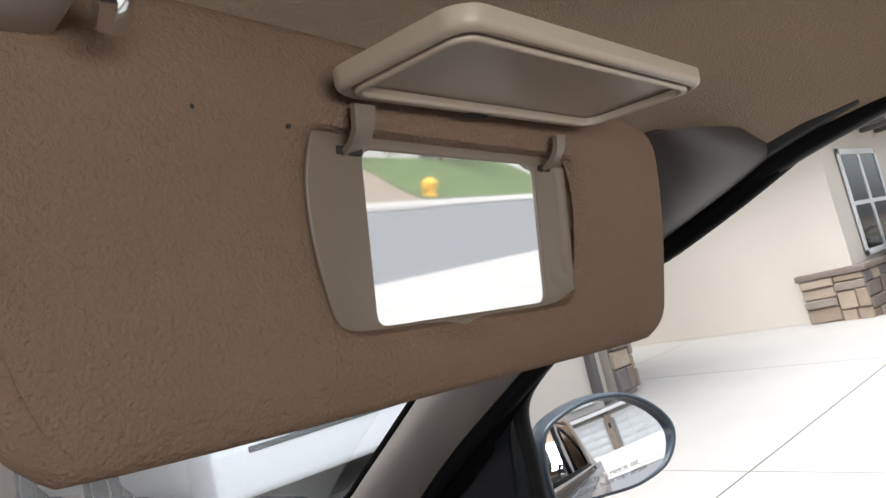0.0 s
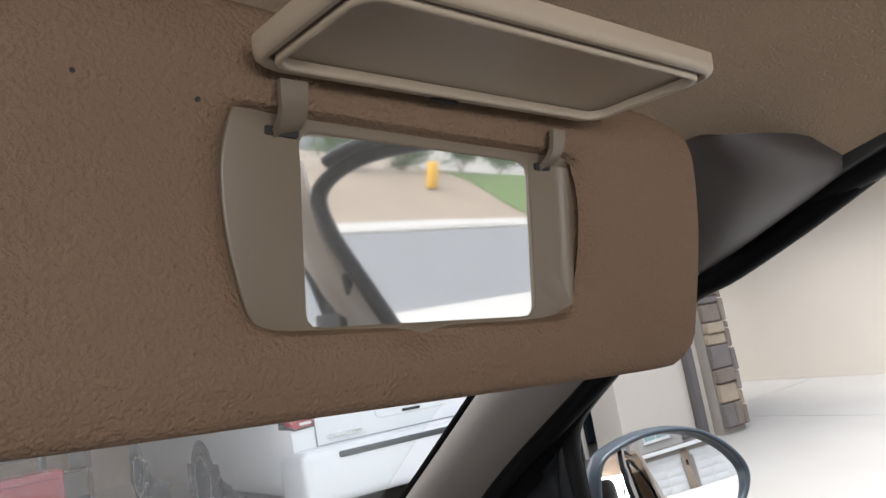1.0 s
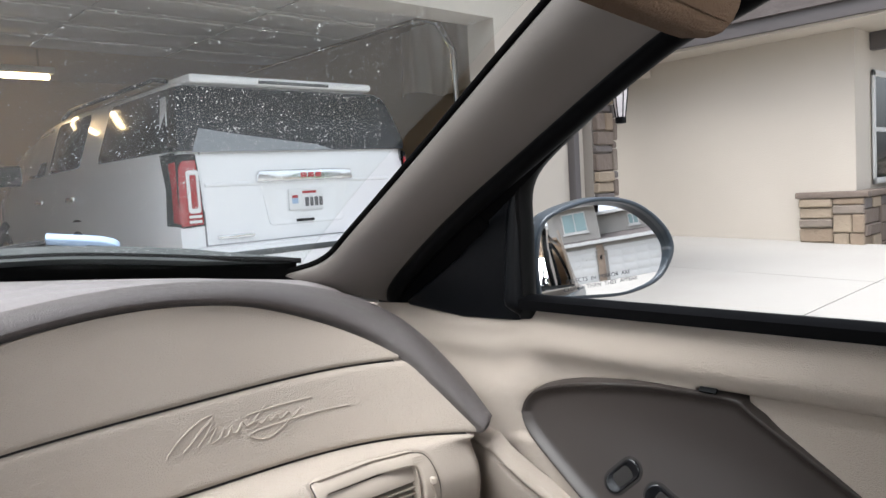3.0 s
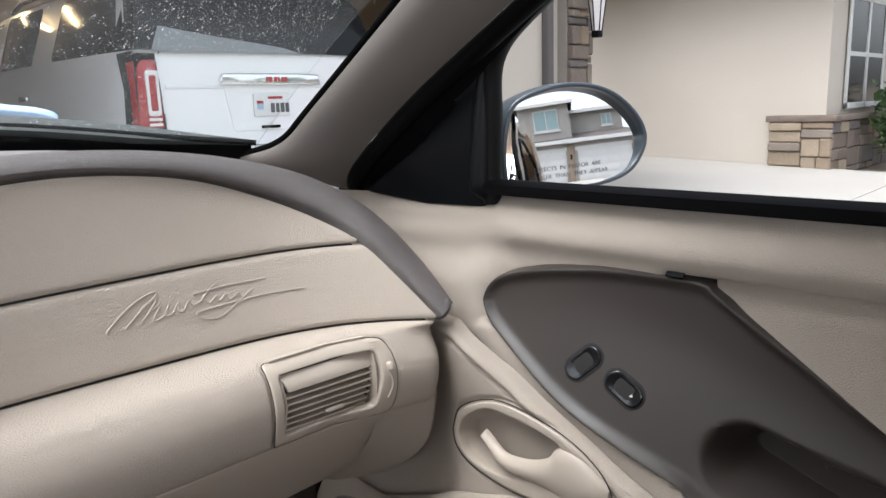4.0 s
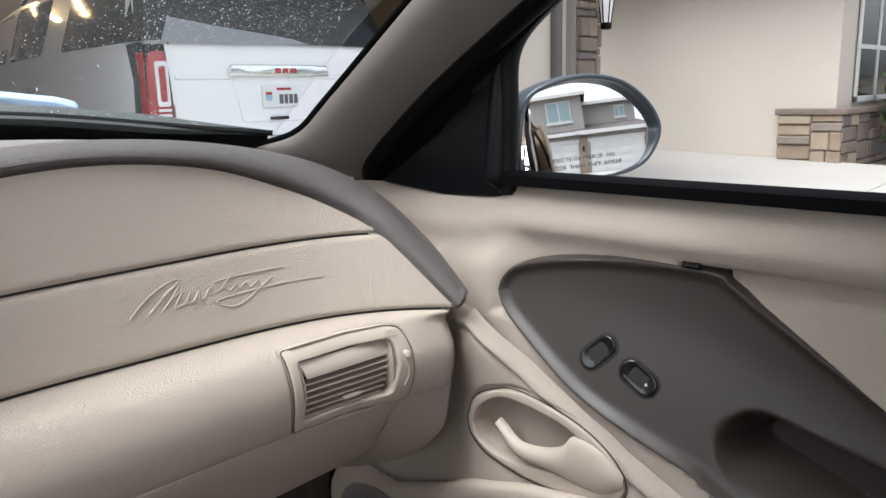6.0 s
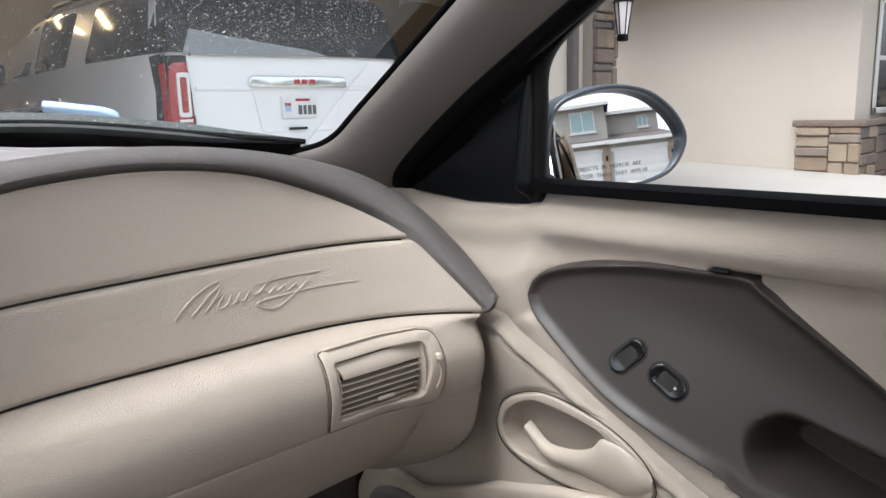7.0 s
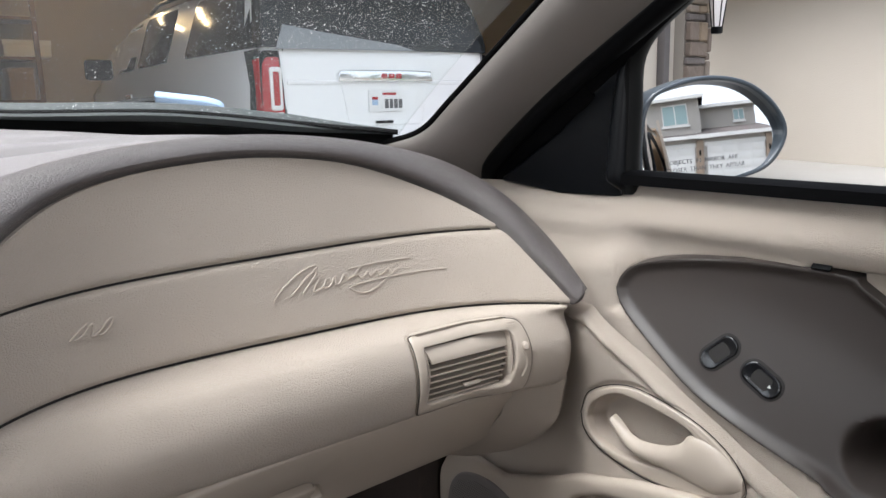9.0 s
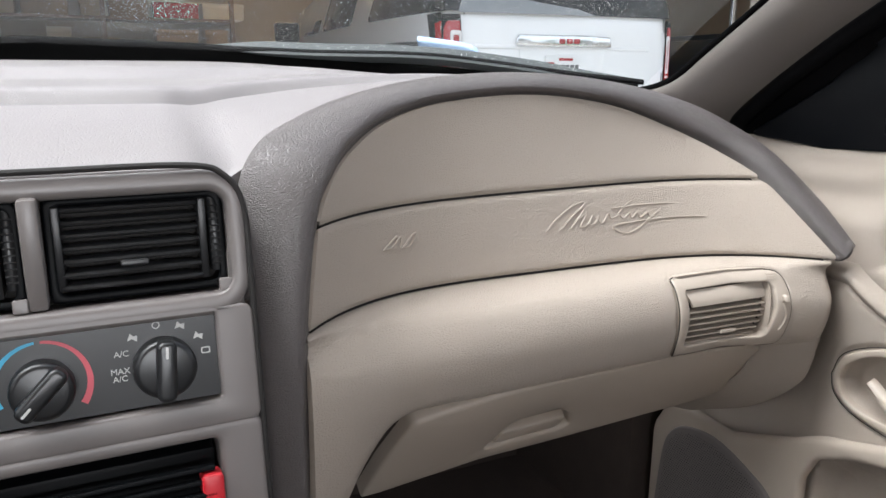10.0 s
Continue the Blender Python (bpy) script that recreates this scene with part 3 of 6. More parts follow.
def pad_rear(x):
    """Rear edge of the dash top: the centre stack's top, then the brow."""
    if x < 0.0:
        return 0.674 + 0.02 * smooth_step((x + 0.03) / 0.03), 1.006 - 0.012 * smooth_step((x + 0.03) / 0.03)
    o = BROW_OUT[30:]
    return float(np.interp(x, o[:, 0], o[:, 1])) + 0.001, float(np.interp(x, o[:, 0], o[:, 2])) - 0.002


def pad_front(x):
    a = abs(x - MID) + MID
    i = np.interp(a, BASE[:, 0], np.arange(25))
    k = min(int(i), 23)
    b = BASE[k] + (BASE[k + 1] - BASE[k]) * (i - k)
    return b[1] - 0.005, b[2] - 0.012


def top_pad(u, v):
    x = -0.9 + 1.525 * u
    (y0, z0), (y1, z1) = pad_rear(x), pad_front(x)
    z = z0 + (z1 - z0) * (v ** 1.2)
    z += (0.012 * smooth_step(v / 0.1) - 0.012) * smooth_step((0.03 - x) / 0.05) + 0.02 * math.sin(math.pi * min(1, v * 1.2)) * smooth_step((0.2 - x) / 0.25)
    stepped = 1.0 + 0.08 * float(np.interp(v, [0, 0.1, 0.42, 0.436, 0.45, 0.74, 0.76, 0.8, 1.0], [0.075, 0.22, 0.54, 0.68, 0.725, 0.8, 0.83, 0.96, 1.07]))
    w = smooth_step((0.3 - x) / 0.3)
    z = z * (1 - w) + (stepped + (z0 - 1.006) * (1 - v) ** 3) * w
    z += 0.006 * (1 - w) * (smooth_step((v - 0.42) / 0.03) - smooth_step((v - 0.9) / 0.1))
    return (x, y0 + (y1 - y0) * v, z)


sheet("top_pad", top_pad, 103, 0, 0.01, TAUPE_LIT, dash, "taupe grained vinyl dash top",
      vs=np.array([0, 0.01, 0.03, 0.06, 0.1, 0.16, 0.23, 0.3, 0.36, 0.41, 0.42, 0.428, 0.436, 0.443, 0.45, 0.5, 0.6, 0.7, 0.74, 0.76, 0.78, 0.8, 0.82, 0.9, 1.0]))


# glove box
glove_pl = frame_of((0.372, 0.74, 0.717), (1, 0, 0), (0, -0.567, 0.82))
gl_c = (-0.07, -0.008)
gl_out = fine(np.array([(-0.25, -0.086), (-0.12, -0.06), (-0.012, -0.056), (0.119, -0.047), (0.19, -0.042), (0.222, -0.025), (0.235, 0.008), (0.23, 0.04), (0.215, 0.056), (0.16, 0.072), (0.065, 0.081), (-0.07, 0.077), (-0.13, 0.072), (-0.2, 0.058), (-0.222, 0.052), (-0.24, -0.02)]), 160)
gl_lat = fine(np.array([(-0.122, -0.034), (-0.1, -0.035), (-0.03, -0.029), (-0.021, -0.024), (-0.03, 0.0), (-0.052, 0.017), (-0.094, 0.013), (-0.105, 0.005)]), 160)
glove = slab("glove_box_door", radial(gl_out, gl_c, 160), glove_pl, 0.018, BEIGE_PLAIN, dash, "beige glove box door", bevel=0.005, hole=radial(gl_lat, gl_c, 160))
slab("latch_recess", inset(gl_lat, -0.003), lambda a, b, h: glove_pl(a, b, h - 0.014), 0.004, BEIGE_PLAIN, glove)
slab("latch", rrect(0.078, 0.022, 0.006), lambda a, b, h: glove_pl(a - 0.07 + 0.3 * b, b - 0.022 + 0.06 * a, h - 0.003), 0.01, BEIGE_PLAIN, glove, "moulded latch handle", bevel=0.003)

# side vent, following the roll
def vent_pl(a, b, h):
    return (a - 0.1 * h, roll_y(a, b) - h, b)


vc = (0.493, 0.826)
vent = slab("side_vent", radial(VENT, vc, 160), lambda a, b, h: vent_pl(a, b, h + 0.0025), 0.012, BEIGE_PLAIN, dash, "beige side air vent with louvres", bevel=0.0025, hole=radial(SLOT, vc, 160))
sweep("vent_joint", [vent_pl(a, b, 0.0004) for a, b in np.vstack([VENT, VENT[:2]])], ring(0.0007, 0.0007, 6), DARKGAP, vent, up=(0, -1, 0), caps=False)
slab("vent_cavity", SLOT, lambda a, b, h: vent_pl(a, b, h - 0.019), 0.003, DARKGAP, vent)
sheet("louvre_top", lambda u, v: (0.4455 + 0.0975 * u - 0.005 * v * (1 - 2 * u), roll_y(0.493, 0.835) - 0.07 * (0.05 * u) + 0.0025 + 0.007 * v * v - 0.002 * (1 - v), 0.8385 + 0.0155 * v), 12, 8, 0.003, BEIGE_PLAIN, vent, "wide top blade")
for k in range(6):
    z = 0.8335 - 0.0068 * k
    y = roll_y(0.49, z) + 0.0045 + 0.0006 * k
    slab("louvre", rrect(0.102 - 0.001 * k, 0.011, 0.001), frame_of((0.4945 - 0.0012 * k, y, z), (1, -0.06, 0.0), (0, 1.0, 0.08)), 0.0018, BEIGE_PLAIN, vent)
for x in (0.4415, 0.5455):
    sheet("louvre_cheek", lambda u, v, x=x: (x + 0.003 * (0.5 - abs(v - 0.5)) * (1 if x < 0.5 else -1), roll_y(x, 0.8 + 0.054 * v) + 0.002 + 0.012 * u, 0.8 + 0.054 * v), 4, 12, 0.0015, BEIGE_PLAIN, vent)
slab("louvre_tab", rrect(0.022, 0.0045, 0.002), frame_of((0.497, roll_y(0.497, 0.806) - 0.002, 0.8065), (1, -0.05, 0), (0, 0.25, 1)), 0.006, BEIGE_PLAIN, vent, bevel=0.0012)
slab("thumb_wheel", rrect(0.0065, 0.008, 0.0025), lambda a, b, h: vent_pl(a + 0.5565, b + 0.8385, h + 0.007), 0.008, BEIGE_PLAIN, vent, bevel=0.002)
sweep("wheel_rim", [vent_pl(0.5545 + 0.004 * math.sin(math.pi * k / 11), 0.804 + 0.03 * k / 11, 0.0025) for k in range(12)], ring(0.0018, 0.0018, 6), BEIGE_PLAIN, vent, up=(0, -1, 0))
for k in range(3):
    slab("mark_line", rrect(0.01, 0.0011, 0.0004), lambda a, b, h, k=k: vent_pl(a + 0.5475, b + 0.8585 + 0.0024 * k, h + 0.0033), 0.001, BEIGE_PLAIN, vent)

# centre stack
stack = thing("centre_stack", "taupe centre stack with vents and climate controls", "console", (MID, 0.7, 0.75))
SF = Vector((0, 0.15, 1)).normalized()


def stack_pl(cx, cz, out=0.0):
    return frame_of((cx, 0.652 + 0.15 * (cz - 0.93) - out, cz), (1, 0, 0), tuple(SF))


slab("stack_bezel", rrect(0.264, 0.1, 0.026, 8), stack_pl(MID, 0.9565), 0.05, TAUPE_PLAIN, stack, "taupe plastic vent bezel", bevel=0.005, hole=[(a, b + 0.0005) for a, b in rrect(0.238, 0.07, 0.012, 8)])
# dark tube for the bezel's gap and the shadow line along it
sweep("stack_gap", spline([(MID - 0.14, 0.664, 1.0095), (MID, 0.664, 1.0095), (MID + 0.094, 0.664, 1.0092), (MID + 0.12, 0.663, 1.001), (MID + 0.131, 0.661, 0.978), (MID + 0.132, 0.653, 0.93), (MID + 0.132, 0.637, 0.82), (MID + 0.132, 0.62, 0.7)], 70), ring(0.0022, 0.0022, 8), DARKGAP, stack, up=(0, -1, 0.2))
box("stack_divider", (MID - 0.006, 0.654, 0.922), (MID + 0.006, 0.69, 0.994), TAUPE_PLAIN, stack, bevel=0.003)
for cx in (MID - 0.0625, MID + 0.0625):
    cv = slab("centre_vent", rrect(0.112, 0.068, 0.006), stack_pl(cx, 0.957, -0.012), 0.02, BLACK, stack, "black air vent with louvres", bevel=0.002, hole=rrect(0.1, 0.058, 0.005))
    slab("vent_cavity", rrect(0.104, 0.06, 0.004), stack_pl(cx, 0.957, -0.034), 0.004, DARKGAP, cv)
    for k in range(7):
        z = 0.957 + 0.0255 - 0.0083 * k
        bar_y = 0.664 + 0.15 * (z - 0.93)
        sweep("louvre", [(cx - 0.05, bar_y + 0.004, z), (cx - 0.048, bar_y + 0.001, z), (cx - 0.044, bar_y, z), (cx + 0.034, bar_y, z), (cx + 0.038, bar_y + 0.001, z), (cx + 0.04, bar_y + 0.004, z)], [(-0.0024, -0.003), (-0.0014, 0.0008), (0.0, 0.0016), (0.0014, 0.0008), (0.0024, -0.003), (0.002, -0.012), (-0.002, -0.012)], LOUVRE, cv, up=(0, -1, 0))
    for d in (-0.0485, 0.041):
        box("louvre_stile", (cx + d - 0.0025, 0.6645 + 0.15 * 0.03 - 0.004, 0.93), (cx + d + 0.0025, 0.685, 0.986), LOUVRE, cv, bevel=0.001)
    slab("louvre_tab", rrect(0.018, 0.004, 0.0018), stack_pl(cx - 0.004, 0.9475, -0.004), 0.006, LOUVRE, cv, bevel=0.001)
    sweep("thumb_wheel", [(cx + 0.049, 0.6685 + 0.15 * (z - 0.93) - 0.003 * math.sin(math.pi * (z - 0.935) / 0.05), z) for z in np.linspace(0.935, 0.985, 12)], ring(0.004, 0.004, 10), LOUVRE, cv, "ribbed thumb wheel", up=(0, -1, 0))
    for k in range(10):
        z = 0.94 + 0.0044 * k
        sweep("rib", [(cx + 0.0455, 0.6645 + 0.15 * (z - 0.93) - 0.003 * math.sin(math.pi * (z - 0.935) / 0.05), z), (cx + 0.0525, 0.6645 + 0.15 * (z - 0.93) - 0.003 * math.sin(math.pi * (z - 0.935) / 0.05), z)], ring(0.0007, 0.0007, 6), LOUVRE, cv)
    slab("wheel_mark", rrect(0.009, 0.009, 0.0015), stack_pl(cx + 0.0525, 0.927, -0.002), 0.004, TAUPE_PLAIN, cv, bevel=0.001)
slab("climate_surround", rrect(0.262, 0.084, 0.008), stack_pl(MID, 0.872, 0.001), 0.05, TAUPE_PLAIN, stack, bevel=0.003, hole=[(a, b + 0.008) for a, b in rrect(0.21, 0.062, 0.004)])
climate = slab("climate_panel", rrect(0.212, 0.064, 0.003), stack_pl(MID, 0.882, -0.006), 0.01, LOUVRE, stack, "dark climate control panel")
for i, (kx, r, turn) in enumerate(((-0.21, 0.0188, 20), (MID - 0.003, 0.0188, 225), (-0.06, 0.02, 86))):
    pl = stack_pl(kx, 0.8765 if kx > -0.1 else 0.874, -0.004)
    knob = slab("control_knob", ring(r, r, 28), lambda a, b, h, pl=pl: pl(a, b, h + 0.014), 0.016, LOUVRE, climate, "black rotary knob", bevel=0.004)
    c, s = math.cos(radians(turn)), math.sin(radians(turn))
    slab("grip", rrect(2 * r, r * 0.62, r * 0.25), lambda a, b, h, pl=pl, c=c, s=s: pl(a * c - b * s, a * s + b * c, h + 0.024), 0.012, LOUVRE, knob, bevel=0.003)
    slab("pointer", rrect(r * 0.4, 0.0016, 0.0006), lambda a, b, h, pl=pl, c=c, s=s, r=r: pl((a + r * 0.65) * c - b * s, (a + r * 0.65) * s + b * c, h + 0.0245), 0.001, TRIM_WHITE, knob)
slab("radio_surround", rrect(0.262, 0.13, 0.008), stack_pl(MID, 0.77, 0.001), 0.05, TAUPE_PLAIN, stack, bevel=0.004, hole=rrect(0.2, 0.106, 0.004))
box("stack_body", (MID - 0.13, 0.69, 0.55), (MID + 0.13, 0.85, 0.99), DARKGAP, stack)
box("stack_side", (MID + 0.118, 0.66, 0.55), (MID + 0.128, 0.7, 0.95), TAUPE_PLAIN, stack, bevel=0.003)
box("stack_foot", (MID - 0.128, 0.61, 0.3), (MID + 0.128, 0.68, 0.71), TAUPE_PLAIN, stack, bevel=0.01)


# ---- passenger door ----
door = thing("passenger_door", "beige and taupe trim panel of the passenger door", "car door", (0.72, 0.1, 0.4))


bez = spline([(0.641, 0.888), (0.634, 0.905), (0.615, 0.92), (0.568, 0.932), (0.5, 0.94), (0.436, 0.941), (0.396, 0.938), (0.38, 0.926), (0.3, 0.872), (0.1, 0.738), (0.03, 0.68), (0.15, 0.655), (0.28, 0.69), (0.382, 0.737), (0.404, 0.75), (0.464, 0.771), (0.531, 0.799), (0.606, 0.848), (0.632, 0.87), (0.641, 0.888)], 240)[:-1]
bez_c = (0.3, 0.775)


def pad_top(y):
    return float(np.interp(y, [-0.1, 0.3, 0.42, 0.465, 0.53, 0.6, 0.652], [0.655, 0.685, 0.735, 0.756, 0.79, 0.83, 0.868]))


def door_upper(u, v):
    """The roll under the window and the panel below it, sunk behind the armrest bezel."""
    y = 0.93 - 1.6 * u
    z = 0.66 + 0.345 * v
    sunk = smooth_step((inside(bez, y, z) - 0.002) / 0.01)
    sunk = max(sunk, smooth_step((0.944 - z) / 0.02) * smooth_step((0.5 - y) / 0.03) * smooth_step((z - 0.9 - 0.67 * (y - 0.38)) / 0.01))
    x = 0.7 + 0.09 * sunk - 0.012 * math.exp(-((z - 0.962) / 0.016) ** 2)
    x += 0.016 * smooth_step((z - 0.985) / 0.02) - 0.06 * max(0, y - 0.66) - 0.25 * max(0, y - 0.84)
    near = max(smooth_step((y - 0.6) / 0.06) * smooth_step((0.965 - z) / 0.06), smooth_step((0.885 - z) / 0.03) * smooth_step((y - 0.25) / 0.1))
    x -= 0.031 * near * smooth_step((z - pad_top(y) + 0.03) / 0.012) * (1 - sunk)
    return (x, y, z - 0.012 * smooth_step((y - 0.64) / 0.05) * v)


def door_insert(u, v):
    """The flat panel between the roll and the armrest's sloping edge."""
    y = 0.39 - 0.85 * u
    z0 = max(0.45, 0.922 + 0.67 * (y - 0.38))
    z = z0 + (0.955 - z0) * v
    return (0.71 - 0.006 * smooth_step((z - 0.935) / 0.02) + 0.004 * math.exp(-((z - 0.925) / 0.006) ** 2), y, z)


sheet("door_insert", door_insert, 60, 40, 0.008, BEIGE, door, "beige grained vinyl door insert")
UU = np.concatenate([np.linspace(0, 0.17, 14), np.linspace(0.175, 0.5, 120), np.linspace(0.51, 1, 30)])
sheet("upper_trim", door_upper, 0, 0, 0.012, BEIGE, door, "beige grained vinyl upper door trim", us=UU, vs=np.concatenate([np.linspace(0, 0.4, 20), np.linspace(0.41, 1, 66)]))

cup_out = fine(np.array(spline([(0.664, 0.738), (0.652, 0.766), (0.613, 0.786), (0.574, 0.789), (0.516, 0.777), (0.476, 0.757), (0.456, 0.732), (0.462, 0.71), (0.515, 0.694), (0.575, 0.69), (0.632, 0.7), (0.658, 0.717), (0.664, 0.738)], 80)[:-1]), 120)
cup_in = fine(np.array(spline([(0.653, 0.735), (0.645, 0.754), (0.616, 0.773), (0.584, 0.775), (0.535, 0.768), (0.513, 0.759), (0.511, 0.745), (0.52, 0.725), (0.56, 0.71), (0.61, 0.706), (0.643, 0.716), (0.653, 0.735)], 80)[:-1]), 120)
pocket_in = [(0.676, 0.4), (0.678, 0.6), (0.662, 0.632), (0.62, 0.652), (0.577, 0.661), (0.5, 0.67), (0.3, 0.66), (0.1, 0.64), (0.1, 0.4)]


def lower_pad(u, v):
    """The padded lower trim, its top edge running down from the dash to the armrest."""
    y = 0.705 - 0.803 * u
    top = pad_top(y)
    z = 0.3 + (top - 0.3) * v
    d = top - z
    x = 0.648 - 0.012 * smooth_step((y - 0.58) / 0.06) * smooth_step((z - 0.76) / 0.08)
    x += 0.03 * smooth_step((0.006 - d) / 0.012) - 0.004 * math.exp(-((d - 0.012) / 0.006) ** 2) + 0.005 * math.exp(-((d - 0.022) / 0.0028) ** 2)
    x += 0.012 * smooth_step((y - 0.652) / 0.05)
    if 0.68 < z < 0.8 and y > 0.44:
        x += 0.024 * smooth_step((inside(cup_in, y, z) + 0.006) / 0.014) + 0.004 * math.exp(-(inside(cup_out, y, z) / 0.003) ** 2)
    if z < 0.68:
        x += 0.032 * smooth_step(inside(pocket_in, y, z) / 0.02)
    return (x, y, z)


LV = np.concatenate([np.linspace(0, 0.7, 20), np.linspace(0.705, 0.9, 46), np.linspace(0.905, 1, 26)])
sheet("lower_trim", lower_pad, 0, 0, 0.012, BEIGE, door, "beige grained vinyl lower door trim", vs=LV, us=np.concatenate([np.linspace(0, 0.3, 110), np.linspace(0.305, 1, 60)]))
# dark sheet painted in for the shadow between dash end and door
sheet("door_gap", lambda u, v: (0.705, 0.95 - 0.31 * u, 0.3 + 0.62 * v), 6, 6, 0.006, DARKGAP, door)
sheet("front_trim", lambda u, v: (0.661 + 0.02 * smooth_step((0.01 - 0.238 * u) / 0.01), 0.94 - 0.238 * u, 0.3 + 0.5 * v), 30, 8, 0.008, BEIGE, door)


box("door_skin", (0.755, -0.9, 0.3), (0.77, 0.96, 0.985), SHELL, door, "blue-grey outer door skin", bevel=0.004)


# armrest bezel: a dished dark shell, its lower half leaning inwards, with the grip sunk into it
def bez_x(y, z):
    zc = np.interp(y, [0.03, 0.274, 0.319, 0.368, 0.423, 0.483, 0.55, 0.626, 0.65], [0.72, 0.824, 0.843, 0.86, 0.88, 0.894, 0.897, 0.889, 0.885])
    s = (zc - z) / 0.012
    x = 0.694 + 0.1 * (0.5 - y) - 0.27 * 0.012 * (math.log1p(math.exp(min(s, 40))) if s < 40 else s)
    ax, az = 0.352 - y, 0.783 - z
    t = max(0.0, min(1.0, (ax * 0.25 + az * 0.075) / 0.0681))
    r = math.hypot(0.352 - 0.25 * t - y, 0.783 - 0.075 * t - z)
    return min(x + 0.06 * smooth_step((0.037 - r) / 0.032), max(x, 0.746))


def bezel_face(u, v):
    k = int(round(u * len(bez))) % len(bez)
    q = bez[k]
    y, z = bez_c[0] + (q[0] - bez_c[0]) * v, bez_c[1] + (q[1] - bez_c[1]) * v
    rim = inside(bez, y, z) if v < 0.9999 else 0.0
    x = bez_x(y, z) - 0.006 * math.exp(-((rim - 0.004) / 0.006) ** 2) + 0.02 * smooth_step((0.003 - rim) / 0.004)
    return (x, y, z)


BV = np.concatenate([np.linspace(0.0, 0.9, 80), np.linspace(0.91, 1.0, 20)])
armrest = sheet("armrest_bezel", bezel_face, 240, 0, 0.003, ARMREST, door, "dark taupe armrest bezel", vs=BV, loop=True)
sheet("trim_clip", lambda u, v: (bez_x(0.42, 0.938) - 0.009 + 0.004 * v, 0.431 - 0.017 * u, 0.9395 + 0.0035 * v), 4, 4, -0.002, BLACK, armrest)
for (cy, cz), ang, mark in (((0.5095, 0.8425), 44, False), ((0.4645, 0.826), -30, True)):
    c, s = math.cos(radians(ang)), math.sin(radians(ang))

    def pl(a, b, h, cy=cy, cz=cz, c=c, s=s):
        y, z = cy - (a * c - b * s), cz + (a * s + b * c)
        return (bez_x(y, z) - h, y, z)

    sw = slab("window_switch", rrect(0.046, 0.027, 0.0132, 8), lambda a, b, h, pl=pl: pl(a, b, h + 0.0006), 0.01, DARKGAP, armrest, "black rocker switch", bevel=0.0005)
    slab("rocker", rrect(0.0415, 0.0225, 0.011, 8), lambda a, b, h, pl=pl: pl(a, b, h + 0.0009 + 0.0022 * (abs(a) / 0.022) ** 2), 0.004, GLOSS, sw, "glossy black rocker", bevel=0.0018, dish=0.0012)
    if mark:
        slab("arrow", [(-0.0024, -0.0026), (0.003, 0), (-0.0024, 0.0026)], lambda a, b, h, pl=pl: pl(0.6 * a + 0.01, 0.6 * b, h + 0.0014), 0.0006, TRIM_WHITE, sw)

cc = (0.585, 0.742)
slab("handle_cup", radial(inset(cup_out, 0.002), cc, 120), lambda a, b, h: (0.6445 - h, a, b), 0.03, BEIGE_PLAIN, door, "moulded beige door handle cup", bevel=0.0025, hole=radial(inset(cup_in, -0.001), cc, 120))
sweep("cup_joint", [(0.6462, a, b) for a, b in np.vstack([cup_out, cup_out[:2]])], ring(0.0006, 0.0006, 6), DARKGAP, door, up=(-1, 0, 0), caps=False)
LEV_UP = spline([(0.621, 0.744), (0.611, 0.7385), (0.598, 0.7315), (0.58, 0.7285), (0.55, 0.7325), (0.527, 0.743), (0.514, 0.757), (0.487, 0.754), (0.459, 0.734)], 50)
LEV_LOW = spline([(0.62, 0.74), (0.609, 0.731), (0.596, 0.7215), (0.577, 0.716), (0.552, 0.7155), (0.53, 0.7145), (0.508, 0.712), (0.484, 0.712), (0.46, 0.725)], 50)


def lever_face(u, v):
    i = int(round(u * 49))
    p = LEV_UP[i] + (LEV_LOW[i] - LEV_UP[i]) * v
    return (0.648 - 0.0065 * math.sin(math.pi * v) ** 0.5 * smooth_step((1 - u) / 0.08 + 0.15) + 0.007 * smooth_step((p[0] - 0.575) / 0.045), p[0], p[1])


sheet("release_lever", lever_face, 50, 0, 0.004, BEIGE_PLAIN, door, "beige inner door release lever", vs=np.array([0, 0.02, 0.06, 0.12, 0.2, 0.35, 0.5, 0.65, 0.8, 0.88, 0.94, 0.98, 1]))
pk_out = [(0.935, 0.3), (0.932, 0.56), (0.905, 0.604), (0.85, 0.612), (0.794, 0.606), (0.701, 0.641), (0.663, 0.661), (0.623, 0.672), (0.578, 0.686), (0.505, 0.7), (0.4, 0.7), (0.2, 0.69), (-0.1, 0.66), (-0.1, 0.3)]
pc = (0.45, 0.52)
slab("map_pocket", radial(fine(np.array(pk_out)), pc, 200), lambda a, b, h: (0.633 - h, a, b), 0.012, BEIGE_PLAIN, door, "beige moulded map pocket", bevel=0.007, hole=radial(fine(np.array(pocket_in)), pc, 200))
gr_out = fine(np.array(spline([(0.92, 0.38), (0.914, 0.444), (0.904, 0.533), (0.888, 0.568), (0.86, 0.586), (0.81, 0.592), (0.755, 0.576), (0.713, 0.552), (0.69, 0.5), (0.69, 0.38), (0.92, 0.38)], 60)[:-1]), 80)
grille = slab("speaker_grille", gr_out, lambda a, b, h: (0.6285 - h, a, b), 0.012, TAUPE_PLAIN, door, "perforated speaker grille", bevel=0.003)
hv, hf = [], []
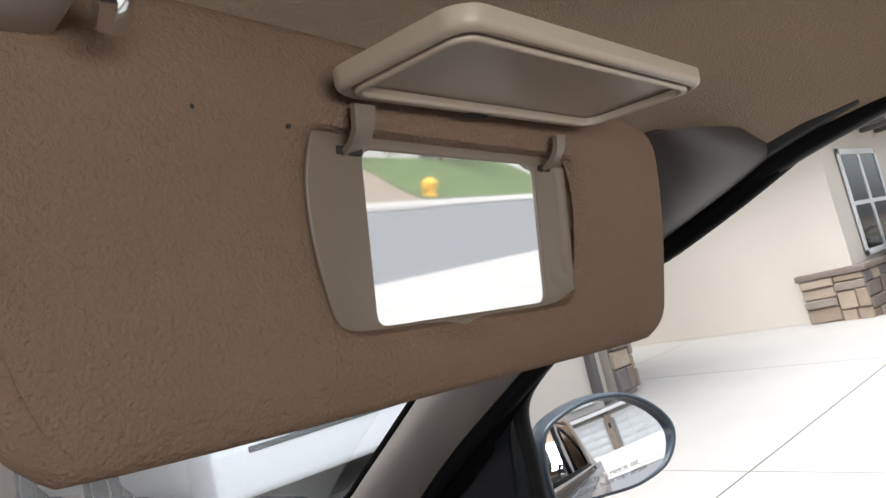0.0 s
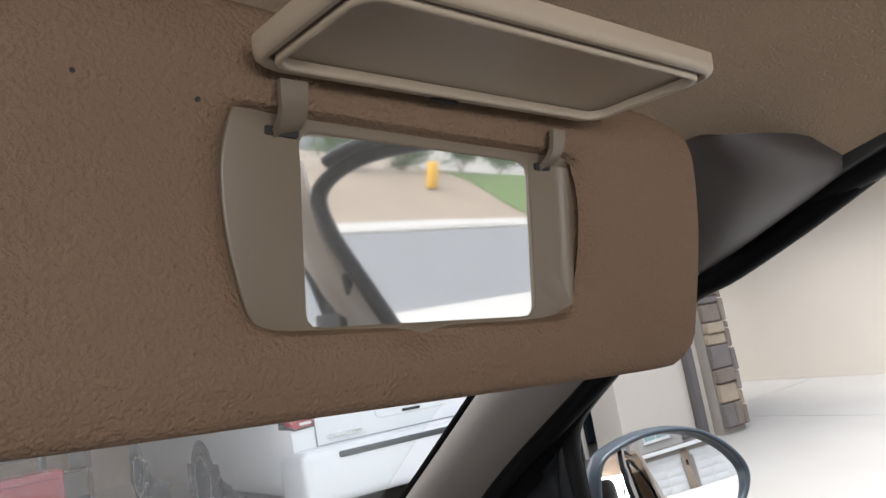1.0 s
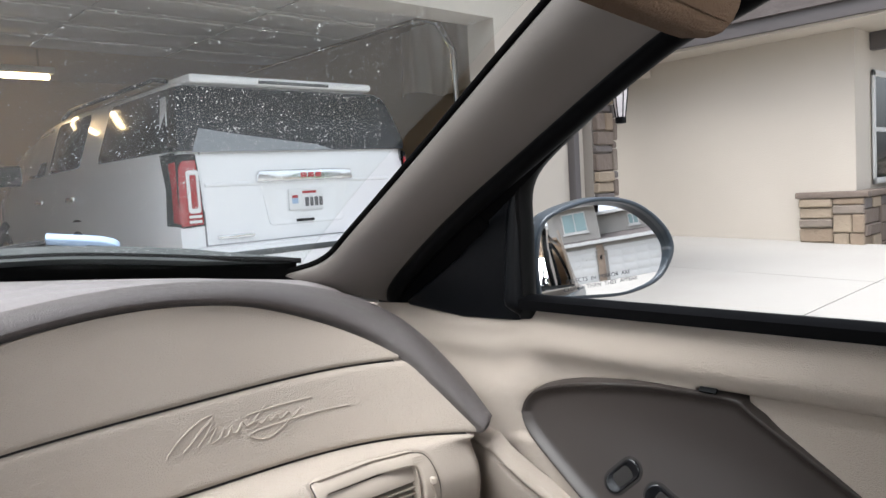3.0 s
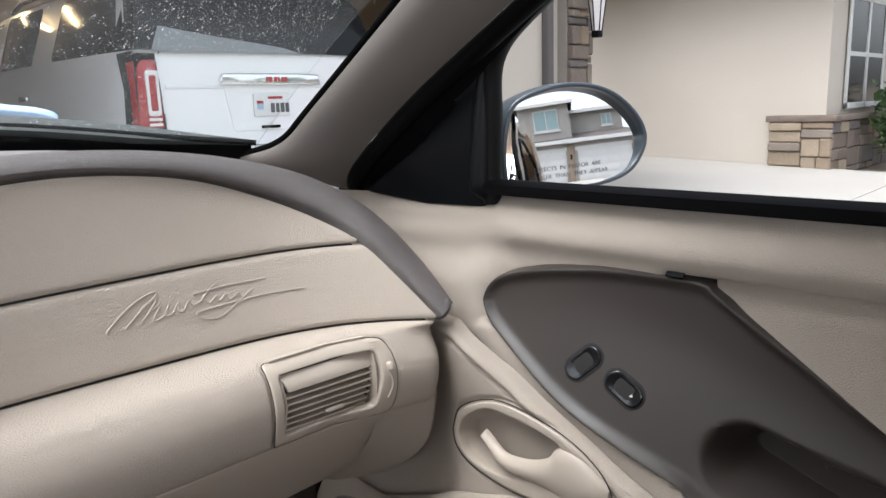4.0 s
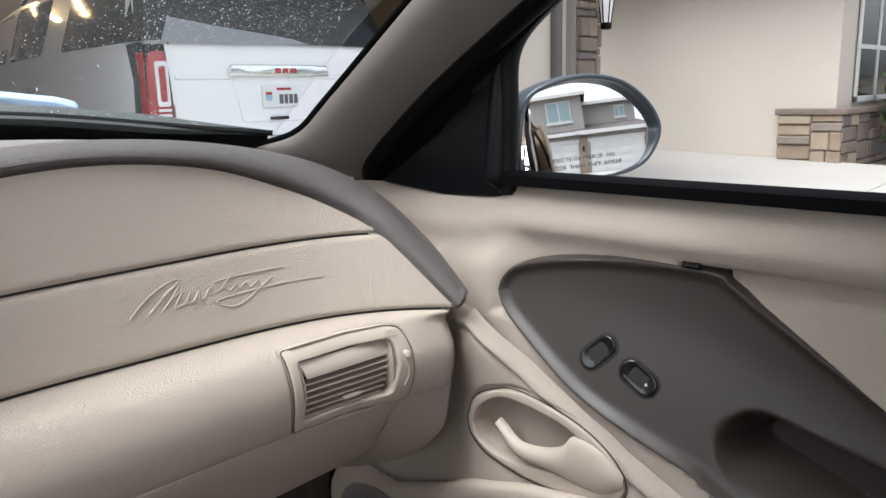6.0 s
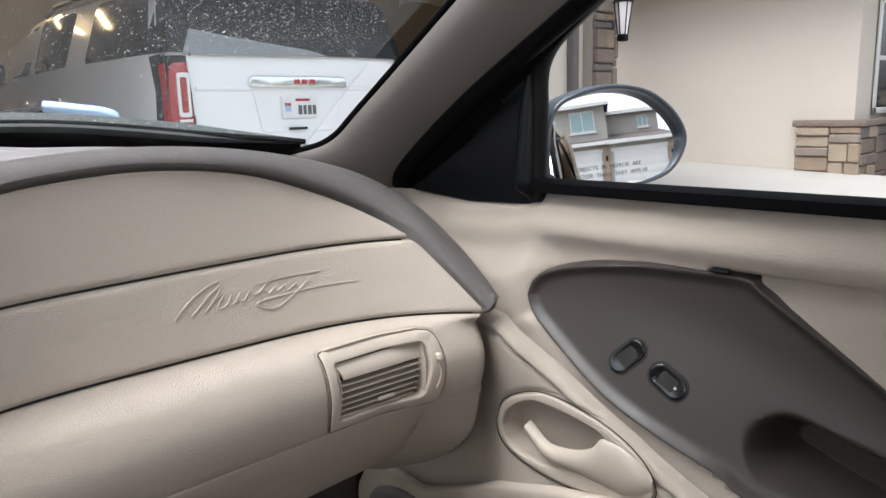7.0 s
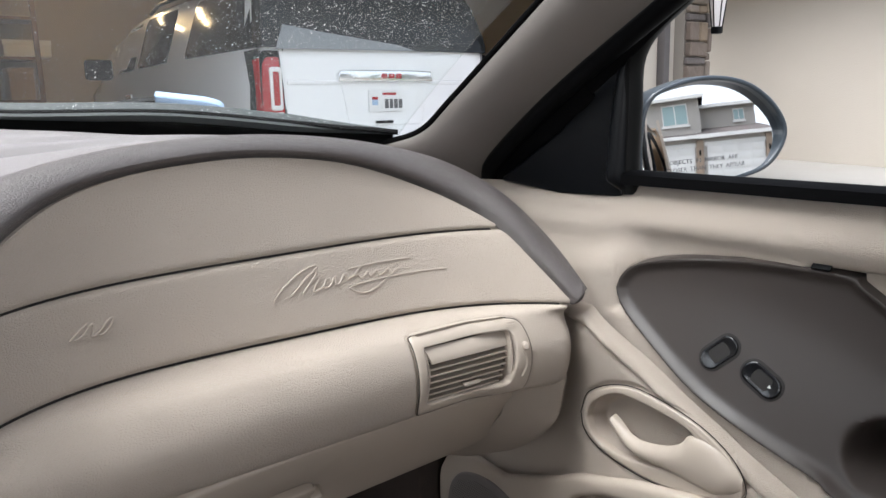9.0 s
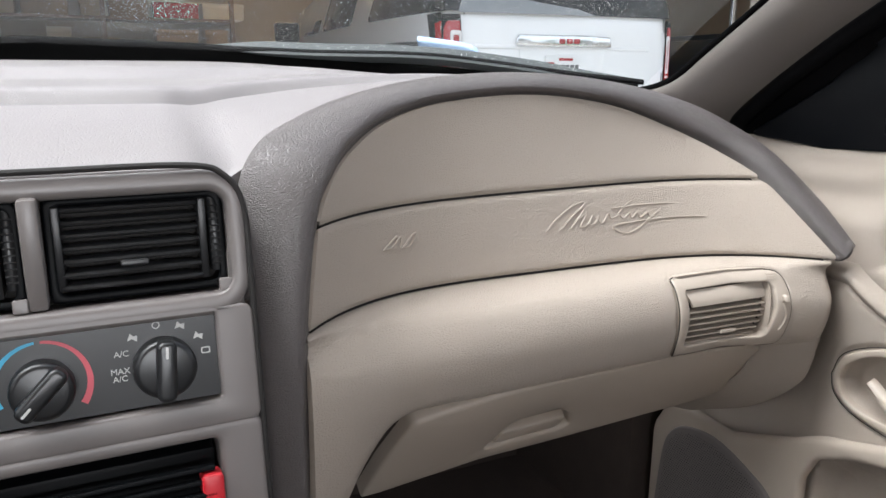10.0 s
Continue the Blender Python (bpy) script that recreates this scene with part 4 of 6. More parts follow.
for j in range(46):
    for i in range(60):
        y, z = 0.7 + 0.0036 * (i + 0.5 * (j % 2)), 0.43 + 0.0036 * j
        if inside(gr_out, y, z) < 0.009:
            continue
        o = len(hv)
        hv += [(0.6279, y + 0.0008 * math.cos(math.pi / 3 * q), z + 0.0008 * math.sin(math.pi / 3 * q)) for q in range(6)] + [(0.6284, y, z)]
        hf += [(o + q, o + (q + 1) % 6, o + 6) for q in range(6)]
perf = raw("perforation", hv, hf, DARKGAP, grille, smooth=False)
perf["kind"] = "stuff"

# black belt moulding and the black triangle behind the mirror
sweep("belt_seal", [(0.702, y, 1.0) for y in np.linspace(0.66, -0.65, 30)], [(0.012, 0.002), (0.012, 0.013), (0.003, 0.018), (-0.01, 0.017), (-0.012, 0.003)], RUBBER, door, "black rubber belt seal")
sail = [(0.655, 0.986), (0.65, 1.06), (0.648, 1.14), (0.655, 1.146), (0.665, 1.135), (0.75, 1.06), (0.85, 0.998), (0.848, 0.992), (0.75, 0.983)]
slab("mirror_triangle", sail, lambda a, b, h: (0.702 - 0.06 * max(0, a - 0.7) - h, a, b), 0.02, SAIL, door, "satin black triangular trim", bevel=0.003)


def ridge(u, v):
    """The rounded upright edge of the triangle, fullest at a third of its height."""
    full = smooth_step(u / 0.12) * (1 - u) ** 0.45
    return (0.702 - 0.0165 * full * math.sin(math.pi * v) ** 0.6, 0.6485 + (0.004 + 0.019 * full) * v, 0.992 + 0.15 * u)


sheet("triangle_ridge", ridge, 30, 14, -0.004, SAIL, door)
sheet("frame_inner", lambda u, v: (0.722, 0.95 - 0.297 * u, 0.97 + (0.175 * u + 0.04) * v), 8, 6, 0.006, RUBBER, door)
sweep("pillar_seal", PIL_D[1:] + np.array([0.014, 0.0, -0.006]), ring(0.011, 0.012, 12), RUBBER, car_shell, up=(-1, 0, 0.2))
sheet("frame_black", lambda u, v: tuple(PIL_D[1 + int(u * 23)] + np.array([0.012, 0.0, -0.004]) + np.array([0.04, -0.004, -0.05]) * v * (1 - smooth_step(u / 0.9)) + np.array([0.012, 0, -0.006]) * v), 24, 4, -0.006, RUBBER, car_shell)

# ---- door mirror ----
wing = thing("door_mirror", "blue-grey door mirror with a convex glass", "mirror", (0.85, 0.66, 0.99))
mir = spline([(0.776, 1.0), (0.774, 1.045), (0.782, 1.09), (0.805, 1.11), (0.854, 1.122), (0.904, 1.114), (0.942, 1.084), (0.957, 1.047), (0.937, 1.008), (0.892, 0.9915), (0.84, 0.9915), (0.79, 0.995), (0.776, 1.0)], 70)[:-1]
mc = mir.mean(axis=0)


def wing_pl(a, b, h):
    """Face of the mirror, turned towards the driver; h towards the cabin."""
    return (a - h * 0.447, 1.078 - 0.5 * a - h * 0.894, b)


slab("housing", mir, wing_pl, 0.03, SHELL, wing, "blue-grey painted housing", bevel=0.003, hole=inset(mir, 0.006))
back = [(k, d) for k, d in ((1.0, 0.028), (0.96, 0.05), (0.85, 0.075), (0.65, 0.09), (0.3, 0.097))]
verts, faces = [], []
for k, d in back:
    for a, b in mir:
        verts.append(wing_pl(mc[0] + (a - mc[0]) * k, mc[1] + (b - mc[1]) * k, -d))
m = len(mir)
for i in range(len(back) - 1):
    for j in range(m):
        faces.append((i * m + j, i * m + (j + 1) % m, (i + 1) * m + (j + 1) % m, (i + 1) * m + j))
faces.append(tuple((len(back) - 1) * m + j for j in range(m)))
raw("housing_back", verts, faces, SHELL, wing)
box("mirror_foot", (0.712, 0.69, 0.985), (0.775, 0.75, 1.03), SHELL, wing, bevel=0.012)
GL_N = Vector((-0.447, -0.894, 0.05)).normalized()
gl_in = inset(mir, 0.005)
GL_O = Vector(wing_pl(mc[0], mc[1], -0.012))


def glass_pt(a, b, lift=0.0):
    w = (a - mc[0]) * 1.118
    r2 = w * w + (b - mc[1]) ** 2
    return wing_pl(a, b, -0.0045 - 0.121 * (b - mc[1]) - r2 / 1.75 + lift)


rings = []
for k in np.linspace(1, 0.08, 12):
    rings.append([glass_pt(mc[0] + (a - mc[0]) * k, mc[1] + (b - mc[1]) * k) for a, b in gl_in])
verts = [p for r in rings for p in r]
faces = [(i * m + j, i * m + (j + 1) % m, (i + 1) * m + (j + 1) % m, (i + 1) * m + j) for i in range(11) for j in range(m)]
faces.append(tuple(11 * m + j for j in range(m)))
raw("mirror_glass", verts, faces, MIRROR, wing, "convex silvered glass")

# ---- sun visor ----
visor = thing("sun_visor", "tan cloth sun visor folded down, vanity mirror open", "sun visor", (0.3, 0.25, 1.385))
VX, VZ = Vector((1, 0.0886, -0.05)).normalized(), Vector((0.03, -0.172, 1)).normalized()
visor_pl = frame_of((0.3, 0.2625, 1.3), VX, VZ)


def vis(a, b, h):
    """a from x = 0.3 along the visor, b up from z = 1.3, h towards the seats."""
    return visor_pl(a, b, h)


v_out = spline([(-0.226, 0.02), (-0.221, -0.025), (-0.211, -0.0555), (-0.2, -0.0665), (-0.18, -0.0712), (0.0, -0.0722), (0.15, -0.0725), (0.178, -0.0698), (0.193, -0.06), (0.199, -0.04), (0.206, 0.0), (0.207, 0.03), (0.2045, 0.054), (0.196, 0.067), (0.175, 0.0735), (0.12, 0.078), (-0.1, 0.083), (-0.215, 0.083), (-0.227, 0.07), (-0.226, 0.02)], 130)[:-1]

RC = (-0.004, 0.001)
recess = np.array(spline([(-0.0835, -0.0372), (-0.0905, -0.033), (-0.0945, -0.022), (-0.0985, -0.004), (-0.1, 0.0134), (-0.0993, 0.026), (-0.0955, 0.038), (-0.087, 0.0425), (0.0, 0.0428), (0.078, 0.0422), (0.0885, 0.036), (0.0922, 0.022), (0.0918, 0.004), (0.087, -0.019), (0.077, -0.0345), (0.058, -0.0394), (0.0, -0.0396), (-0.07, -0.0388), (-0.0835, -0.0372)], 140)[:-1])
vo, ri = radial(fine(v_out), RC, 160), radial(fine(recess), RC, 160)
TAB = -0.0135


def cloth_face(a, b, h):
    """The padded cloth face: full towards the middle, with a finger dip under the mirror."""
    dip = 0.006 * math.exp(-((a - TAB) / 0.016) ** 2 - ((b + 0.042) / 0.007) ** 2) if h > -0.012 else 0.0
    return vis(a, b, h - dip)


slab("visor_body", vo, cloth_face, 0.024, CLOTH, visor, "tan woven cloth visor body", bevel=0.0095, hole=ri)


INNER_RIM = np.array(inset(vo, 0.0095))
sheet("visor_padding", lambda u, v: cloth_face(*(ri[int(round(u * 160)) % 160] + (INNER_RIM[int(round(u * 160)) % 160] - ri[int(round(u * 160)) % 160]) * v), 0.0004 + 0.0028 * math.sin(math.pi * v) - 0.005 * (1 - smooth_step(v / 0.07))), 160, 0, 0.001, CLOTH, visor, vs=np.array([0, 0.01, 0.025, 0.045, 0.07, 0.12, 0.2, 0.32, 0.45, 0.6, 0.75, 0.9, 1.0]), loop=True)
frame_in = np.array([(a - 0.0062, b) for a, b in rrect(0.1236, 0.0745, 0.005, 8)])
fo, fi = radial(fine(np.array(inset(recess, -0.0015))), RC, 160), radial(fine(frame_in), RC, 160)


def surround_pl(a, b, h):
    """Wings that fall to the mirror, with a low ridge beside its right edge."""
    return vis(a, b, h - 0.0042 + 0.003 * smooth_step((-0.07 - a) / 0.03) + 0.0022 * math.exp(-((a - 0.0815) / 0.0035) ** 2) - 0.003 * smooth_step((a - 0.086) / 0.004))


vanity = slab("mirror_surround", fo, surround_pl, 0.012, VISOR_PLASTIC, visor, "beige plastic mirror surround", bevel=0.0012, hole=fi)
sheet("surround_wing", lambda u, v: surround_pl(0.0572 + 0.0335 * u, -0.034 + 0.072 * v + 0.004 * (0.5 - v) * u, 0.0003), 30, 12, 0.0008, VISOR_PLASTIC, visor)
slab("vanity_mirror", inset(frame_in, -0.001), lambda a, b, h: vis(a, b, h - 0.0052), 0.003, VANITY, visor, "rectangular vanity mirror", smooth=False)
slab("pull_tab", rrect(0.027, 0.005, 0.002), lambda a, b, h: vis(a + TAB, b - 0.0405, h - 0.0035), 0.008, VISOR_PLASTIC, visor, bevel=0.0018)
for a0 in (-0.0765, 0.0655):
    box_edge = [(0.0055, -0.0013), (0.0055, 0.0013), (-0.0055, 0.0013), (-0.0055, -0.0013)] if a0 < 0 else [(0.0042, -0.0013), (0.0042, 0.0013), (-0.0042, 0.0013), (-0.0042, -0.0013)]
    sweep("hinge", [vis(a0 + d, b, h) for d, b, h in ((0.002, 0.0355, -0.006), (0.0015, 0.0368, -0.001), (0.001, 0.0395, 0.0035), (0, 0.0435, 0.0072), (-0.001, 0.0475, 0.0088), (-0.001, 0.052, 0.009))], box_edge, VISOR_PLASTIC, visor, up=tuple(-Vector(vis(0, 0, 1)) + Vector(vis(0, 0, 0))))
    slab("hinge_slot", rrect(0.014 if a0 < 0 else 0.01, 0.0035, 0.001), lambda a, b, h, a0=a0: vis(a + a0, b + 0.0358, h - 0.0022), 0.002, DARKGAP, visor)
flap_pl = frame_of((0.3012, 0.2072, 1.3492), (0.1755, 0.011, -0.0062), (0.0065, -0.0645, -0.0035))
flap = slab("mirror_cover", rrect(0.184, 0.0715, 0.012, 8), lambda a, b, h: flap_pl(a, b, h - 0.0012), 0.0085, FLAP_LIT, visor, "open plastic mirror cover", bevel=0.0038, hole=rrect(0.1725, 0.06, 0.009, 8))
slab("cover_bead", rrect(0.1722, 0.0597, 0.0088, 8), lambda a, b, h: flap_pl(a, b, h + 0.0002), 0.004, FLAP_LIT, flap, "raised bead inside the cover", bevel=0.0014, hole=rrect(0.166, 0.0535, 0.007, 8))
slab("cover_inside", rrect(0.17, 0.0575, 0.008, 8), lambda a, b, h: flap_pl(a, b, h - 0.0042), 0.002, FLAP_LIT, flap, "smooth inside of the cover")
slab("cover_back", rrect(0.179, 0.0665, 0.011, 8), lambda a, b, h: flap_pl(a, b, h - 0.0082), 0.0015, FLAP_LIT, flap)
slab("catch", rrect(0.014, 0.0022, 0.0006), lambda a, b, h: flap_pl(a - 0.004, b - 0.0342, h + 0.0002), 0.004, DARKGAP, flap)

# ---- lettering and emblems ----


def lettering(name, body, size, place, material, parent, spacing=1.0, thin=0.0):
    """Words in the built-in font, laid on a surface by place(a, b, h)."""
    cu = bpy.data.curves.new(name, "FONT")
    cu.body, cu.size, cu.extrude, cu.space_character = body, size, 0.0004, spacing
    cu.offset = -thin * size
    cu.resolution_u = 3
    tmp = new(name, cu)
    deps = bpy.context.evaluated_depsgraph_get()
    me = bpy.data.meshes.new_from_object(tmp.evaluated_get(deps))
    bpy.data.objects.remove(tmp)
    for v in me.vertices:
        v.co = place(v.co.x, v.co.y, v.co.z)
    return link_mesh(name, me, material, parent, smooth=False)


def on_glass(a0, b0):
    """Along the face of the door mirror, from a point of it."""
    return lambda a, b, h: glass_pt(a0 + a * 0.894, b0 + b + a * 0.06, 0.00015 + 0.3 * h)


lettering("lettering", "OBJECTS  IN  MIRROR  ARE", 0.0078, on_glass(0.8125, 1.0135), INK, wing, thin=0.008)
lettering("lettering", "CLOSER  THAN  THEY  APPEAR", 0.0078, on_glass(0.8085, 1.0035), INK, wing, thin=0.008)


def emboss(name, pts, r, parent, label="", n=60):
    p = [(x, face_y(x, z) - r * 0.35, z) for x, z in spline(pts, n)]
    return sweep(name, p, ring(r, r, 8), BEIGE_PLAIN, parent, label, up=(0.3, -1, 0.2))


for k, (pts, n) in enumerate((
        (((0.3141, 0.9143), (0.326, 0.9245), (0.3418, 0.9343), (0.3551, 0.9393), (0.3633, 0.9403), (0.3631, 0.9374), (0.3539, 0.9312), (0.3416, 0.9225), (0.3311, 0.9146)), 60),
        (((0.3454, 0.9264), (0.3547, 0.932), (0.3625, 0.9343), (0.3598, 0.9293), (0.3446, 0.9153)), 40),
        (((0.3522, 0.9224), (0.3661, 0.9291), (0.3571, 0.9164), (0.3664, 0.9176), (0.373, 0.9257), (0.3692, 0.9179), (0.3756, 0.9182), (0.3825, 0.9259), (0.3817, 0.9194), (0.3865, 0.9185), (0.3935, 0.9263), (0.3971, 0.9212)), 110),
        (((0.3971, 0.9212), (0.4084, 0.9238), (0.4133, 0.9199), (0.4213, 0.9251), (0.4237, 0.9201), (0.4317, 0.925), (0.4349, 0.9195), (0.4452, 0.9241), (0.4483, 0.9186), (0.4577, 0.9246)), 90),
        (((0.4249, 0.9374), (0.4156, 0.9322), (0.4045, 0.9233)), 20),
        (((0.3986, 0.9311), (0.4282, 0.9325), (0.4512, 0.9326), (0.4748, 0.9327)), 30),
        (((0.4593, 0.9245), (0.4447, 0.917), (0.4314, 0.9095), (0.4191, 0.9052), (0.4082, 0.9062), (0.3984, 0.9113), (0.4034, 0.9142), (0.4239, 0.9155), (0.4515, 0.9169), (0.4812, 0.9175), (0.514, 0.9172)), 80))):
    emboss("emblem_stroke", pts, 0.0009, dash, "embossed flowing emblem" if k == 0 else "", n)
emboss("emblem_stroke", ((0.1305, 0.9189), (0.1376, 0.9243), (0.1447, 0.9289), (0.1458, 0.926), (0.1399, 0.9198), (0.1341, 0.919), (0.1407, 0.9206), (0.1489, 0.9281), (0.1507, 0.9248), (0.1492, 0.9186), (0.1542, 0.9197), (0.1626, 0.9278), (0.1668, 0.9285), (0.1635, 0.9226), (0.1587, 0.9181), (0.1539, 0.9179)), 0.0011, dash, "small embossed emblem", 100)
# climate panel marks
cp = stack_pl(MID, 0.882, -0.006)


def mark(dx, dz):
    return lambda a, b, h: cp(a + dx, b + dz, 0.0006 + h)


for body, dx, dz in (("A/C", 0.0395, 0.004), ("MAX", 0.0365, -0.0075), ("A/C", 0.0375, -0.0125)):
    lettering("lettering", body, 0.0056, mark(dx, dz), TRIM_WHITE, climate)
for a0, a1, m in ((95, 205, "blue_mark"), (-35, 88, "red_mark")):
    col = pbr(m, (0.05, 0.4, 0.62) if m == "blue_mark" else (0.6, 0.09, 0.12), 0.5, var=0.03)
    p = [cp(-0.003 + 0.0275 * math.cos(radians(a)), -0.0065 + 0.0275 * math.sin(radians(a)), 0.0005) for a in np.linspace(a0, a1, 24)]
    sweep("temperature_arc", p, [(0.0022, 0), (0.0022, 0.0006), (-0.0022, 0.0006), (-0.0022, 0)], col, climate, up=(0, -1, 0.15), scale=np.linspace(1, 0.4, 24) if m == "red_mark" else np.linspace(0.4, 1, 24))
for ang in (130, 96, 66, 37):
    c, s = math.cos(radians(ang)), math.sin(radians(ang))
    q = lambda a, b, h, c=c, s=s: cp(0.07 + 0.0288 * c + a, -0.0052 + 0.0275 * s + b, 0.0006 + h)
    if ang == 96:
        slab("symbol", ring(0.0026, 0.0026, 12), q, 0.0006, TRIM_WHITE, climate, hole=ring(0.0019, 0.0019, 12))
    else:
        slab("symbol", [(-0.003, -0.002), (0.0, -0.001), (0.003, -0.003), (0.0035, 0.001), (0.001, 0.0008), (-0.001, 0.003), (-0.002, 0.0005)], q, 0.0006, TRIM_WHITE, climate)
slab("symbol", rrect(0.006, 0.0045, 0.001), mark(0.0975, 0.0005), 0.0006, TRIM_WHITE, climate, hole=rrect(0.0045, 0.003, 0.001))

# radio in its slot, with a red plug on a lead
radio = thing("car_radio", "black car radio in the centre stack", "radio", (MID, 0.66, 0.72))
box("radio_body", (MID - 0.098, 0.645, 0.705), (MID + 0.098, 0.72, 0.812), BLACK, radio, bevel=0.003)
for k, z in enumerate((0.806, 0.798, 0.79)):
    slab("trim_line", rrect(0.19, 0.0035, 0.001), stack_pl(MID, z, 0.008 + 0.002 * k), 0.006, BLACK, radio, bevel=0.001)
slab("disc_slot", rrect(0.17, 0.03, 0.003), stack_pl(MID - 0.005, 0.762, 0.008), 0.01, TINT, radio, bevel=0.002)
for k in range(6):
    slab("marking", rrect(0.006 if k % 2 else 0.009, 0.0018, 0.0004), stack_pl(MID + 0.02 + 0.0085 * k, 0.776, 0.0085), 0.0006, TRIM_WHITE, radio)
slab("marking", rrect(0.008, 0.004, 0.0004), stack_pl(MID + 0.075, 0.768, 0.0085), 0.0006, TRIM_WHITE, radio)
plug = thing("red_plug", "red plastic plug on a short lead in the radio", "plug", (-0.037, 0.615, 0.78))
slab("plug_body", rrect(0.0145, 0.023, 0.004), stack_pl(-0.0375, 0.792, 0.012), 0.016, RED, plug, bevel=0.002)
sweep("lead", spline([(-0.038, 0.616, 0.787), (-0.034, 0.612, 0.775), (-0.028, 0.609, 0.76), (-0.024, 0.61, 0.72), (-0.028, 0.62, 0.68)], 24), ring(0.0035, 0.0035, 8), RED, plug, up=(1, 0, 0))

# ---- cabin behind the camera, floor, driver's side ----
box("cabin_floor", (-0.95, -1.6, 0.3), (0.72, 1.3, 0.34), CARPET, car_shell, "taupe carpet")
sheet("firewall", lambda u, v: (-0.95 + 1.66 * u, 1.28 - 0.2 * v * v, 0.34 + 0.62 * v), 6, 10, 0.02, CARPET, car_shell)
box("kick_panel", (0.61, 0.95, 0.34), (0.69, 1.3, 0.9), CARPET, car_shell, bevel=0.004)
box("cowl", (-0.95, 1.17, 0.97), (0.72, 1.34, 1.04), BLACK, car_shell, bevel=0.02)


def hood(u, v):
    a = 2 * u - 1
    return (MID + a * (0.86 - 0.1 * v), 1.3 + 1.15 * v, 1.02 - 0.03 * a * a - 0.2 * v * v)


sheet("hood", hood, 21, 14, 0.01, SHELL, car_shell)
box("driver_door_trim", (-0.985, -0.9, 0.34), (-0.955, 0.93, 0.99), BEIGE, car_shell, bevel=0.01)
box("rear_panel", (-0.95, -1.75, 0.34), (0.7, -1.6, 0.98), SEAT, car_shell, bevel=0.02)
sheet("quarter_panel", lambda u, v: (0.77 - 0.05 * v * v, -0.9 - 1.1 * u, 0.35 + 0.64 * v), 6, 10, -0.02, SHELL, car_shell, "blue-grey rear quarter panel")
box("quarter_trim", (0.68, -1.7, 0.34), (0.71, -0.55, 0.98), BEIGE, car_shell, bevel=0.01)


def rear_pillar(u, v):
    a = spline([(0.67, -0.06, 0.98), (0.65, -0.105, 1.09), (0.628, -0.185, 1.18), (0.612, -0.255, 1.25), (0.61, -0.3, 1.33)], 20)
    b = spline([(0.67, -0.16, 0.98), (0.652, -0.2, 1.09), (0.63, -0.265, 1.18), (0.614, -0.33, 1.25), (0.61, -0.4, 1.35)], 20)
    i = u * 19
    k = min(int(i), 18)
    p = (a[k] + (a[k + 1] - a[k]) * (i - k)) * (1 - v) + (b[k] + (b[k + 1] - b[k]) * (i - k)) * v
    return (p[0] - 0.02 * math.sin(math.pi * v), p[1], p[2])


sheet("rear_pillar_trim", rear_pillar, 20, 8, 0.012, BEIGE_PLAIN, car_shell, "beige rear pillar trim")
# unseen driver's-side closures, added to cut light on the passenger door
sheet("rear_pillar_trim", lambda u, v: mirror_x(rear_pillar(u, v)), 20, 8, -0.012, BEIGE_PLAIN, car_shell, "beige rear pillar trim")
sheet("quarter_lining", lambda u, v: mirror_x((0.69 - 0.08 * v, -0.16 - 0.75 * u, 0.96 + 0.45 * v)), 8, 6, 0.01, LINER, car_shell, "tan lining behind the driver's door")
# added pane that lets through about a third of the sky light
SIDE_FILTER = clear_glass("tinted_side_glass", (0.3, 0.31, 0.31))
sheet("driver_window", lambda u, v: mirror_x((0.705 - 0.06 * v, 0.66 - 0.85 * u, 0.98 + 0.4 * v)), 8, 6, 0.004, SIDE_FILTER, car_shell, "tinted driver's window")
sweep("quarter_seal", spline([(0.665, -0.22, 1.02), (0.615, -0.34, 1.24), (0.61, -0.6, 1.25), (0.63, -0.85, 1.15), (0.66, -0.9, 1.03)], 30), ring(0.012, 0.012, 8), RUBBER, car_shell, up=(1, 0, 0))


def rear_top(u, v):
    """An unseen closure added behind the seats to cut light, down to the rear deck."""
    a = 2 * u - 1
    return (MID + a * (0.69 + 0.1 * v), -1.06 - 0.72 * v, 1.44 - 0.03 * a * a - 0.46 * v ** 1.3)


sheet("rear_roof", rear_top, 20, 14, 0.02, LINER, car_shell, "tan lining over the rear seats")
# unseen sides of the same closure, added to keep light out
for flip in (False, True):
    sheet("sail_trim", lambda u, v, flip=flip: (mirror_x if flip else tuple)((0.68 - 0.08 * v, -0.86 - 0.9 * u, 0.97 + 0.47 * v * (1 - 0.85 * u))), 8, 8, 0.02, BEIGE_PLAIN, car_shell)
# unseen bench, added to block light low in the cabin
box("rear_bench", (-0.88, -1.45, 0.36), (0.62, -0.95, 0.6), SEAT, car_shell, "dark taupe leather rear bench", bevel=0.05, seg=3)
box("rear_bench_back", (-0.88, -1.6, 0.5), (0.62, -1.42, 0.97), SEAT, car_shell, bevel=0.05, seg=3)
belt = thing("seat_belt", "grey seat belt hanging from a black pillar loop", "seat belt", (0.65, -0.22, 1.0))
slab("pillar_loop", rrect(0.05, 0.075, 0.02), lambda a, b, h: (0.605 - h, -0.215 - a, 1.165 + b), 0.02, BLACK, belt, bevel=0.006)
sweep("strap", spline([(0.594, -0.215, 1.15), (0.592, -0.2, 1.1), (0.588, -0.16, 1.02), (0.575, -0.1, 0.9)], 16), [(0.022, -0.001), (0.022, 0.001), (-0.022, 0.001), (-0.022, -0.001)], INK, belt, up=(-1, 0, 0.2))
seat = thing("passenger_seat", "dark taupe leather upright passenger seat with a headrest", "car seat", (0.36, -0.25, 0.34))
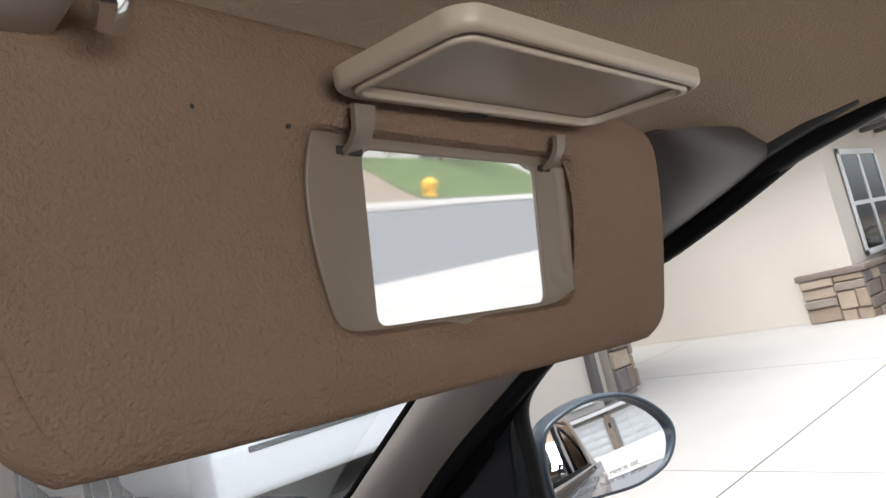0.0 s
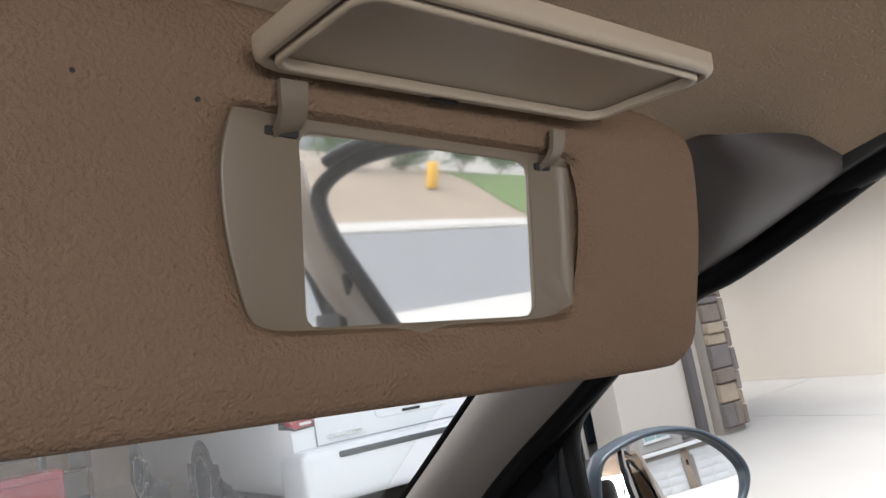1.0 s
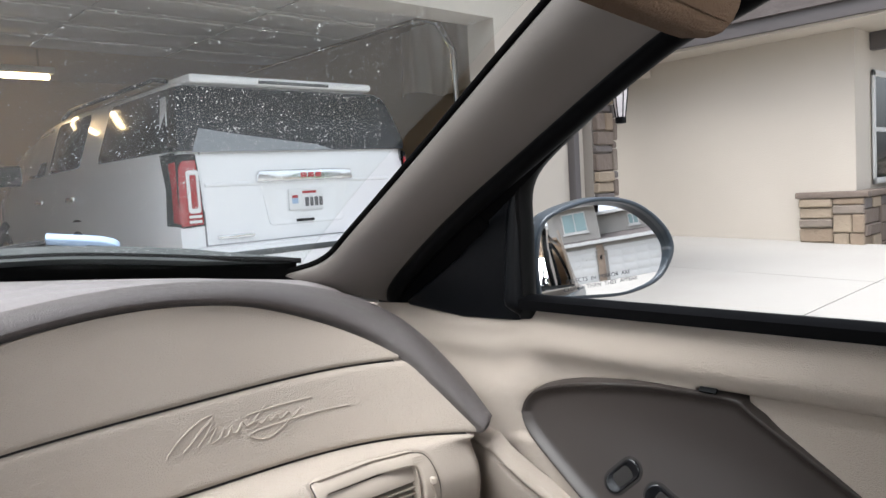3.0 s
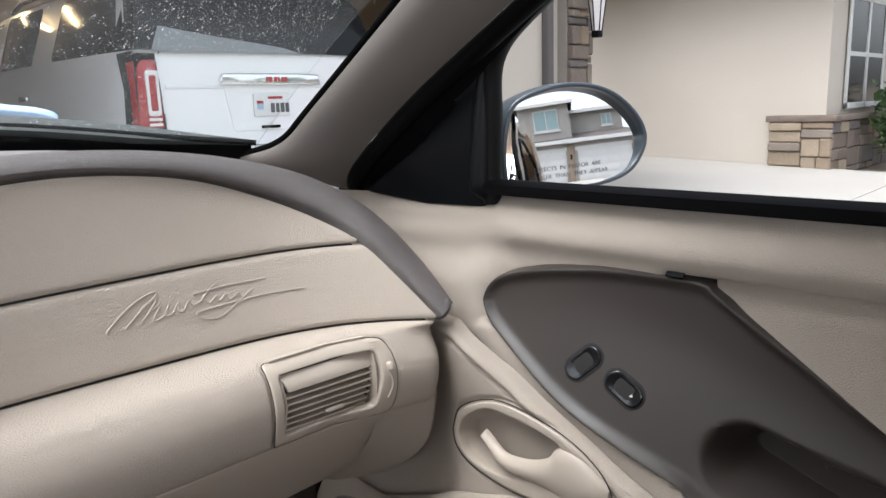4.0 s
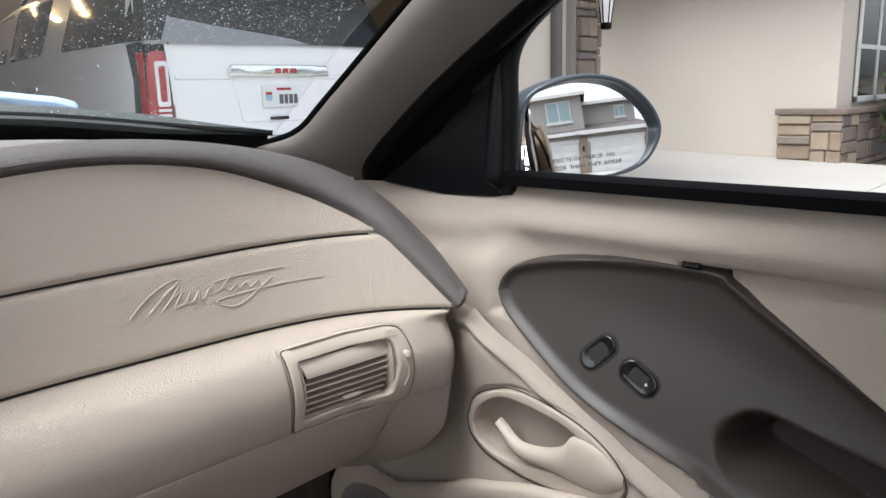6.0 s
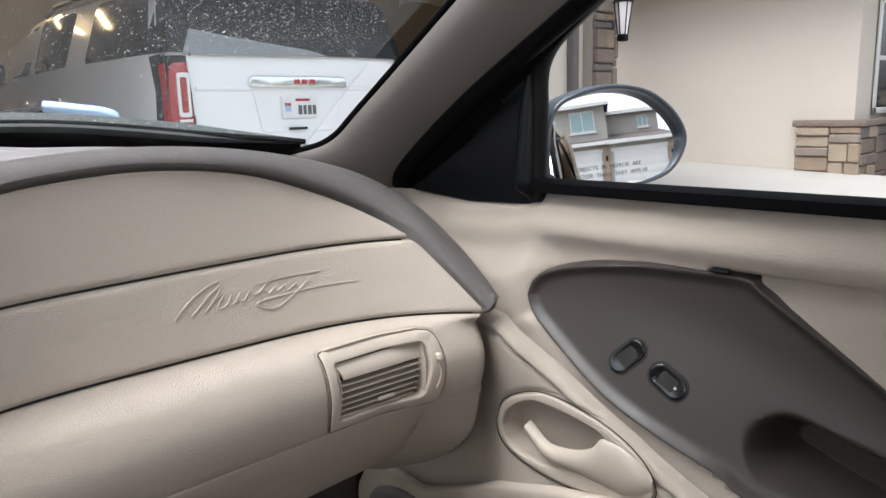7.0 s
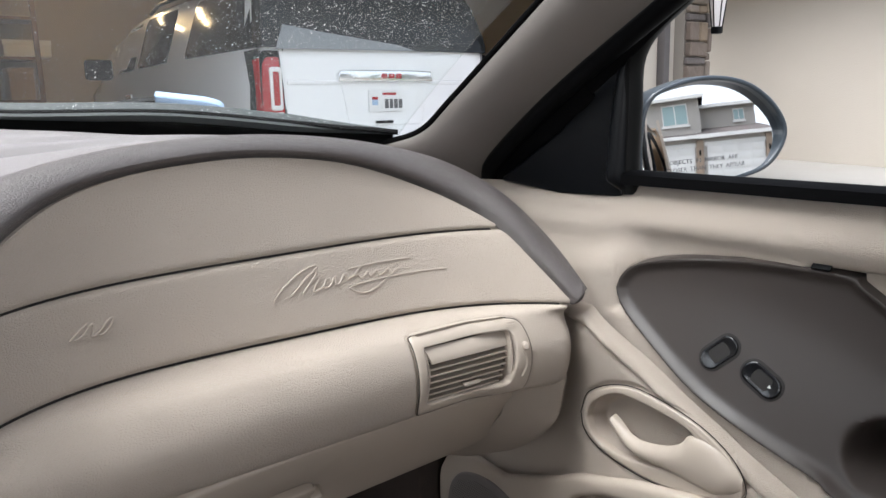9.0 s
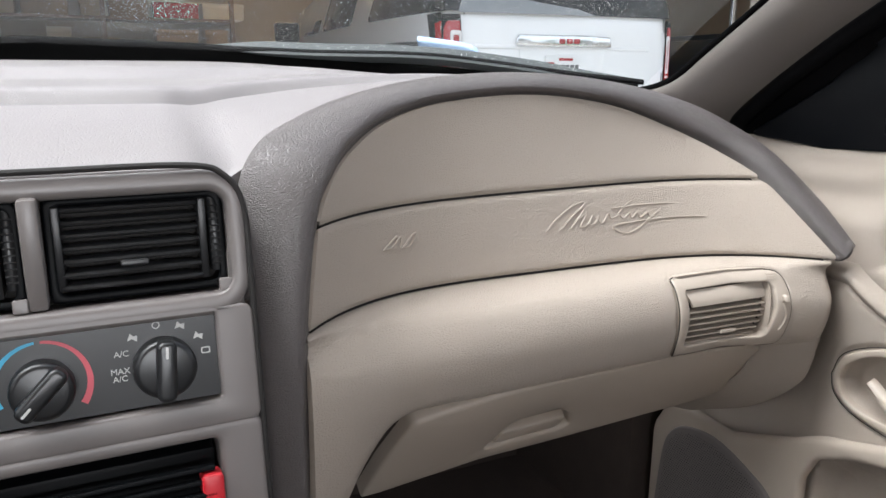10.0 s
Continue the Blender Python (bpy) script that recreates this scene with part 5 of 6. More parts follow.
box("seat_cushion", (0.12, -0.3, 0.36), (0.62, 0.2, 0.54), SEAT, seat, bevel=0.06, seg=4)
box("backrest", (0.13, -0.46, 0.45), (0.61, -0.25, 1.02), SEAT, seat, bevel=0.07, seg=4)
box("headrest", (0.24, -0.45, 1.03), (0.5, -0.33, 1.2), SEAT, seat, bevel=0.05, seg=4)
for x in (0.31, 0.43):
    sweep("headrest_post", [(x, -0.38, 0.98), (x, -0.38, 1.08)], ring(0.007, 0.007, 8), CHROME, seat, up=(0, 1, 0))
sweep("belt_guide", [(0.6 + 0.0 * a, -0.2 + 0.045 * math.cos(a), 1.045 + 0.016 * math.sin(a)) for a in np.linspace(0, 2 * math.pi, 24)], ring(0.007, 0.007, 8), INK, seat, up=(1, 0, 0))

# never in view; added to block rear light from the lower dash
driver_seat = copy_thing(seat, Matrix.Translation((-0.62, -0.25, 0.34)))
driver_seat.name = "driver_seat"
tagged(driver_seat, "dark taupe leather upright driver's seat with a headrest")

# visor retaining clip
clip = thing("visor_clip", "beige plastic visor retaining clip on the headliner", "clip", (0.075, 0.24, 1.39))
box("clip_base", (0.08, 0.2, 1.368), (0.115, 0.238, 1.392), BEIGE_PLAIN, clip, bevel=0.005)
sweep("clip_hook", spline([(0.092, 0.197, 1.38), (0.105, 0.195, 1.374), (0.118, 0.2, 1.368), (0.122, 0.212, 1.364)], 12), ring(0.006, 0.005, 8), CHROME, clip, up=(0, -1, 0))
for a, b in ((-0.149, 0.0444), (-0.1105, 0.0415)):
    slab("pin_mark", ring(0.0009, 0.0009, 8), lambda x, y, h, a=a, b=b: vis(a + x, b + y, h + 0.0042), 0.001, DARKGAP, visor)

# ---- wiper and spots on the glass ----


def on_screen(x, v, out):
    lo, hi = 0.5, 1.0
    for _ in range(20):
        m = (lo + hi) / 2
        lo, hi = (m, hi) if windscreen(m, v)[0] < x else (lo, m)
    p = Vector(windscreen(lo, v))
    return p + Vector((0, 0.5, 0.86)) * out


wiper = thing("wiper", "black windscreen wiper with a pale blue clip", "wiper", (0.3, 1.12, 1.09))
blade = [on_screen(x, 0.002 + 0.02 * math.sin(math.pi * (x - 0.04) / 0.58) + 0.017 * smooth_step((x - 0.15) / 0.2), 0.008) for x in np.linspace(0.045, 0.605, 34)]
BLADE = pbr("grey_rubber_blade", (0.06, 0.068, 0.068), 0.5, var=0.15, vscale=30)
taper = [min(1.0, 0.35 + 0.14 * k, 0.3 + 0.09 * (33 - k)) for k in range(34)]
sweep("blade", blade, [(0.009, -0.008), (0.007, 0.01), (-0.007, 0.01), (-0.009, -0.008)], BLADE, wiper, up=(0, 0.4, 0.9), scale=taper)
sweep("rubber_edge", [Vector(p) + Vector((0, -0.007, 0.0005)) for p in blade], ring(0.003, 0.004, 6), RUBBER, wiper)
for k in range(4, 30, 5):
    sweep("blade_claw", [Vector(blade[k]) + Vector((-0.008, -0.006, 0.0005)), Vector(blade[k]) + Vector((0.008, -0.006, 0.0005))], rrect(0.004, 0.003, 0.001, 2), SEAL, wiper)
clip_pl = frame_of((0.357, 1.07, 1.102), (0.074, -0.03, -0.0105), (0.0, -0.45, 0.9))
clip_o = [(a, 0.8 * b) for a, b in ((-0.043, 0.0095), (-0.03, 0.0098), (0.018, 0.0095), (0.034, 0.006), (0.041, 0.001), (0.0425, -0.004), (0.04, -0.0085), (0.034, -0.0095), (-0.006, -0.0095), (-0.008, -0.0075), (-0.008, -0.003), (-0.04, -0.003), (-0.043, -0.001))]
hook = slab("clip", fine(np.array(clip_o), 90), clip_pl, 0.014, BLUE, wiper, "pale blue plastic clip", bevel=0.0025)
for k in range(2):
    slab("clip_groove", rrect(0.032, 0.001, 0.0004, 2), lambda a, b, h, k=k: clip_pl(a + 0.02, b + 0.0005 - 0.0045 * k, h + 0.0004), 0.001, SEAL, hook)
slab("clip_hook", rrect(0.034, 0.006, 0.002), lambda a, b, h: clip_pl(a - 0.026, b - 0.0062, h - 0.002), 0.012, SEAL, hook, "dark underside of the clip", bevel=0.0015)
sweep("arm", spline([(0.32, 1.088, 1.108), (0.29, 1.1, 1.106), (0.26, 1.115, 1.1), (0.15, 1.16, 1.08), (0.0, 1.2, 1.06)], 16), ring(0.009, 0.005, 8), BLACK, wiper)
rng = random.Random(4)
verts, faces = [], []
for k in range(20000):
    if k % 3:
        u, v = 0.5 + 0.49 * rng.random() ** 0.7, 0.03 + 0.75 * rng.random()
    else:
        u, v = min(0.985, max(0.5, rng.gauss(0.86, 0.07))), 0.04 + 0.8 * rng.random()
    if rng.random() < 0.14:
        u, v = rng.gauss(0.56, 0.035), 0.03 + 0.18 * rng.random()
    if not 0.02 < u < 0.985:
        continue
    c = Vector(windscreen(u, v)) + Vector((0, 0.0035, 0.0055))
    r = 0.00018 + 0.0005 * rng.random() ** 3
    tx, ty = Vector((1, 0, 0)), Vector((0, -0.86, 0.5))
    o = len(verts)
    squash, lean = 0.7 + 0.9 * rng.random(), rng.uniform(-0.4, 0.4)
    for i in range(6):
        a = i * math.pi / 3
        verts.append(c + tx * (r * math.cos(a) * (1 + lean)) + ty * (r * squash * math.sin(a)))
    verts.append(c + Vector((0, 0.5, 0.86)) * r * 0.5)
    faces += [(o + i, o + (i + 1) % 6, o + 6) for i in range(6)]
SPOT = bpy.data.materials.new("dried_water_spot")
SPOT.use_nodes = True
sn = SPOT.node_tree
tr, df, mx_ = (sn.nodes.new("ShaderNode" + k) for k in ("BsdfTranslucent", "BsdfDiffuse", "MixShader"))
tr.inputs[0].default_value = df.inputs[0].default_value = (0.75, 0.75, 0.74, 1)
mx_.inputs[0].default_value = 0.35
sn.links.new(tr.outputs[0], mx_.inputs[1])
sn.links.new(df.outputs[0], mx_.inputs[2])
sn.links.new(mx_.outputs[0], sn.nodes["Material Output"].inputs[0])
spots = raw("water_spots", verts, faces, SPOT, car_shell, "dried water spots on the glass", smooth=False)
spots["kind"] = "stuff"

# ---- ground, drive and street ----


def ground_z(x, y):
    """The drive climbs gently from the street to the house."""
    return 0.034 * min(y, 9) + 0.018 * max(min(x, 14), -12)


def land_z(x, y):
    """Drive, street, and the banked lawns across the street."""
    if y > -4.8:
        return ground_z(x, y)
    base = ground_z(x, -4.8)
    if y > -11.3:
        return base
    return base + 1.15 * smooth_step((-11.9 - y) / 4.4) + 0.02 * max(0, -17.5 - y)


def land(name, x0, x1, y0, y1, lift, material, depth, nx, ny, label, category):
    ob = sheet(name, lambda u, v: (x0 + (x1 - x0) * u, y0 + (y1 - y0) * v, land_z(x0 + (x1 - x0) * u, y0 + (y1 - y0) * v) + lift), nx, ny, depth, material)
    return tagged(ob, label, category, kind="structure")


ys = np.concatenate([np.linspace(-600, -60, 8), np.linspace(-50, -18, 9), np.linspace(-17.5, -5, 40), np.linspace(-4, 20, 10), np.linspace(40, 600, 8)])
xs = np.concatenate([np.linspace(-600, -40, 8), np.linspace(-30, 60, 40), np.linspace(80, 600, 8)])
gv = [(x, y, land_z(x, y) - (0.12 if y > -11.3 else 0.02)) for x in xs for y in ys]
gf = [(i * len(ys) + j, (i + 1) * len(ys) + j, (i + 1) * len(ys) + j + 1, i * len(ys) + j + 1) for i in range(len(xs) - 1) for j in range(len(ys) - 1)]
tagged(raw("ground", gv, gf, EARTH), "dry earth and gravel round the houses", "ground", kind="structure")
land("road", -120, 160, -11.0, -4.8, -0.04, ASPHALT, 0.05, 40, 8, "grey asphalt street", "road")
land("pavement", -120, 160, -12.3, -11.25, 0.02, CONCRETE, 0.1, 60, 10, "pale concrete pavement across the street", "pavement")
land("kerb", -120, 160, -11.25, -11.0, 0.02, CONCRETE, 0.2, 40, 3, "pale concrete kerb", "kerb")
land("lawn", 16.6, 25.4, -17.0, -12.35, 0.03, GRASS, 0.1, 20, 20, "green mown lawn on a bank", "lawn")
land("lawn", -30, -6, -17.0, -12.35, 0.03, GRASS, 0.1, 20, 20, "green mown lawn on a bank", "lawn")

drive = thing("driveway", "pale concrete driveway in jointed panels", "driveway", (3, 0, 0), kind="structure")
for i, (x0, x1) in enumerate(((-5.5, -2.4), (-2.4, 0.7), (0.7, 3.8), (3.8, 6.6), (6.6, 9.0), (9.0, 13.0))):
    for j, (y0, y1) in enumerate(((-4.8, -1.4), (-1.4, 2.02), (2.02, 5.0), (5.0, 12.0))):
        if x0 >= 9 and y0 >= 1:
            continue
        sheet("slab", lambda u, v, x0=x0, x1=x1, y0=y0, y1=y1: (x0 + 0.005 + (x1 - x0 - 0.01) * u, y0 + 0.005 + (y1 - y0 - 0.01) * v, ground_z(x0 + (x1 - x0) * u, y0 + (y1 - y0) * v)), 3, 3, 0.1, CONCRETE, drive)

# ---- the house ----
house = thing("house", "cream stucco house with stone wainscot and an open garage", "house", (8, 6, 0.3))
box("wall", (9.0, 2.92, -0.1), (9.25, 9.5, 2.62), STUCCO, house, "cream stucco wall")
box("wall", (9.25, 2.92, -0.1), (16, 3.15, 2.62), STUCCO, house, "cream stucco wall")
box("wall", (4.6, 4.2, -0.1), (6.1, 4.5, 3.0), STUCCO, house, "cream stucco garage pier")
box("wall", (5.85, 4.5, -0.1), (6.1, 11.5, 3.0), STUCCO, house)
box("wall", (-4.5, 4.2, -0.1), (-0.7, 4.5, 2.5), STUCCO, house, "cream stucco garage pier")
box("wall", (-4.5, 4.2, 2.5), (4.6, 4.5, 3.4), STUCCO, house, "stucco above the garage opening")
box("wall", (6.1, 9.2, -0.1), (9.0, 9.5, 2.8), STUCCO, house)
box("garage_ceiling", (-4.5, 4.5, 3.05), (5.85, 12, 3.15), GARAGE_WALL, house)
box("garage_wall", (-4.5, 11.8, -0.1), (5.85, 12, 3.05), GARAGE_WALL, house)
box("garage_wall", (5.75, 4.5, -0.1), (5.85, 12, 3.05), GARAGE_WALL, house)
box("garage_wall", (-4.7, 4.2, -0.1), (-4.5, 12, 3.4), GARAGE_WALL, house)
# the raised sectional door under the ceiling, on its rails
for k in range(5):
    gd = box("door_section", (-0.5, 4.75 + 0.53 * k, 2.62), (4.4, 5.25 + 0.53 * k, 2.665), GARAGE_DOOR, house, "raised garage door section", bevel=0.012)
    for j in range(4):
        box("door_rib", (-0.4 + 1.2 * j, 4.8 + 0.53 * k, 2.605), (0.7 + 1.2 * j, 5.2 + 0.53 * k, 2.62), GARAGE_DOOR, gd, bevel=0.005)
for x in (-0.62, 4.5):
    sweep("door_rail", [(x, 4.55, 0.3), (x, 4.58, 2.3), (x, 4.75, 2.55), (x, 5.0, 2.64), (x, 8.0, 2.64)], rrect(0.05, 0.03, 0.005, 2), CHROME, house)
# downspout, stone pilaster and lantern beside the garage
box("downspout", (5.5, 4.12, 0.1), (5.58, 4.2, 3.0), FASCIA, house, "dark metal downspout", bevel=0.01)
box("pilaster_core", (5.74, 4.1, 0.1), (6.06, 4.2, 3.0), MORTAR, house)
# roof and eaves
for x0, x1, y0, y1, z in ((8.45, 16.2, 2.35, 9.4, 2.62), (-4.8, 6.6, 3.65, 12.2, 3.3)):
    box("eave", (x0, y0, z), (x1, y1, z + 0.12), STUCCO, house)
    box("fascia", (x0 - 0.05, y0 - 0.05, z + 0.03), (x1 + 0.05, y0, z + 0.2), FASCIA, house, bevel=0.01)
    box("fascia", (x0 - 0.05, y0, z + 0.03), (x0, y1, z + 0.2), FASCIA, house, bevel=0.01)
    mx, my = (x0 + x1) / 2, (y0 + y1) / 2
    rv = [(x0 - 0.08, y0 - 0.08, z + 0.2), (x1 + 0.08, y0 - 0.08, z + 0.2), (x1 + 0.08, y1 + 0.08, z + 0.2), (x0 - 0.08, y1 + 0.08, z + 0.2), (mx, my - 0.5, z + 2.7), (mx, my + 0.5, z + 2.7)]
    raw("roof", rv, [(0, 1, 4), (1, 2, 5, 4), (2, 3, 5), (3, 0, 4, 5), (0, 1, 2, 3)], SHINGLE, house, "grey tiled hip roof", smooth=False)
    for k in range(26):
        f = k / 26
        xx = x0 - 0.1 + (mx - x0) * 0.45 * f
        for side in (0, 1):
            if side == 1:
                box("tile_course", (xx, y0 + (my - y0) * 0.45 * f, z + 0.19 + 1.07 * f), (xx + 0.15, y1 - (y1 - my) * 0.45 * f, z + 0.225 + 1.07 * f), SHINGLE, house)
            else:
                box("tile_course", (xx, y0 + (my - y0) * 0.45 * f - 0.1, z + 0.19 + 1.07 * f), (x1 - (mx - x0) * 0.45 * f, y0 + (my - y0) * 0.45 * f + 0.05, z + 0.225 + 1.07 * f), SHINGLE, house)
for k in range(4):
    box("corbel", (9.5 + 0.6 * k, 2.45, 2.42), (9.62 + 0.6 * k, 2.92, 2.62), FASCIA, house, "dark wooden eave bracket", bevel=0.01)
box("porch_beam", (6.1, 5.4, 2.45), (9.0, 5.6, 2.75), STUCCO, house, bevel=0.02)
# window in the side wall
win = box("window_reveal", (9.55, 2.9, 0.95), (10.9, 2.925, 2.15), FASCIA, house, "dark window in the stucco wall")
box("window_frame", (9.5, 2.88, 0.9), (10.95, 2.905, 0.97), TRIM_WHITE, win, bevel=0.005)
box("window_frame", (9.5, 2.88, 2.13), (10.95, 2.905, 2.2), TRIM_WHITE, win, bevel=0.005)
for x in (9.5, 10.2, 10.88):
    box("window_frame", (x, 2.88, 0.9), (x + 0.07, 2.905, 2.2), TRIM_WHITE, win, bevel=0.005)
box("window_frame", (9.55, 2.882, 1.5), (10.9, 2.905, 1.55), TRIM_WHITE, win)
for x in (9.57, 10.27):
    box("pane", (x, 2.893, 0.97), (x + 0.61, 2.897, 2.13), TINT, win)
# lantern
lantern = thing("wall_lantern", "black iron wall lantern with frosted panes", "lamp", (5.92, 4.0, 1.9))
box("back_plate", (5.88, 4.06, 1.95), (5.96, 4.08, 2.2), BLACK, lantern, bevel=0.005)
sweep("arm", spline([(5.92, 4.06, 2.12), (5.92, 3.96, 2.2), (5.92, 3.9, 2.14)], 12), ring(0.012, 0.012, 8), BLACK, lantern, up=(1, 0, 0))
verts = [(5.92 + r * math.cos(math.pi / 3 * i), 3.9 + r * math.sin(math.pi / 3 * i), z) for r, z in ((0.04, 1.7), (0.075, 1.97)) for i in range(6)]
raw("lantern_glass", verts, [(i, (i + 1) % 6, 6 + (i + 1) % 6, 6 + i) for i in range(6)] + [tuple(range(6)), tuple(range(6, 12))], CLEAR_LENS, lantern, smooth=False)
verts = [(5.92 + r * math.cos(math.pi / 3 * i), 3.9 + r * math.sin(math.pi / 3 * i), z) for r, z in ((0.095, 1.97), (0.025, 2.08)) for i in range(6)]
raw("lantern_cap", verts, [(i, (i + 1) % 6, 6 + (i + 1) % 6, 6 + i) for i in range(6)] + [tuple(range(6)), tuple(range(6, 12))], BLACK, lantern, smooth=False)
for i in range(6):
    a = math.pi / 3 * i
    sweep("lantern_bar", [(5.92 + 0.042 * math.cos(a), 3.9 + 0.042 * math.sin(a), 1.69), (5.92 + 0.078 * math.cos(a), 3.9 + 0.078 * math.sin(a), 1.98)], ring(0.006, 0.006, 6), BLACK, lantern)
box("lantern_foot", (5.88, 3.86, 1.64), (5.96, 3.94, 1.7), BLACK, lantern, bevel=0.015)

# ---- parked vehicle ----
suv = thing("parked_suv", "white full-size sport utility vehicle parked tail out in the garage", "car", (3.04, 6.8, 0.25))
SC = 3.04


def suv_section(y):
    """Half widths and heights of the body at y."""
    tail = max(0.0, 1 - (y - 4.72) / 0.35)
    roof = np.interp(y, [4.72, 4.76, 4.84, 4.95, 5.1, 7.6, 8.3, 8.9, 9.55], [1.47, 1.62, 1.84, 1.98, 2.03, 2.04, 1.93, 1.52, 1.25])
    w = 1.01 - 0.05 * tail ** 2 - 0.12 * max(0.0, (y - 8.9) / 0.65) ** 2
    top_w = np.interp(roof, [1.25, 1.5, 2.04], [0.9, 0.95, 0.8])
    z0 = 0.55
    half = [(0.9 * w, z0), (w, z0 + 0.12), (w * 1.005, 0.95), (w * 0.995, 1.3), (w * 0.965, 1.44 if roof > 1.5 else roof - 0.1)]
    if roof > 1.5:
        f = (roof - 1.47) / 0.52
        half += [(0.94 * w - (0.94 * w - top_w) * 0.75 * f, 1.47 + (roof - 1.47) * 0.75), (top_w * 0.97, roof - 0.05 * f), (top_w * 0.85, roof)]
    else:
        half += [(0.93 * w, roof - 0.06), (0.85 * w, roof - 0.02), (0.6 * w, roof)]
    return [(SC - a, y, z) for a, z in half] + [(SC + a, y, z) for a, z in half[::-1]]


ycuts = [4.72, 4.735, 4.77, 4.82, 4.88, 4.95, 5.05, 5.2, 5.6, 6.2, 6.8, 7.4, 7.8, 8.1, 8.4, 8.7, 9.0, 9.3, 9.5, 9.55]
secs = [suv_section(y) for y in ycuts]
m = len(secs[0])
verts = [p for q in secs for p in q]
faces = [(i * m + j, i * m + (j + 1) % m, (i + 1) * m + (j + 1) % m, (i + 1) * m + j) for i in range(len(secs) - 1) for j in range(m)]
faces += [tuple(range(m)), tuple((len(secs) - 1) * m + j for j in range(m))]
raw("body", verts, faces, WHITE_PAINT, suv, "white painted body")


def side_pl(a, b, h):
    """On the left flank: a = y, b = z."""
    lean = np.interp(b, [0.5, 1.44, 1.95], [0.0, 0.035, 0.2])
    return (SC - 1.012 + lean - h, a, b)


for pts in ([(4.77, 1.49), (6.14, 1.5), (6.18, 1.53), (6.16, 1.9), (6.1, 1.945), (5.02, 1.945), (4.9, 1.88), (4.81, 1.7)], [(6.62, 1.5), (7.45, 1.49), (7.48, 1.52), (7.48, 1.9), (7.43, 1.94), (6.67, 1.945), (6.6, 1.9)], [(7.6, 1.49), (8.55, 1.46), (8.3, 1.7), (8.0, 1.88), (7.65, 1.92), (7.58, 1.87)]):
    slab("side_window", pts, side_pl, 0.02, TINT, suv, "dark tinted side window", bevel=0.002)
tail_pl = lambda a, b, h: (SC + a, float(np.interp(b, [0, 1.47, 1.62, 1.84, 1.98], [4.72, 4.72, 4.76, 4.84, 4.95])) - h, b)
rw = [(-0.955, 1.49), (0.955, 1.49), (0.94, 1.6), (0.87, 1.92), (0.82, 1.945), (-0.82, 1.945), (-0.87, 1.92), (-0.94, 1.6)]
rear_win = slab("rear_window", fine(np.array(rw), 60), lambda a, b, h: tail_pl(a, b, h + 0.035), 0.14, TINT, suv, "dark tinted rear window", bevel=0.004)
box("spoiler", (SC - 0.77, 4.84, 1.955), (SC + 0.77, 5.2, 2.02), WHITE_PAINT, suv, "white roof spoiler", bevel=0.03)
box("brake_light", (SC - 0.25, 4.835, 1.972), (SC + 0.35, 4.85, 1.995), BLADE, suv, bevel=0.004)
def flank(y, z, h, sgn):
    """On the body's side near the tail."""
    return (SC + sgn * (1.012 - 0.05 * max(0.0, 1 - (y - 4.72) / 0.35) ** 2 + h), y, z)


for sgn in (-1, 1):
    lamp_pl = lambda a, b, h, sgn=sgn: (SC + sgn * (a if sgn < 0 else 0.93 + (a - 0.8) * 0.25), 4.705 - h, b)
    lamp = slab("tail_lamp", fine(np.array([(0.8, 1.0), (0.965, 0.99), (0.97, 1.2), (0.965, 1.42), (0.95, 1.47), (0.83, 1.47), (0.81, 1.25)]), 50), lamp_pl, 0.05, BLACK, suv, "red tail lamp with a clear insert", bevel=0.006)
    slab("lamp_side", [(4.7, 1.0), (4.85, 1.01), (4.83, 1.25), (4.87, 1.47), (4.74, 1.48)], lambda a, b, h, sgn=sgn: flank(a, b, h + 0.006, sgn), 0.02, BLACK, lamp, bevel=0.003)
    slab("red_lens", fine(np.array([(0.812, 1.01), (0.962, 1.0), (0.964, 1.2), (0.955, 1.38), (0.93, 1.425), (0.838, 1.43), (0.82, 1.25)]), 50), lambda a, b, h, q=lamp_pl: q(a, b, h + 0.006), 0.02, RED_LENS, lamp, bevel=0.004)
    slab("red_side", [(4.702, 1.02), (4.77, 1.03), (4.765, 1.25), (4.78, 1.41), (4.72, 1.42)], lambda a, b, h, sgn=sgn: flank(a, b, h + 0.01, sgn), 0.02, RED_LENS, lamp, bevel=0.003)
    ring_o = [(a * 1.0 + 0.868, b + 1.225) for a, b in rrect(0.085, 0.28, 0.02)]
    slab("clear_lens", ring_o, lambda a, b, h, q=lamp_pl: q(a, b, h + 0.014), 0.02, CLEAR_LENS, lamp, "clear lens loop", bevel=0.004, hole=[(a + 0.866, b + 1.225) for a, b in rrect(0.045, 0.22, 0.01)])
    for k in range(2):
        slab("reflector", rrect(0.085, 0.018, 0.004), lambda a, b, h, q=lamp_pl, k=k: q(a + 0.868, b + 1.03 + 0.033 * k, h + 0.014), 0.02, CLEAR_LENS, lamp, bevel=0.003)
# seams of the tailgate
SEAM = pbr("panel_gap", (0.2, 0.2, 0.2), 0.7, var=0.1)
for a in (-0.795, 0.92):
    slab("tailgate_seam", [(a - 0.006, 0.86), (a + 0.006, 0.86), (a + 0.006, 1.49), (a - 0.006, 1.49)], lambda p, b, h: tail_pl(p, b, h + 0.002), 0.01, SEAM, suv)
slab("tailgate_seam", rrect(1.6, 0.012, 0.003), lambda a, b, h: tail_pl(a, b + 0.86, h + 0.002), 0.01, SEAM, suv)
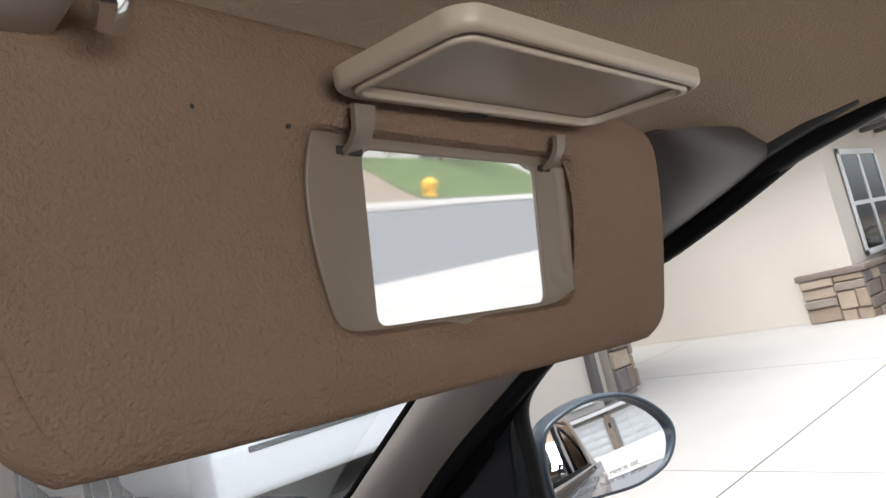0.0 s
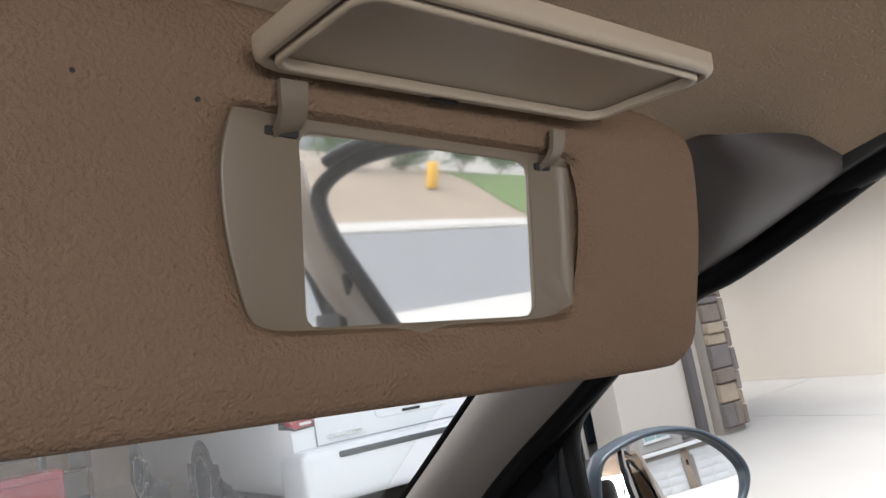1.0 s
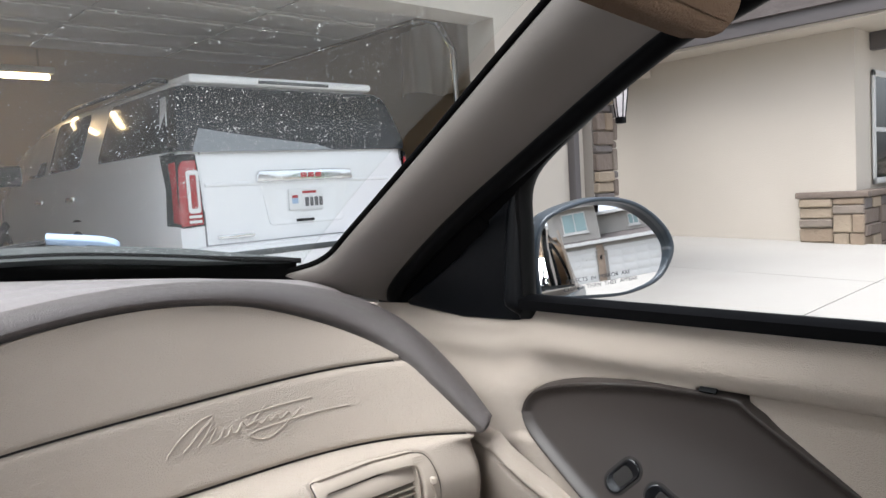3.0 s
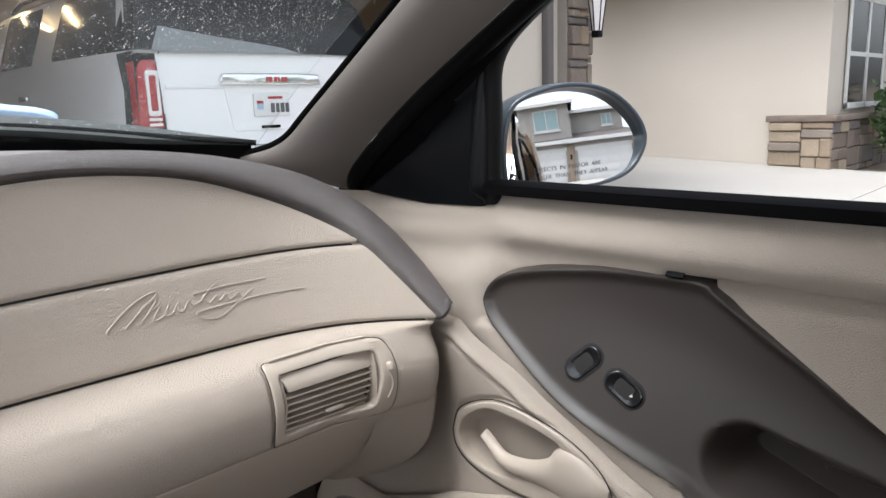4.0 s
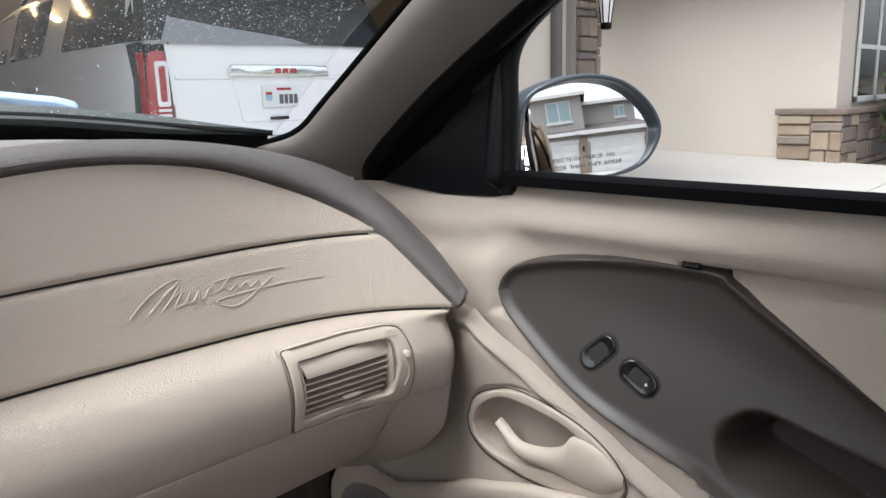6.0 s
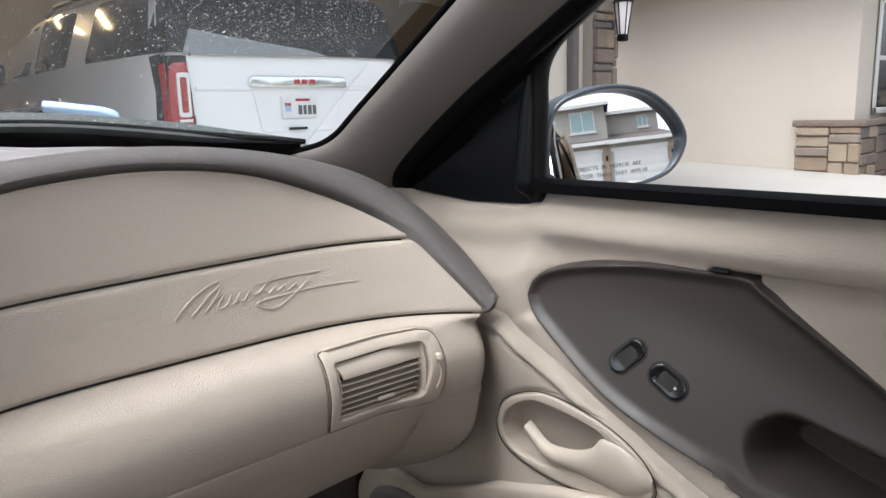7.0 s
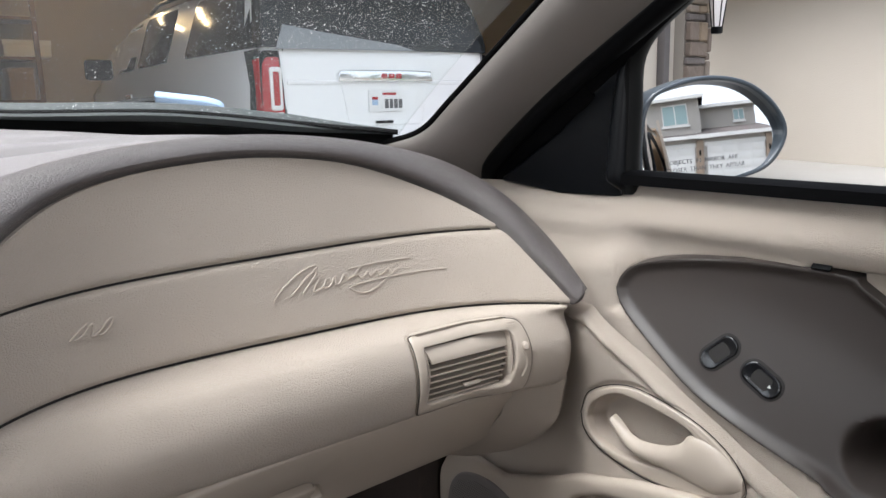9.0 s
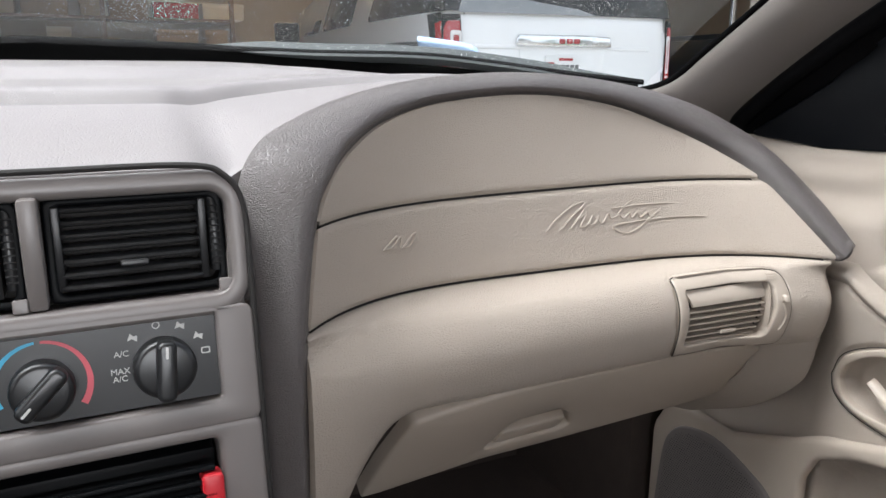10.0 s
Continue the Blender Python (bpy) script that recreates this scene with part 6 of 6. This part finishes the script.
slab("tailgate_crease", rrect(1.56, 0.03, 0.01), lambda a, b, h: tail_pl(a, b + 1.265, h + 0.008), 0.02, WHITE_PAINT, suv, bevel=0.008)
bar = slab("chrome_bar", [(-0.4, 1.27), (0.4, 1.27), (0.405, 1.3), (0.39, 1.345), (0.2, 1.352), (-0.38, 1.35), (-0.405, 1.32)], lambda a, b, h: tail_pl(a, b, h + 0.035), 0.05, CHROME, suv, "chrome tailgate bar", bevel=0.012)
for k in range(3):
    slab("badge_bar", rrect(0.05, 0.035, 0.006), lambda a, b, h, k=k: tail_pl(a - 0.03 + 0.062 * k, b + 1.31, h + 0.04), 0.01, RED_LENS, bar, bevel=0.003)
slab("plate_recess", [(-0.32, 0.98), (-0.29, 0.96), (0.29, 0.96), (0.32, 0.98), (0.37, 1.26), (-0.37, 1.26)], lambda a, b, h: tail_pl(a, b, h + 0.006), 0.02, WHITE_PAINT, suv, bevel=0.006, dish=0.014)
PLATE = pbr("plate_white", (0.7, 0.7, 0.7), 0.4, var=0.04)
plate = slab("number_plate", rrect(0.29, 0.155, 0.012), lambda a, b, h: tail_pl(a - 0.01, b + 1.135, h + 0.014), 0.01, PLATE, suv, "white number plate", bevel=0.003)
for k, (w, c) in enumerate(((0.032, INK), (0.028, INK), (0.032, INK), (0.03, INK))):
    slab("plate_bar", rrect(w, 0.066, 0.004), lambda a, b, h, k=k: tail_pl(a - 0.005 + 0.04 * k, b + 1.115, h + 0.016), 0.004, c, plate)
slab("plate_patch", rrect(0.05, 0.05, 0.004), lambda a, b, h: tail_pl(a - 0.105, b + 1.13, h + 0.016), 0.004, BLUE, plate)
slab("plate_patch", rrect(0.05, 0.02, 0.004), lambda a, b, h: tail_pl(a - 0.105, b + 1.155, h + 0.018), 0.004, RED_LENS, plate)
slab("plate_strip", rrect(0.12, 0.018, 0.004), lambda a, b, h: tail_pl(a + 0.02, b + 1.185, h + 0.016), 0.004, RED_LENS, plate)
WEDGE = pbr("grey_cover", (0.22, 0.24, 0.26), 0.6, var=0.05)
box("tailgate_handle", (SC - 0.1, 4.69, 0.975), (SC + 0.04, 4.72, 0.995), BLACK, suv, bevel=0.004)
bump = box("bumper", (SC - 1.0, 4.5, 0.5), (SC + 1.0, 4.95, 0.86), WHITE_PAINT, suv, "white rear bumper", bevel=0.06, seg=4)
box("bumper_strip", (SC - 0.75, 4.49, 0.78), (SC + 0.75, 4.52, 0.82), BLADE, bump, bevel=0.008)
box("badge", (SC - 0.72, 4.7, 0.9), (SC - 0.45, 4.715, 0.925), CHROME, suv, bevel=0.003)
# wiper of the rear window, grey wedge laid on its glass
slab("rear_shelf", [(-0.86, 1.48), (0.25, 1.49), (0.1, 1.53), (-0.5, 1.6), (-0.78, 1.64)], lambda a, b, h: tail_pl(a, b, h + 0.039), 0.004, WEDGE, suv, "grey cargo cover edge in the rear window", bevel=0.001)
for y in (6.62, 9.0):
    slab("wheel_arch", ring(0.48, 0.48, 36), lambda a, b, h, y=y: (SC - 1.012 - h, y + a, max(0.52, 0.6 + b)), 0.08, BLACK, suv, bevel=0.004)
    for sgn in (-1, 1):
        wheel = slab("wheel", ring(0.37, 0.37, 36), lambda a, b, h, y=y, sgn=sgn: (SC + sgn * (0.99 + 0.03 + h), y + a, 0.63 + b), 0.24, TYRE, suv, "black tyre on an alloy rim", bevel=0.04)
        slab("rim", ring(0.24, 0.24, 30), lambda a, b, h, y=y, sgn=sgn: (SC + sgn * (0.99 + 0.035 + h), y + a, 0.63 + b), 0.03, CHROME, wheel, bevel=0.01, dish=0.02)
for y in (6.55, 7.45):
    box("door_handle", (SC - 1.05, y, 1.22), (SC - 1.01, y + 0.2, 1.26), CHROME, suv, bevel=0.008)
box("wing_mirror", (SC - 1.25, 8.15, 1.42), (SC - 1.0, 8.28, 1.62), BLACK, suv, bevel=0.03)
for sgn in (-1, 1):
    sweep("roof_rail", [(SC + sgn * 0.72, 5.3, 2.03), (SC + sgn * 0.73, 5.5, 2.07), (SC + sgn * 0.73, 7.4, 2.07), (SC + sgn * 0.72, 7.7, 2.02)], ring(0.018, 0.018, 8), BLACK, suv)

# ---- things in the garage ----
TUBE = glowing("lit_tube", (1.0, 0.68, 0.33), 12.0)
for x, y in ((2.18, 9.6),):
    fixture = thing("tube_lamp", "lit fluorescent tube lamp under the garage ceiling", "lamp", (x, y, 3.05), group="garage lamps")
    box("housing", (x - 0.65, y - 0.07, 2.76), (x + 0.65, y + 0.07, 2.84), TRIM_WHITE, fixture, bevel=0.01)
    for d in (-0.5, 0.5):
        box("hanger", (x + d - 0.01, y - 0.01, 2.84), (x + d + 0.01, y + 0.01, 3.05), CHROME, fixture)
    sweep("tube", [(x - 0.6, y, 2.73), (x + 0.6, y, 2.73)], ring(0.03, 0.03, 12), TUBE, fixture, "glowing tube")
chest = thing("tool_chest", "red steel tool chest with drawers", "tool chest", (0.2, 6.7, 0.22))
box("chest_body", (-0.7, 6.4, 0.25), (0.95, 7.0, 0.98), RED, chest, bevel=0.02)
for k in range(4):
    for j in range(3):
        box("drawer", (-0.66 + 0.54 * j, 6.38, 0.3 + 0.16 * k), (-0.16 + 0.54 * j, 6.41, 0.44 + 0.16 * k), RED, chest, bevel=0.008)
shelf = thing("shelf_unit", "wooden garage shelves loaded with boxes", "shelves", (-0.5, 11.4, 0.3))
for z in (0.7, 1.25, 1.8, 2.3):
    box("board", (-3.2, 11.2, z), (1.9, 11.75, z + 0.04), BRASSWOOD, shelf)
for x in (-3.2, -1.5, 0.2, 1.86):
    box("post", (x, 11.2, 0.3), (x + 0.06, 11.26, 2.6), BRASSWOOD, shelf)
rb = random.Random(8)
for z in (0.74, 1.29, 1.84):
    x = -3.1
    while x < 1.6:
        w, h = rb.uniform(0.25, 0.6), rb.uniform(0.2, 0.42)
        cartons = thing("storage_box", "storage box on the garage shelf", "box", (x + w / 2, 11.45, z), group="boxes on the shelves")
        mat_b = rb.choice((CARDBOARD, CARDBOARD, BRASSWOOD, RED_LENS, TARP))
        box("carton", (x, 11.25, z), (x + w, 11.7, z + h), mat_b, cartons, bevel=0.01)
        box("lid", (x - 0.008, 11.242, z + h - 0.06), (x + w + 0.008, 11.71, z + h + 0.006), mat_b, cartons, bevel=0.006)
        x += w + rb.uniform(0.03, 0.15)
sheet_f = lambda u, v: (5.68 - 0.05 * math.sin(u * 16 + 2 * v) - 0.02 * math.sin(u * 41), 5.05 + 1.6 * u, 2.2 + 0.05 * math.sin(u * 9) * (1 - v) + 0.75 * v)
tagged(sheet("hanging_sheet", sheet_f, 90, 16, 0.01, TARP), "pale cloth sheet hanging on the garage wall", "sheet")
cab = thing("storage_cabinet", "grey steel storage cabinet against the garage wall", "cabinet", (5.45, 6.6, 0.3))
box("cabinet_body", (5.2, 5.2, 0.3), (5.7, 8.0, 1.45), SHELL, cab, bevel=0.02)
for k in range(3):
    box("cabinet_door", (5.18, 5.23 + 0.92 * k, 0.36), (5.21, 6.12 + 0.92 * k, 1.4), SHELL, cab, bevel=0.008)


# ---- plants ----
def foliage(name, centre, radii, count, size, seed, parent, material=None, label=""):
    """A crown of many small leaves in clumps, with gaps."""
    r = random.Random(seed)
    vs, fs = [], []
    clumps = []
    for _ in range(26):
        d = Vector((r.gauss(0, 1), r.gauss(0, 1), r.gauss(0, 1))).normalized() * r.uniform(0.35, 1.0)
        clumps.append((Vector((d.x * radii[0], d.y * radii[1], d.z * radii[2])), r.uniform(0.2, 0.42)))
    for _ in range(count):
        c, k = r.choice(clumps)
        p = Vector(centre) + c + Vector((r.gauss(0, radii[0] * k), r.gauss(0, radii[1] * k), r.gauss(0, radii[2] * k))) * 0.6
        t = Vector((r.gauss(0, 1), r.gauss(0, 1), r.gauss(0, 0.7))).normalized()
        b = t.cross(Vector((r.gauss(0, 1), r.gauss(0, 1), r.gauss(0, 1)))).normalized()
        s = size * r.uniform(0.6, 1.4)
        o = len(vs)
        vs += [p - t * s, p + b * s * 0.4, p + t * s, p - b * s * 0.4]
        fs.append((o, o + 1, o + 2, o + 3))
    return raw(name, vs, fs, material or LEAF, parent, label, smooth=False)


def shrub(x, y, h, w, seed, label="green leafy shrub"):
    z = land_z(x, y)
    s = thing("shrub", label, "shrub", (x, y, z))
    for k in range(5):
        a = k * 1.256 + seed
        sweep("stem", [(x, y, z - 0.02), (x + 0.2 * w * math.cos(a), y + 0.2 * w * math.sin(a), z + 0.5 * h), (x + 0.35 * w * math.cos(a), y + 0.35 * w * math.sin(a), z + 0.8 * h)], ring(0.015, 0.015, 6), BRASSWOOD, s, scale=[1, 0.7, 0.3])
    foliage("crown", (x, y, z + 0.55 * h), (w * 0.5, w * 0.5, h * 0.45), int(900 * w * h) + 700, 0.05, seed, s)
    return s


def tree(x, y, h, seed):
    z = land_z(x, y)
    t = thing("tree", "young street tree with a green crown", "tree", (x, y, z))
    sweep("trunk", [(x, y, z - 0.1), (x + 0.04, y, z + 0.25 * h), (x, y + 0.05, z + 0.5 * h), (x + 0.05, y, z + 0.85 * h)], ring(0.09, 0.09, 10), BRASSWOOD, t, scale=[1.2, 0.9, 0.7, 0.3])
    for k in range(6):
        a = k * 1.05 + seed
        sweep("limb", [(x, y, z + (0.4 + 0.05 * k) * h), (x + 0.5 * math.cos(a), y + 0.5 * math.sin(a), z + (0.55 + 0.05 * k) * h), (x + 0.9 * math.cos(a), y + 0.9 * math.sin(a), z + (0.62 + 0.06 * k) * h)], ring(0.035, 0.035, 6), BRASSWOOD, t, scale=[1, 0.7, 0.3])
    foliage("crown", (x, y, z + 0.7 * h), (1.3, 1.3, 0.3 * h), 3800, 0.1, seed, t)
    return t


shrub(10.15, 2.35, 1.25, 0.8, 3, "green leafy shrub beside the house wall")
shrub(11.2, 2.0, 1.2, 1.0, 5, "green leafy shrub beside the house wall")
for i, (x, y, h, w) in enumerate(((17.6, -16.4, 1.4, 1.8), (20.0, -16.8, 1.2, 1.6), (15.2, -16.6, 1.6, 2.2), (27.2, -14.8, 1.0, 1.4), (28.2, -15.2, 0.9, 1.3), (22.6, -16.9, 1.0, 1.2), (12.8, -16.5, 1.5, 2.0))):
    shrub(x, y, h, w, 20 + i, "green leafy shrub in the yard across the street")
tree(21.5, -15.6, 4.4, 2)
tree(13.5, -17.0, 5.0, 7)
hyd = thing("yellow_hydrant", "yellow fire hydrant on the far pavement", "hydrant", (17.1, -12.7, 0))
hz = land_z(17.1, -12.7)
sweep("barrel", [(17.1, -12.7, hz), (17.1, -12.7, hz + 0.05), (17.1, -12.7, hz + 0.08), (17.1, -12.7, hz + 0.32), (17.1, -12.7, hz + 0.34), (17.1, -12.7, hz + 0.42), (17.1, -12.7, hz + 0.54)], ring(0.19, 0.19, 14), YELLOW, hyd, up=(0, 1, 0), scale=[1.4, 1.4, 1, 1, 1.3, 1.25, 0.4])
for d in (-1, 1):
    sweep("nozzle", [(17.1, -12.7, hz + 0.26), (17.1 + 0.3 * d, -12.7, hz + 0.26)], ring(0.07, 0.07, 10), YELLOW, hyd)
cone = thing("orange_marker", "orange utility marker post in the yard", "marker", (14.4, -14.4, 0))
cz = land_z(14.4, -14.4)
box("post", (14.25, -14.5, cz), (14.55, -14.3, cz + 0.75), YELLOW, cone, bevel=0.05)


# ---- houses across the street ----
def far_window(x, z, w, h, y, parent):
    wi = box("window", (x, y, z), (x + w, y + 0.06, z + h), TRIM_WHITE, parent, bevel=0.01)
    for k in range(2):
        box("pane", (x + 0.08 + k * (w - 0.08) / 2, y + 0.055, z + 0.1), (x + (k + 1) * (w - 0.08) / 2, y + 0.07, z + h - 0.1), PANE, wi)
    box("window_sill", (x - 0.1, y, z - 0.12), (x + w + 0.1, y + 0.12, z), TRIM_WHITE, wi)


PANE = pbr("pale_window_glass", (0.2, 0.3, 0.3), 0.08, var=0.1, spec=0.8)
PALE = pbr("pale_wall_paint", (0.42, 0.41, 0.385), 0.95, var=0.05, vscale=0.6)


def far_house(x0, wall, label, doors, pillars, y=-17.4, upper=((0.5, 5.6, 0.8, 5.7, 1.9, 3.7, 2.0, 1.4), (5.6, 12.5, 2.6, 5.4, 8.5, 3.8, 1.6, 1.1))):
    """upper: storeys from one x to another, set back, to a height, each with a window (x, z, width, height)."""
    zb = land_z(x0 + 6, -17.6)
    h = thing("house", label, "house", (x0 + 7, y - 4, zb))
    box("wall", (x0, y - 8, zb - 0.6), (x0 + 14, y, zb + 3.0), wall, h)
    roofs = [(x0 - 0.5, x0 + 14.5, y + 0.5, y - 3, zb + 2.95)]
    for u0, u1, back, top, wx, wz, ww, wh in upper:
        box("upper_wall", (x0 + u0, y - 7, zb + 3.0), (x0 + u1, y - back, zb + top), wall, h)
        roofs.append((x0 + u0 - 0.45, x0 + u1 + 0.45, y - back + 0.5, y - back - 3.2, zb + top - 0.05))
        far_window(x0 + wx, zb + wz, ww, wh, y - back, h)
    for a, b, w2, e, z in roofs:
        raw("roof", [(a, w2, z), (b, w2, z), (b - 0.8, e, z + 1.1), (a + 0.8, e, z + 1.1), (a, e - 3, z), (b, e - 3, z)], [(0, 1, 2, 3), (3, 2, 5, 4), (0, 3, 4), (1, 5, 2)], SHINGLE, h, "grey tiled roof", smooth=False)
        box("fascia", (a, w2 - 0.05, z - 0.2), (b, w2 + 0.04, z + 0.04), TRIM_WHITE, h)
    for dx, dw in doors:
        d = box("garage_door", (x0 + dx, y, zb - 0.05), (x0 + dx + dw, y + 0.06, zb + 2.25), TRIM_WHITE, h, "white sectional garage door")
        for k in range(4):
            for j in range(max(2, int(dw / 1.1))):
                n = max(2, int(dw / 1.1))
                box("door_panel", (x0 + dx + dw / n * j + 0.08, y + 0.06, zb + 0.05 + 0.56 * k), (x0 + dx + dw / n * (j + 1) - 0.08, y + 0.085, zb + 0.48 + 0.56 * k), TRIM_WHITE, d, bevel=0.01)
        box("door_head", (x0 + dx - 0.2, y, zb + 2.25), (x0 + dx + dw + 0.2, y + 0.1, zb + 2.5), TRIM_WHITE, h)
    for dx in pillars:
        box("pillar", (x0 + dx, y - 0.1, zb - 0.3), (x0 + dx + 0.6, y + 0.22, zb + 2.7), STONE_A, h, "stone pillar", bevel=0.02)
        box("wall_light", (x0 + dx + 0.22, y + 0.22, zb + 1.6), (x0 + dx + 0.38, y + 0.36, zb + 1.95), BLACK, h, bevel=0.02)
    return h


far_house(-6.0, GREY_STUCCO, "grey two-storey house with white garage doors", ((4.6, 2.7), (8.3, 4.9)), (3.8, 7.4, 13.3),
          upper=((0.2, 3.6, 1.6, 5.0, 2.2, 3.5, 0.9, 1.1), (3.6, 8.0, 0.6, 6.0, 4.9, 3.95, 2.1, 1.6), (8.0, 13.4, 2.6, 5.7, 11.2, 4.3, 1.1, 0.95)))
far_house(22.5, PALE, "pale two-storey house with white garage doors", ((3.6, 4.9), (9.4, 3.0)), (2.6, 8.7, 12.6))
far_house(40.5, GREY_STUCCO, "grey two-storey house with white garage doors", ((3.6, 4.9), (9.4, 3.0)), (2.6, 8.7, 12.6))
land("far_drive", -2, 8.5, -17.5, -12.3, 0.035, CONCRETE, 0.1, 10, 20, "pale concrete driveway across the street", "driveway")
land("far_drive", 25.5, 36.5, -17.5, -12.3, 0.04, CONCRETE, 0.1, 10, 20, "pale concrete driveway across the street", "driveway")

# ---- stones, last ----
SHAPES = {}


def stone_mesh(w, h, d, seed):
    key = (round(w, 2), round(h, 2), seed % 4)
    if key not in SHAPES:
        r = random.Random(seed)
        bm = bmesh.new()
        bmesh.ops.create_cube(bm, size=1)
        for v in bm.verts:
            v.co = Vector((v.co.x * d * (1 + 0.25 * r.random()), v.co.y * w - 0.006 * r.random(), v.co.z * h - 0.006 * r.random()))
        bmesh.ops.bevel(bm, geom=bm.edges[:], offset=0.012, segments=1, affect="EDGES")
        me = bpy.data.meshes.new("stone")
        bm.to_mesh(me)
        bm.free()
        SHAPES[key] = me
    return SHAPES[key]


STONES = [pbr("stone_shade", c, 0.9, var=0.22, vscale=5, bump=0.7, bscale=22, dist=0.02) for c in ((0.17, 0.135, 0.112), (0.26, 0.2, 0.145), (0.14, 0.122, 0.115), (0.21, 0.175, 0.145), (0.31, 0.25, 0.185))]


def stone(parent, centre, w, h, d, seed, turned=False):
    me = stone_mesh(w, h, d, seed).copy()
    me.materials.append(STONES[seed % 5 if seed % 7 else 0])
    ob = new("stone", me)
    ob.parent = parent
    ob.location = Vector(centre) - ORG[parent]
    ob.rotation_euler = (0, 0, radians(90) if turned else 0)
    return ob


wains = box("wainscot_core", (8.93, 2.85, 0.0), (9.0, 3.5, 0.78), MORTAR, house, "ledge stone wainscot")
box("wainscot_core", (9.0, 2.85, 0.0), (13.0, 2.92, 0.78), MORTAR, house)
box("wainscot_cap", (8.86, 2.76, 0.78), (9.0, 3.53, 0.85), STONES[0], house, "brown stone cap", bevel=0.012)
box("wainscot_cap", (9.0, 2.76, 0.78), (13.0, 2.92, 0.85), STONES[0], house, bevel=0.012)
rs = random.Random(3)
seed = 1


def ledge(parent, start, end, low, high, put, seed):
    """Uneven coursed stones: short stretches, each with its own rows."""
    p = start
    while p < end - 0.05:
        run = min(rs.uniform(0.24, 0.6), end - p)
        z = low
        while z < high - 0.03:
            h = min(rs.choice((0.07, 0.1, 0.13, 0.17, 0.21)), high - z)
            q = p
            while q < p + run - 0.02:
                w = min(rs.uniform(0.12, 0.42), p + run - q)
                w = p + run - q if p + run - q - w < 0.08 else w
                put(parent, q + w / 2, z + h / 2, w - 0.008, h - 0.008, seed)
                seed += rs.randint(1, 9)
                q += w
            z += h
        p += run
    return seed


seed = ledge(wains, 2.81, 3.5, 0.18, 0.78, lambda pa, q, z, w, h, s: stone(pa, (8.92 - 0.012 * (s % 3), q, z), w, h, 0.05, s), seed)
seed = ledge(wains, 8.9, 12.6, 0.18, 0.78, lambda pa, q, z, w, h, s: stone(pa, (q, 2.84 - 0.012 * (s % 3), z), w, h, 0.05, s, True), seed)
pil = [o for o in house.children if o.name.startswith("pilaster_core")][0]
seed = ledge(pil, 5.74, 6.07, 0.3, 2.95, lambda pa, q, z, w, h, s: stone(pa, (q, 4.085 - 0.01 * (s % 3), z), w, h, 0.06, s, True), seed)
